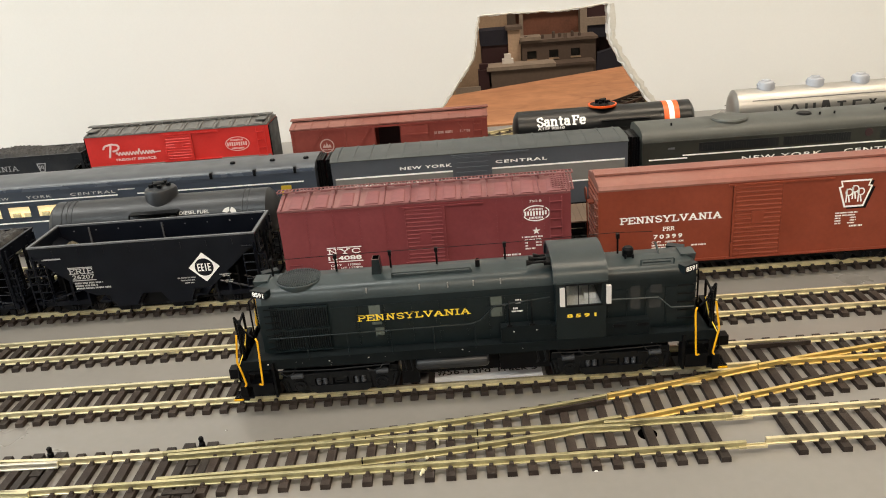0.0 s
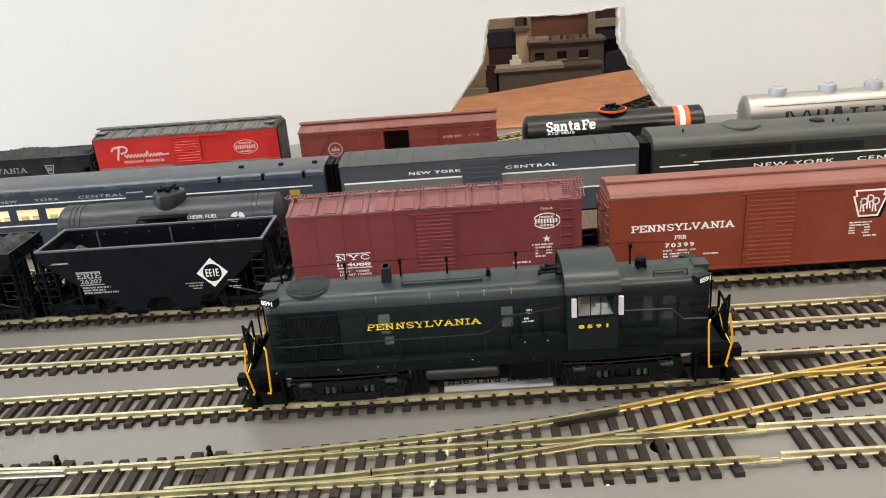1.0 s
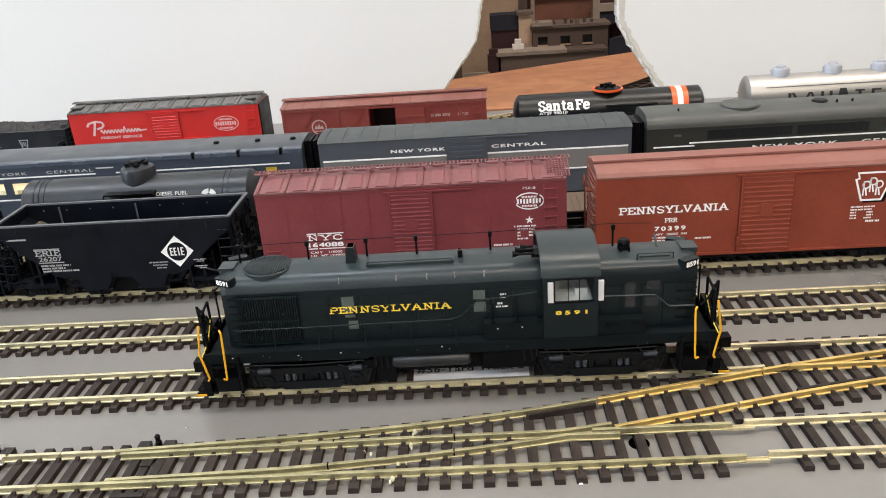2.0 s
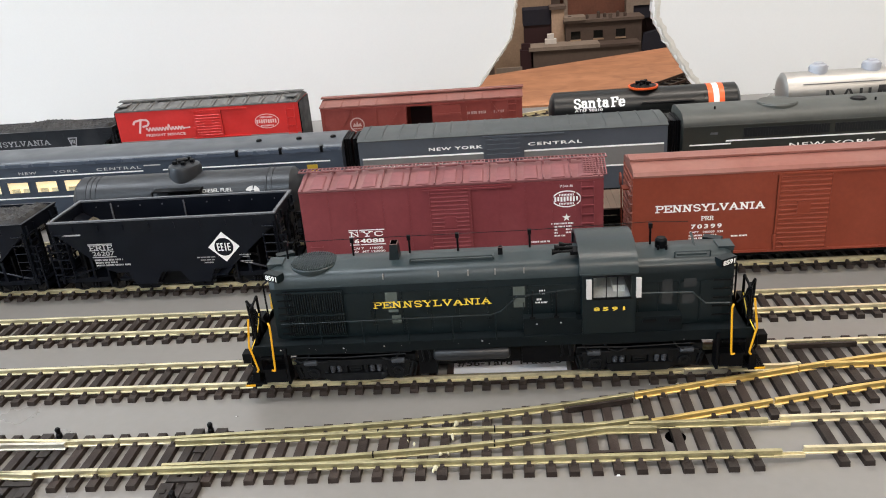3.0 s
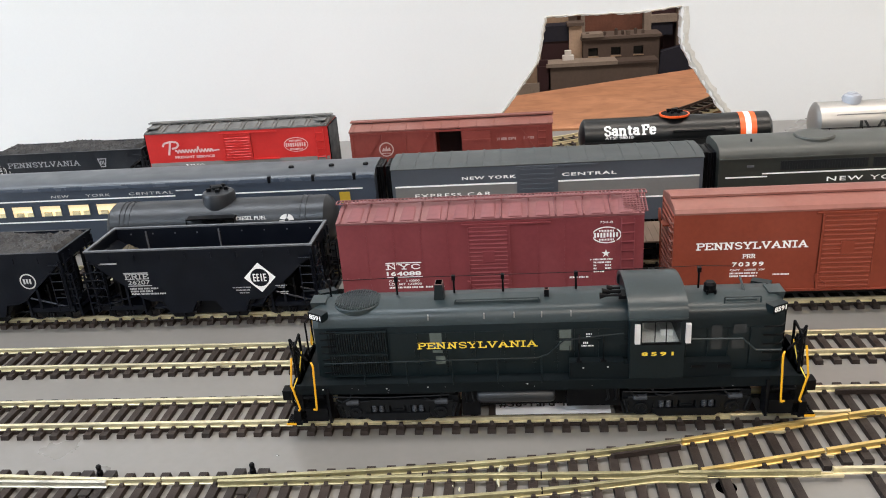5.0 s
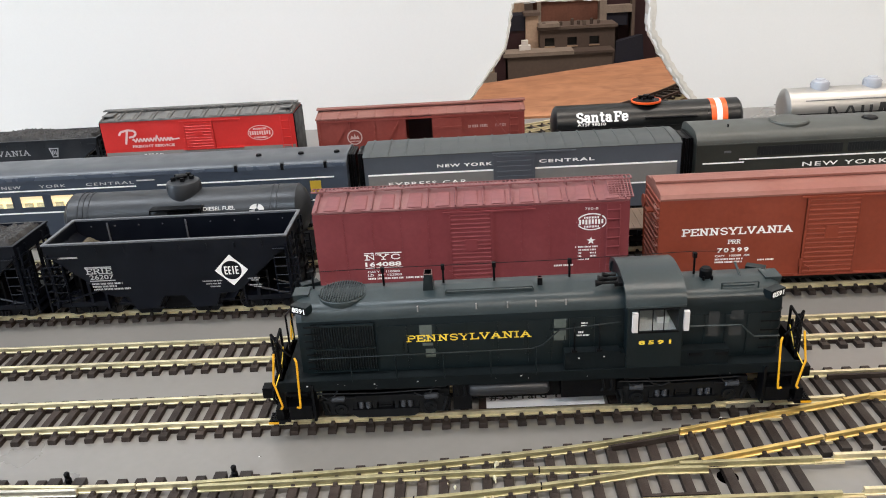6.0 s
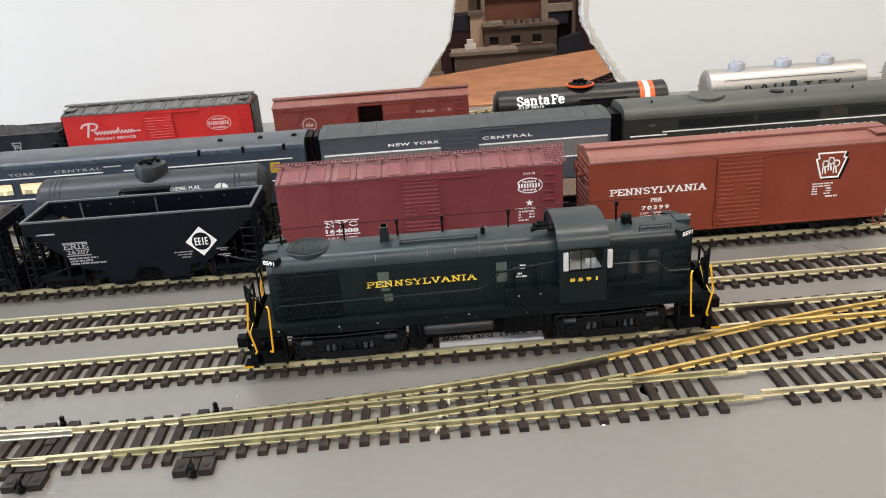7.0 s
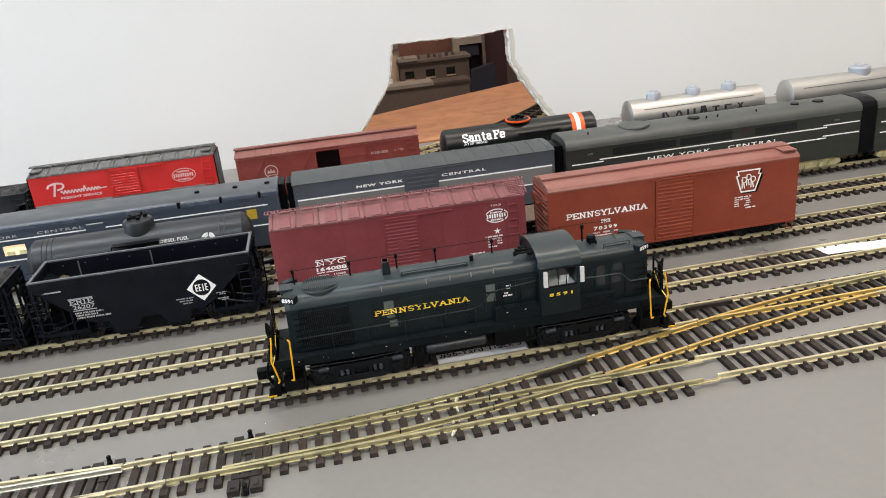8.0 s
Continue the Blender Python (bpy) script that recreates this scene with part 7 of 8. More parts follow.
def end_gear(loco, sx, x):
    """Pilot, steps, uncoupling bar, hoses and yellow stanchions of one end."""
    f = lambda a, b: (min(x + sx * a, x + sx * b), max(x + sx * a, x + sx * b))
    s = Shape()
    s.box(*f(-2, 0.5), -15.5, 15.5, 9.5, 22)
    s.box(*f(-0.5, 2.2), -16.5, 16.5, 3.8, 10.5)
    part("pilot", s.bevel(0.3), BLACK, loco, "black pilot plate")
    for side in (-1, 1):
        y0, y1 = min(side * 11.5, side * 17), max(side * 11.5, side * 17)
        part("step_plate", Shape().box(*f(-13, -12), y0, y1, 4.8, 20.4), BLACK, loco, "black step side plate")
        part("step_plate", Shape().box(*f(-12, -3.4), min(side * 11.5, side * 12.3), max(side * 11.5, side * 12.3), 4.8, 20.4), BLACK, loco)
        part("riser", Shape().box(*f(-11.6, -2.8), min(side * 15.6, side * 16.6), max(side * 15.6, side * 16.6), 5.6, 11.4).bevel(0.2), BLACK, loco, "black step riser")
        for i, z in enumerate((10.8, 16.2)):
            part("footstep", Shape().box(*f(-11.6 + i * 0.6, -2.6), y0, y1, z, z + 0.9).bevel(0.15), BLACK, loco)
        g = Shape()
        g.box(*f(-3.0, 5.2), y0, y0 + 0.5, 5.0, 5.8).box(*f(-3.0, 5.2), y1 - 0.5, y1, 5.0, 5.8)
        for k in range(8):
            xx = -2.9 + k * 1.08
            g.box(*f(xx, xx + 0.45), y0 + 0.5, y1 - 0.5, 5.1, 5.7)
        for k in range(3):
            yy = y0 + 1.4 + k * 1.2
            g.box(*f(-2.9, 5.1), yy, yy + 0.3, 5.15, 5.75)
        pd = part("step_tread", g, BLACK, loco, "black open-grid footstep")
        part("step_edge", Shape().box(*f(1.6, 5.4), side * 17.0 - (0.0 if side > 0 else 0.5), side * 17.0 + (0.5 if side > 0 else 0.0), 4.5, 5.2), YELLOW, pd, "yellow step edge")
        h = Shape()
        y = side * 17.2
        h.rod([(x - sx * 6.4, y + side * 0.5, 11.9), (x - sx * 7.4, y, 11.2), (x - sx * 7.6, y, 12.6), (x - sx * 8.4, y, 29.5), (x - sx * 8.4, y, 31.4), (x - sx * 7.6, side * 16, 31.9)], 0.41, 8)
        part("grab_iron", h, YELLOW, loco, "yellow grab iron")
        h = Shape()
        h.rod([(x - sx * 0.2, y, 11.0), (x - sx * 0.9, y, 12.0), (x + sx * 0.6, y, 20), (x + sx * 1.2, y, 22.5), (x - sx * 0.2, y, 32), (x - sx * 0.4, y + side * -0.6, 34.5)], 0.41, 8)
        part("grab_iron", h, YELLOW, loco, "yellow grab iron")
        part("safety_chain", Shape().rod([(x + sx * 0.6, y - side * 0.6, 21), (x - sx * 1.2, side * 12.0, 25.5), (x - sx * 2.0, side * 8.0, 32.5)], 0.22, 5), GOLD, loco, "thin yellow safety chain")
    c = Shape().box(*f(1, 7), -1.6, 1.6, 7.0, 10.0).box(*f(6, 10.5), -2.6, 2.0, 6.4, 10.8).bevel(0.9, seg=2)
    part("coupler", c, BLACK, loco, "black knuckle coupler")
    c = Shape()
    c.rod([(x + sx * 2.4, -14, 17), (x + sx * 3.4, -6, 18), (x + sx * 3.4, 6, 18), (x + sx * 2.4, 14, 17)], 0.35, 6)
    for yy in (-7, -4.6, 4.6, 7):
        c.rod([(x + sx * 1.8, yy, 20), (x + sx * 4.5, yy, 15), (x + sx * 5.0, yy, 9), (x + sx * 3.5, yy * 0.9, 5)], 0.55, 6)
    part("air_hose", c, BLACK, loco, "black air hoses")
    c = Shape()
    c.rod([(x - sx * 1, -13.5, 22), (x - sx * 1, -13.5, 37), (x - sx * 1, -5, 38.5), (x - sx * 1, -5, 22)], 0.55, 6)
    c.rod([(x - sx * 1, 13.5, 22), (x - sx * 1, 13.5, 37), (x - sx * 1, 5, 38.5), (x - sx * 1, 5, 22)], 0.4, 6)
    c.rod([(x - sx * 1, -13.5, 30), (x - sx * 1, -5, 30)], 0.35, 6).rod([(x + sx * 1.5, -3, 22), (x + sx * 2.5, 0, 30), (x + sx * 1.5, 3, 22)], 0.5, 6)
    c.box(*f(0, 2.5), -6.5, 6.5, 21.5, 26.0).box(*f(-0.6, 0.2), -13.4, -12.4, 22, 34).box(*f(-1.4, 0.8), -12.4, -9.8, 23.5, 27).box(*f(-0.4, 1.0), -8.8, -8.2, 28, 37)
    c.rod([(x - sx * 2, -12.5, 35), (x + sx * 1, -11, 39.5), (x + sx * 1.6, -9, 34), (x + sx * 0.4, -11.5, 30)], 0.55, 6).rod([(x - sx * 5.5, -12.8, 31), (x - sx * 2.5, -13.2, 34.5), (x - sx * 1.0, -12.2, 33)], 0.4, 6)
    part("end_railing", c, BLACK, loco, "black end railings and drop step")


def locomotive():
    loco = thing("diesel_locomotive", 20, 0.5, RAIL, "dark green model road-switcher locomotive with gold lettering", "locomotive", rz=math.degrees(0.010))
    DECK = 22.0
    # frame and running boards
    s = Shape().box(-92, 99, -16.6, 16.6, DECK - 1.4, DECK).box(-92, 99, -15.8, -14.6, DECK - 4.6, DECK - 1.4).box(-92, 99, 14.6, 15.8, DECK - 4.6, DECK - 1.4).box(-80, 80, -6, 6, 12, DECK - 1.4)
    part("frame", s.bevel(0.25), DECKGREEN, loco)
    # long hood
    W, z1, top = 11.0, 42.5, 50.8
    zs = z1 + 1.3
    hood = [(-W, DECK + 0.05), (-W, zs)]
    n = 10
    for i in range(1, n + 1):
        t = math.pi / 2 * i / n
        hood.append((-W + 4.8 * (1 - math.cos(t)), zs + (top - 1.0 - zs) * math.sin(t)))
    right = [(-y, z) for y, z in hood[::-1]]
    outline = hood + [(-2, top), (2, top)] + right
    s = Shape().sweep(outline, [lambda p: (-83.5, p[0] * 0.86, DECK + 0.05 + (p[1] - DECK - 0.05) * 0.965), lambda p: (-81.0, p[0], p[1]), lambda p: (36.0, p[0], p[1])])
    # Upper faces take the lit tone, upright sides the plain green
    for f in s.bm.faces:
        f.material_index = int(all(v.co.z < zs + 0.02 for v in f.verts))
    lh = part("long_hood", s, (LOCO_LIT, LOCO), loco, "rounded dark green hood")
    # hood side doors: framed panels with latches and hinges
    doors = [-54, -43, -32, -21, -10, 1, 9.5, 16, 25, 35]
    for a, b in zip(doors, doors[1:]):
        part("hood_door", Shape().box(a + 0.2, b - 0.2, -W - 0.3, -W, DECK + 1.2, z1 - 1.6).bevel(0.1), LOCO, lh)
    hinge = Shape().box(-0.9, 0.9, -W - 0.55, -W - 0.3, -0.2, 0.2).mesh("hinge", LOCO)
    pieces("hinge", hinge, [(a, 0, z) for a in doors[1:] for z in (DECK + 5, z1 - 6)], lh)
    latch = Shape().rod([(-1.6, -W - 0.6, DECK + 9), (-1.6, -W - 0.6, DECK + 12)], 0.16, 5).mesh("latch", LOCO)
    pieces("latch", latch, [(a, 0, 0) for a in doors[1:]], lh)
    eye = Shape().box(-0.24, 0.24, -W + 0.2, -W + 1.2, z1 + 3.5, z1 + 5.6).mesh("lifting_eye", GREYSIDE)
    pieces("lifting_eye", eye, [(x, 0, 0) for x in (-38.5, -17.3, -6, 4.2, 15)], lh)
    # door windows
    for x0, x1, za, zb in ((-38.4, -33.8, 34.6, 40.8), (-37.6, -33.6, 32.2, 33.4), (-36.6, -33.0, 27.2, 30.8), (10.6, 15.0, 37.2, 40.8), (10.6, 15.0, 32.0, 36.0)):
        part("door_window", Shape().box(x0, x1, -W - 0.38, -W - 0.3, za, zb), PANEL, lh, "grey-green door window")
    # radiator shutters
    s = Shape().box(-78, -55, -W - 0.4, -W - 0.05, DECK + 0.8, z1 + 0.4)
    part("shutter_frame", s, BLACK, lh)
    slat = Shape().box(0, 0.45, -W - 1.1, -W - 0.4, DECK + 1.6, z1 - 0.4).mesh("shutter", LOCO)
    pieces("shutter", slat, [(-77.4 + i * 0.95, 0, 0) for i in range(24)], lh)
    for z in (DECK + 1.2, DECK + 10.6, z1 - 0.2):
        part("shutter_bar", Shape().box(-78.2, -54.8, -W - 1.25, -W - 0.4, z - 0.4, z + 0.3), LOCO, lh)
    rung = Shape().rod([(-80.5, -W - 1.3, 0), (-74.5, -W - 1.3, 0)], 0.28, 5).mesh("grab_iron", BLACK)
    pieces("grab_iron", rung, [(0, 0, DECK + 3 + i * 2.9) for i in range(7)], lh)
    # radiator fan under its grille
    s = Shape().lathe([(top - 5.5, 8.6), (top - 1.6, 9.2), (top - 1.5, 9.5), (top - 0.5, 9.5), (top - 0.2, 9.2), (top - 0.2, 8.9), (top - 1.4, 8.8), (top - 1.4, 0.4)], "z", (-66.6, -0.6, 0), 40)
    fan = part("radiator_fan", s, LOCO_LIT, loco, "round radiator fan with bar grille")
    s = Shape()
    for i in range(19):
        x = -75.0 + i * 0.93
        half = math.sqrt(max(0.3, 8.9 ** 2 - (x + 66.6) ** 2))
        s.box(x - 0.19, x + 0.19, -half - 0.6, half - 0.6, top - 0.3, top + 0.3)
    for y in (-4, 0, 4):
        half = math.sqrt(8.6 ** 2 - y * y)
        s.box(-66.6 - half, -66.6 + half, y - 0.75, y - 0.45, top - 0.7, top - 0.3)
    part("fan_grille", s, LOCO_LIT, fan)
    # exhaust stack
    s = Shape().hexa([(-36.7, -3.2, top - 2), (-32.5, -3.2, top - 2), (-32.5, 3.2, top - 2), (-36.7, 3.2, top - 2), (-36.0, -2.2, top + 5.8), (-33.0, -2.2, top + 5.8), (-33.0, 2.2, top + 5.8), (-36.0, 2.2, top + 5.8)])
    s.bevel(0.3)
    st = part("chimney", s, LOCO, loco, "tapered exhaust chimney")
    part("stack_rim", Shape().box(-35.95, -33.05, -2.15, 2.15, top + 5.7, top + 6.0).bevel(0.1), RAWPINK, st, "raw pinkish rim")
    part("stack_mouth", Shape().box(-35.72, -33.28, -1.9, 1.9, top + 5.8, top + 6.08), VOID, st)
    s = Shape().box(-28.5, 4, -5.6, 1, top - 0.8, top + 0.15)
    s.bevel(0.3)
    s.rod([(-28, -6.2, top - 0.2), (-28, -6.2, top + 1.2), (3.4, -6.2, top + 1.2), (3.4, -6.2, top - 0.2)], 0.3, 5)
    part("roof_hatch", s, LOCO_LIT, loco, "raised roof hatch")
    rb = part("roof_box", Shape().box(5.6, 7.4, -2.9, -1.1, top - 0.5, top + 2.7).bevel(0.2), BLACK, loco)
    part("box_rim", Shape().box(5.65, 7.35, -2.85, -1.15, top + 2.6, top + 2.9), RAWPINK, rb)
    part("box_mouth", Shape().box(5.85, 7.15, -2.65, -1.35, top + 2.7, top + 2.96), VOID, rb)
    # radio antenna on posts
    posts = [-78, -51.5, -29, -10, 18, 64]
    ant = part("antenna_rail", Shape().rod([(-80, 3, top + 6.6), (-51.5, 3, top + 7.0), (18, 3, top + 7.0), (34, 3, top + 7.4), (64, 3, top + 7.9), (78, 3, top + 7.2)], 0.13, 6), BLACK, loco, "thin roof antenna rail")
    for x in posts:
        p = Shape().rod([(x, 3, top - 3.0 if abs(x) < 70 else top - 8), (x, 3, top + 7.1)], 0.42, 6).box(x - 0.7, x + 0.7, 2.3, 3.7, top + 5.4, top + 7.3)
        part("antenna_post", p, BLACK, ant)
    # cab
    cw, ce, cc = 16.4, 47.2, 55.9
    def cab_outline():
        pts = [(-cw, DECK + 0.1), (-cw, ce)]
        m = 16
        roof = []
        for i in range(m + 1):
            t = math.pi * i / m
            roof.append((-(cw + 0.0) * math.cos(t), ce + (cc - ce) * math.sin(t) ** 0.85))
        return pts + roof[1:-1] + [(cw, ce), (cw, DECK + 0.1)]
    s = Shape()
    wx0, wx1, wz0, wz1 = 40.2, 54.0, 36.8, 45.6
    # sides with window openings
    for side in (-1, 1):
        a, b = min(side * cw, side * (cw - 1)), max(side * cw, side * (cw - 1))
        s.box(36, 55.6, a, b, DECK + 0.1, wz0).box(36, 55.6, a, b, wz1, ce).box(36, wx0, a, b, wz0, wz1).box(wx1, 55.6, a, b, wz0, wz1)
    pts = cab_outline()
    for x0, x1 in ((36.05, 37), (54.6, 55.55)):
        s.along_x([(y * (cw - 1) / cw, z) for y, z in pts], x0, x1)
    cab = part("cab", s, LOCO, loco)
    roof = [p for p in pts if p[1] >= ce - 0.01]
    inner = [(y * 0.94, z - 0.8) for y, z in roof[::-1]]
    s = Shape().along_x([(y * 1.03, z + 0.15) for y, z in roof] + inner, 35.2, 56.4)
    part("cab_roof", s, LOCO_LIT, cab, "arched dark green cab roof")
    part("drip_rail", Shape().box(35.4, 56.2, -cw - 0.9, -cw - 0.05, ce - 0.5, ce + 0.2), LOCO_LIT, cab)
    p = part("window", Shape().box(wx0, wx1, -cw + 0.3, -cw + 0.5, wz0, wz1), GLASS, cab, "clear sliding cab window")
    p.visible_shadow = False
    part("window_frame", Shape().box(wx0 - 0.4, wx1 + 0.4, -cw - 0.25, -cw + 0.2, wz0 - 0.5, wz0).box(wx0 - 0.4, wx1 + 0.4, -cw - 0.25, -cw + 0.2, wz1, wz1 + 0.5).box(44.7, 45.0, -cw - 0.2, -cw + 0.2, wz0, wz1).box(48.7, 49.0, -cw - 0.2, -cw + 0.2, wz0, wz1), BLACK, p)
    p = part("window", Shape().box(wx0, wx1, cw - 0.5, cw - 0.3, wz0, wz1), GLASS, cab, "clear sliding cab window")
    p.visible_shadow = False
    for x0, x1 in ((37.5, 39.4), (55.6, 57.4)):
        part("wind_deflector", Shape().box(x0, x1, -cw - 1.5, -cw - 0.1, wz0 + 0.6, wz1 - 0.5).bevel(0.15), OFFWHITE, cab, "white window wind deflector")
    s = Shape().box(41, 46, -4, 4, DECK + 1, 36).box(41, 43, -4, 4, 36, 42).box(48.5, 53, -8, -2, DECK + 1, 38)
    part("cab_seat", s.bevel(0.5), DULLWHITE, cab, "pale cab seat and control stand")
    # Pale plate added at sill height to lighten the view into the cab
    part("cab_pale_plate", Shape().box(37.2, 54.4, -cw + 1.2, cw - 1.2, 34.6, 35.4), DULLWHITE, cab, "pale plate added below the cab windows")
    s = Shape()
    for i in range(4):
        zz = 53.6 + (i % 2) * 1.1
        s.rod([(33.5, -9.5 + i * 1.3, zz), (27.5 + i, -9.5 + i * 1.3, zz)], 0.5, 8)
        s.lathe([(25.6 + i, 1.3), (27.8 + i, 0.6)], "x", (0, -9.5 + i * 1.3, zz), 10)
    s.box(32.4, 36.2, -10, -4.4, 52.2, 53.4)
    part("air_horn", s, BLACK, loco, "black air horn cluster")
    # short hood
    s = Shape().sweep(outline, [lambda p: (55.6, p[0], DECK + 0.05 + (p[1] - DECK - 0.05) * 0.96), lambda p: (90.0, p[0], DECK + 0.05 + (p[1] - DECK - 0.05) * 0.96), lambda p: (92.6, p[0] * 0.86, DECK + 0.05 + (p[1] - DECK - 0.05) * 0.92)])
    # Only the uppermost faces get the painted-in overhead light
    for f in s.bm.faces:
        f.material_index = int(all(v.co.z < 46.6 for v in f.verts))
    shd = part("short_hood", s, (LOCO_LIT, LOCO), loco, "rounded dark green hood")
    for a, b in ((57, 64.5), (64.5, 72), (72, 80), (80, 89)):
        part("hood_door", Shape().box(a + 0.35, b - 0.35, -W - 0.3, -W, DECK + 1.2, 39.8).bevel(0.12), LOCO, shd)
    for x0, x1, za, zb in ((66.2, 70.0, 31.0, 41.2), (74.0, 78.6, 37.6, 41.2), (73.6, 78.2, 31.0, 34.6)):
        part("door_window", Shape().box(x0, x1, -W - 0.5, -W - 0.3, za, zb).bevel(0.08), DARKPANE, shd, "dark door window")
    s = Shape().lathe([(47.5, 2.3), (52.5, 2.3), (53.4, 1.6)], "z", (67.5, 0, 0), 14).rod([(66, -2.6, 46), (66, -2.6, 51)], 0.5, 6).rod([(69, -2.6, 46), (69, -2.6, 51)], 0.5, 6)
    part("bell", s, BLACK, loco, "black roof bell")
    s = Shape().box(72, 83, -7, 1, 47.4, 49.2)
    s.bevel(0.3)
    s.rod([(71, -8, 48), (71, -8, 50.6), (84, -8, 50.6), (84, -8, 48)], 0.3, 5).rod([(80, -9, 46), (80, 6, 52.0)], 0.5, 6)
    part("roof_hatch", s, LOCO_LIT, loco, "raised roof hatch with hand rail")
    rung = Shape().rod([(84.5, -W - 1.2, 0), (90.8, -W - 1.2, 0), (92.8, -W + 1.6, 0)], 0.28, 5).mesh("grab_iron", BLACK)
    pieces("grab_iron", rung, [(0, 0, DECK + 4 + i * 3.6) for i in range(5)], shd)
    # headlights and number boards at both ends
    for sx, xe, zt in ((-1, -83, top - 0.9), (1, 92.0, 48.6)):
        s = Shape().hexa([(xe - 4 if sx > 0 else xe - 1, -3, zt - 5), (xe + 1 if sx > 0 else xe + 4, -3, zt - 5), (xe + 1 if sx > 0 else xe + 4, 3, zt - 5), (xe - 4 if sx > 0 else xe - 1, 3, zt - 5), (xe - 4 if sx > 0 else xe - 2, -3.6, zt + 1.4), (xe + 2 if sx > 0 else xe + 4, -3.6, zt + 1.4), (xe + 2 if sx > 0 else xe + 4, 3.6, zt + 1.4), (xe - 4 if sx > 0 else xe - 2, 3.6, zt + 1.4)])
        s.bevel(0.5)
        hl = part("headlight", s, LOCO_LIT, loco)
        part("lens", Shape().lathe([(0, 1.8), (0.5, 1.6)], "x", (xe + sx * 1.4, 0, zt - 1), 14), GLASS, hl)
        for side in (-1, 1):
            b = part("number_board", Shape().box(-3.5, 3.5, -0.6, 3.0, -1.6, 1.6).bevel(0.3), LOCO, loco, "number board with white digits")
            b.matrix_basis = pose((xe - (2.2 if sx > 0 else -1.6)) * MM, side * 10.6 * MM, (zt - (1.6 if sx > 0 else 1.1)) * MM, 0, 0, sx * 28 if side < 0 else 180 - sx * 28)
            part("board_face", Shape().box(-3.3, 3.3, -0.66, -0.6, -1.4, 1.4), BLACK, b)
            words("digits", "8591", 5.6, 2.0, -2.8, -1.0, -0.68, WHITE, b, 0.03)
    # side equipment boxes, steps in the walkway and handrails
    s = Shape().box(14, 73, -15.6, -11.5, DECK + 0.05, DECK + 6.0).box(14, 34, -15.6, -11.5, DECK + 6.0, DECK + 7.0)
    part("battery_box", s.bevel(0.3), DECKGREEN, loco, "dark green equipment box beside the cab")
    s = Shape()
    for x0, x1 in ((59, 64), (68.5, 73)):
        s.box(x0 - 0.5, x1 - 0.5, -16.0, -15.6, DECK + 3.6, DECK + 4.8)
    part("vent_slot", s, BLACK, loco)
    s = Shape()
    for x, z in ((17.5, 33), (26.5, 33)):
        s.rod([(x, -15.2, DECK + 7), (x, -15.2, z + 4), (x + 0.5, -11.3, z + 5.5)], 0.3, 5)
        s.box(x - 1.0, x + 1.0, -15.8, -14.4, DECK + 7, DECK + 7.8)
    part("step_stanchion", s, BLACK, loco)
    s = Shape()
    s.rod([(-79, -16.4, 31.5), (2, -16.4, 32.0), (6, -16.4, 33.4), (12, -16.4, 39.2), (33.6, -16.4, 41.4)], 0.24, 6)
    part("handrail", Shape().rod([(56.5, -16.4, 38.4), (76, -16.4, 38.0), (81, -16.4, 33.2), (90, -16.4, 33.0)], 0.3, 6), LOCO_LIT, loco, "thin dark green handrail")
    for x in (-64, -47.5, -30, -13):
        s.rod([(x, -16.4, DECK - 1), (x, -16.4, 31.8)], 0.28, 6)
    s.rod([(3.5, -16.4, DECK - 1), (3.5, -16.4, 32.4)], 0.28, 6)
    part("handrail", s, LOCO, loco, "thin dark green handrail")
    s = Shape()
    s.rod([(-79, 16.4, 31.5), (33, 16.4, 32)], 0.3, 6)
    for x in (-64, -47.5, -30, -13, 4, 20):
        s.rod([(x, 16.4, DECK - 1), (x, 16.4, 31.8)], 0.28, 6)
    part("handrail", s, LOCO_LIT, loco)
    s = Shape()
    for x, z in ((-40, 20.2), (-56, 19.9), (-2, 20.8), (19, 27.2), (28, 27.4), (-81, 20)):
        s.box(x - 0.3, x + 0.3, -16.9, -16.65, z, z + 0.35)
    # Random pale dots stand for chips, dust specks and small painted reflections
    rnd = random.Random(12)
    for k in range(9):
        x, z, r = rnd.uniform(-80, 90), rnd.uniform(17.6, 20.2), rnd.uniform(0.08, 0.16)
        s.box(x - r, x + r, -16.85 if z > 20.5 else -16.0, -15.8, z, z + r)
    part("paint_chip", s, DULLWHITE, loco, "tiny pale chips, dust specks and painted glints")
    # under the frame
    s = Shape().lathe([(-15, 1.6), (-14.4, 2.5), (-13.2, 2.9), (13.2, 2.9), (14.4, 2.5), (15, 1.6)], "x", (-6.5, -13.2, 14.0), 20)
    part("air_reservoir", s, TANK, loco, "long black air reservoir")
    s = Shape().box(-24, 31, -8, 8, 6.2, 19.5).bevel(1.4, seg=2)
    part("fuel_tank", s, BLACK, loco)
    for x in (-26, -23.5, 28, 31):
        part("pipe", Shape().rod([(x, -13.5, 17.5), (x + 0.8, -14, 12), (x - 1.0, -12.5, 10)], 0.5, 6), CASTING, loco)
    part("filter_box", Shape().box(-27.5, -20.5, -13.5, -6, 5.2, 18).bevel(0.4), BLACK, loco)
    part("filter_box", Shape().box(13, 33, -13.5, -6, 8.6, 18).bevel(0.4), BLACK, loco)
    part("brake_pipe", Shape().rod([(-80, -14.8, 17), (-30, -14.8, 16.6)], 0.4, 6), BLACK, loco)
    part("brake_pipe", Shape().rod([(36, -14.8, 16.6), (80, -14.8, 17)], 0.4, 6), BLACK, loco)
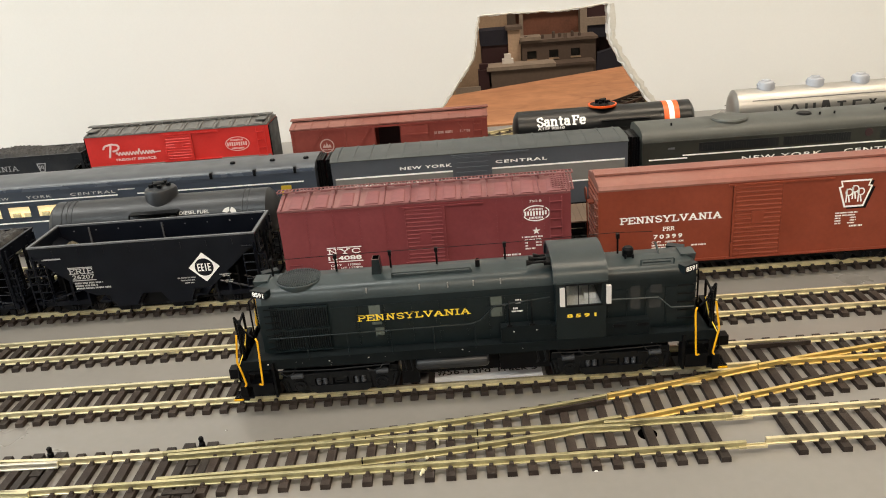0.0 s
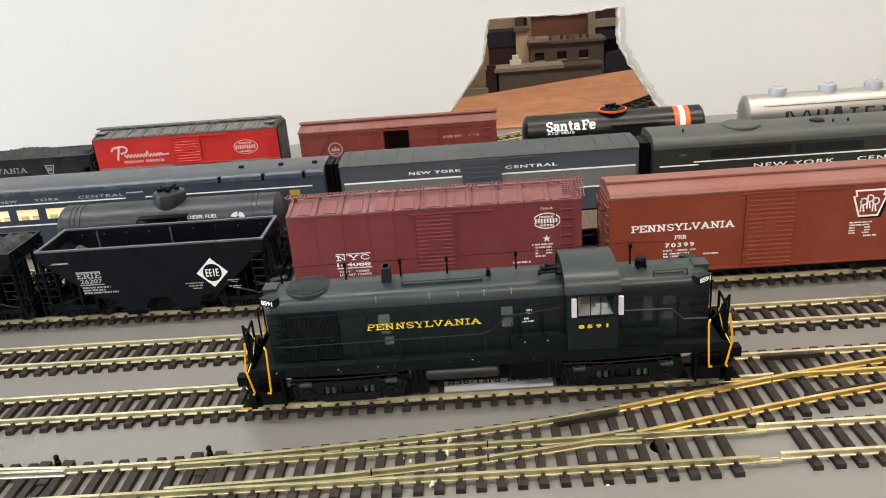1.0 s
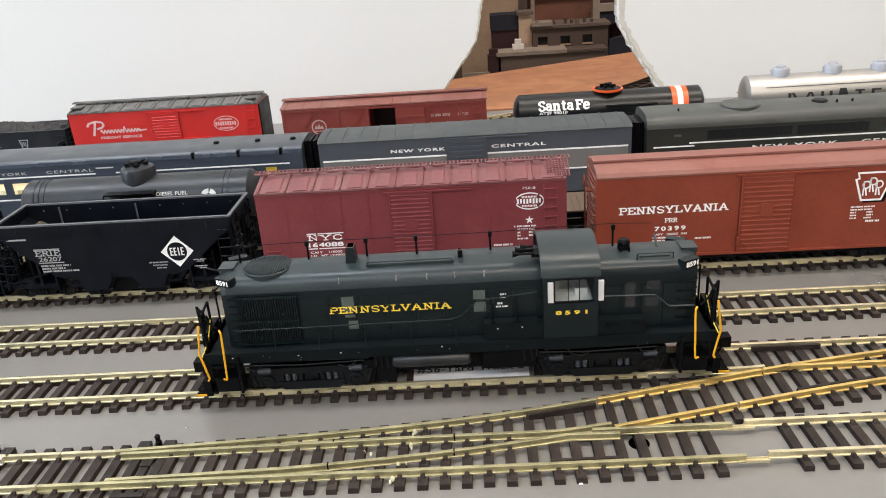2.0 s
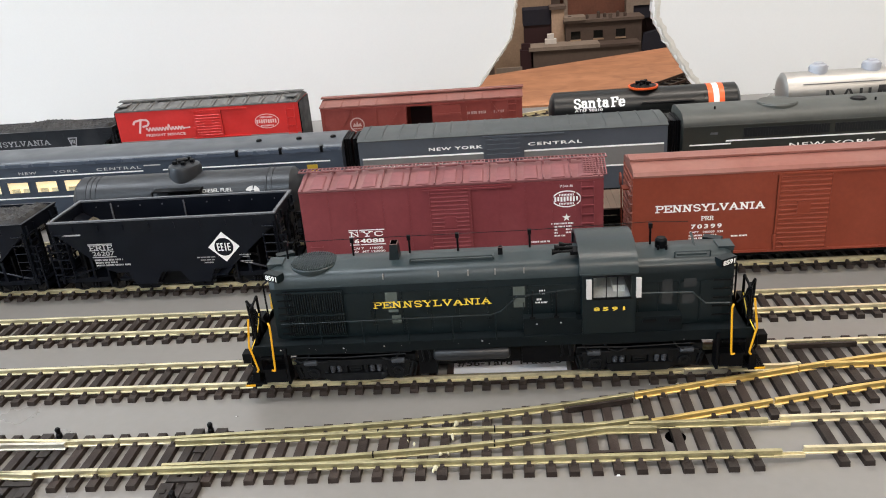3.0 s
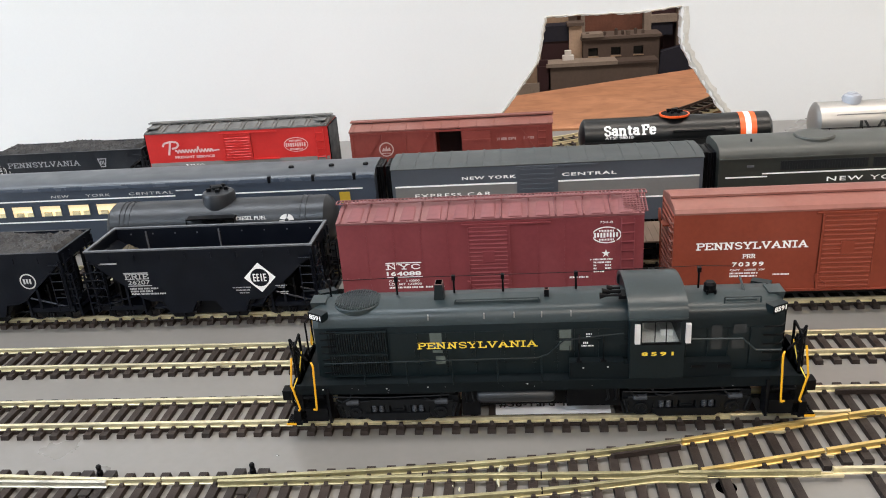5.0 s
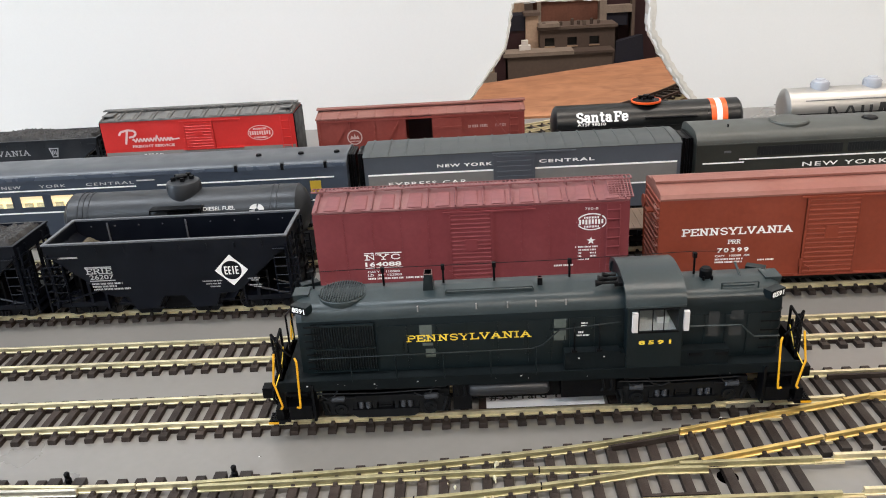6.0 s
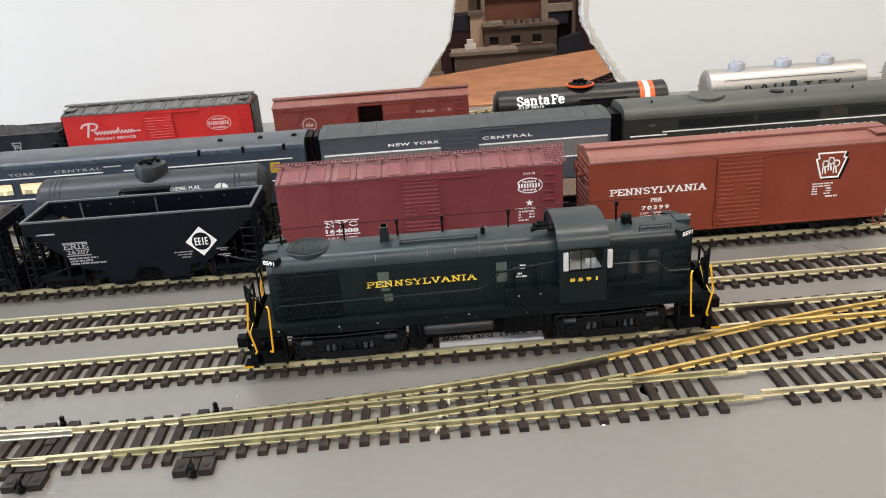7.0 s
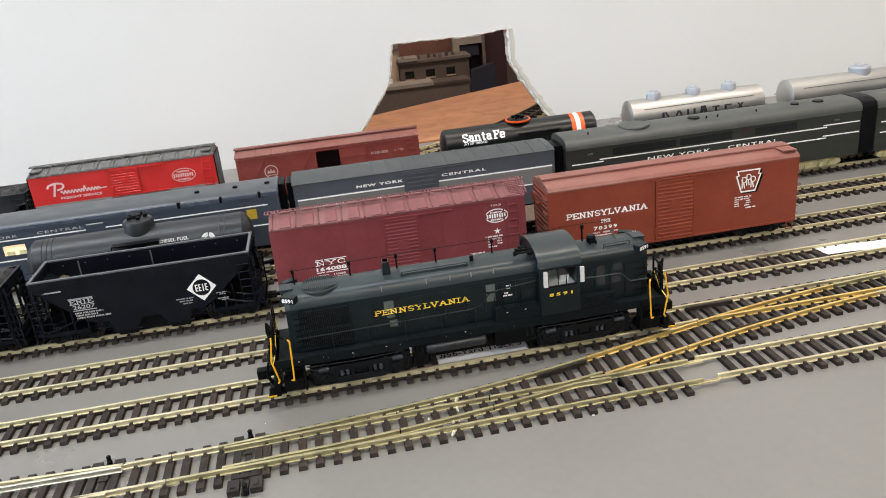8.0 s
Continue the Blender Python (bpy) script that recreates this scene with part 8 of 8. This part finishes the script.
    for x, dx in ((36, 7), (44, 9), (70, 8), (-34, -8), (-70, -7)):
        part("air_hose", Shape().rod([(x, -14.9, 17.4), (x + dx * 0.25, -15.3, 14.4), (x + dx * 0.6, -15.2, 13.2), (x + dx, -14.6, 14.2)], 0.35, 6), CASTING, loco)
    for x0, x1, x2 in ((34, 52, 78), (-78, -56, -32)):
        part("pipe", Shape().rod([(x0, -15.6, 16.0), (x1, -15.7, 15.4), (x2, -15.6, 16.1)], 0.3, 6), CASTING, loco)
    for x in (-53, 58):
        loco_truck(loco, x)
    end_gear(loco, -1, -92)
    end_gear(loco, 1, 99.0)
    # lettering
    slab_words("lettering", "PENNSYLVANIA", 45.6, 2.35, -43.4, 34.2, -W - 0.4, GOLD, loco, 0.205)
    words("lettering", "8591", 11.6, 1.65, 40.2, 31.6, -cw - 0.02, GOLD, loco, 0.04, gap=1.5)
    bars("lettering", [(20.5, 38.4, 2.4, 0.6), (20.5, 37.2, 2.2, 0.6), (19.4, 34.6, 2.0, 0.8), (18.8, 33.4, 4.8, 0.6)], -W - 0.32, WHITE, loco)


def track_label(x, y, w, d, body, rz, label):
    t = thing("paper_label", x, y, 2.3, label, "paper label", rz=rz)
    t.matrix_basis = pose(x * MM, y * MM, (3.1 + LIFT) * MM, 8, 0, rz)
    part("sheet", Shape().box(0, w, -d / 2, d / 2, 0, 0.15), PAPER, t)
    if body:
        words("lettering", body, w * 0.93, d * 0.42, w * 0.03, -d * 0.06, 0.16, INK, t, 0.01, face="z")
    else:
        bars("lettering", [(2, -d * 0.2, w - 8, d * 0.36)], 0.16, INK, t, face="z", deep=0.02)


def loose_label():
    """The white paper label that lies askew between the rails."""
    s = Shape()
    rows = []
    for i in range(9):
        x = i * 7.5
        z = 2.25 + 0.35 * math.sin(i * 0.7) ** 2
        rows.append([s.bm.verts.new((x + (0.6 * (3 - j) if i == 0 else 0), -5.6 + 11.2 * j / 3, z + (0.3 if j in (0, 3) else 0.0))) for j in range(4)])
    for a, b in zip(rows, rows[1:]):
        for j in range(3):
            s.bm.faces.new((a[j], b[j], b[j + 1], a[j + 1]))
    ex = bmesh.ops.extrude_face_region(s.bm, geom=list(s.bm.faces))
    bmesh.ops.translate(s.bm, vec=(0, 0, 0.18), verts=[v for v in ex["geom"] if isinstance(v, bmesh.types.BMVert)])
    ob = solid("paper_label", s, PAPER, "curled white paper label lying between the rails", "paper label", x=248, y=51.0, z=LIFT)
    ob.rotation_euler = (0, 0, radians(-5))


def specks():
    rnd = random.Random(77)
    s = Shape()
    for i in range(12):
        x, y = rnd.uniform(-180, 320), rnd.choice([rnd.uniform(-110, -72), rnd.uniform(-34, -18), rnd.uniform(18, 30), rnd.uniform(66, 78)])
        r = rnd.uniform(0.1, 0.26)
        s.box(x - r, x + r, y - r * 0.7, y + r * 0.7, 0.0, r * 0.6)
    for x, y in ((63, -66.0), (83, -12.6), (84.6, -12.2), (91.5, -12.4), (93, -12.8)):
        s.hexa([(x - 0.7, y - 0.4, 0), (x + 0.7, y - 0.3, 0), (x + 0.6, y + 0.4, 0), (x - 0.6, y + 0.3, 0), (x - 0.5, y - 0.2, 0.4), (x + 0.5, y - 0.2, 0.4), (x + 0.4, y + 0.2, 0.4), (x - 0.4, y + 0.2, 0.4)])
    tagged(solid("plaster_crumbs", s, PAPER, "tiny pale crumbs on the grey board", "crumbs", "stuff", z=LIFT))


locomotive()
maroon_boxcar()
brown_boxcar()
hopper(-145, 96, "black model hopper car, empty, with white lettering", False, empty_marks)
hopper(-277.5, 96, "black model hopper car heaped with coal", True, coal_marks, seed=3)
black_tank()
flat_car()
coach()
express_car()
diesel_unit()
hopper(-334, 312, "black model hopper car with coal and faded lettering", True, back_marks, L=122, top=39.4, seed=6, skin=DUSTBLACK)
red_boxcar()
oxide_boxcar()
banded_tank()
silver_tank(294.5, [(-37.5, 6.4), (-0.5, 6.4), (33.5, 6.4)], 129, True)
silver_tank(448, [(9, 9.5)], 134, False)
track_label(5, -0.2, 46, 9.4, "#56-Yard Track 5", 0.6, "white paper label lettered in black between the rails")
loose_label()
specks()


# ---- track pieces ----
yard_track(-0.1, 0.010, -430, 118, "locomotive's yard track with pale metal rails", seed=1)
yard_track(-0.1, 0.010, 332, 560, "yard track end with pale metal rails", seed=2)
yard_track(46.8, 0.004, -450, 600, "empty yard track with pale metal rails", seed=3)
yard_track(97.5, 0.0, -450, 600, "yard track under the freight cars", seed=4)
yard_track(150.5, 0.0, -450, 620, "yard track under the black tank car", seed=5)
yard_track(204, 0.0, -470, 640, "yard track under the passenger cars", seed=6)
yard_track(312, 0.0, -470, 640, "back yard track along the wall", seed=7)
crossover()
hole_track()
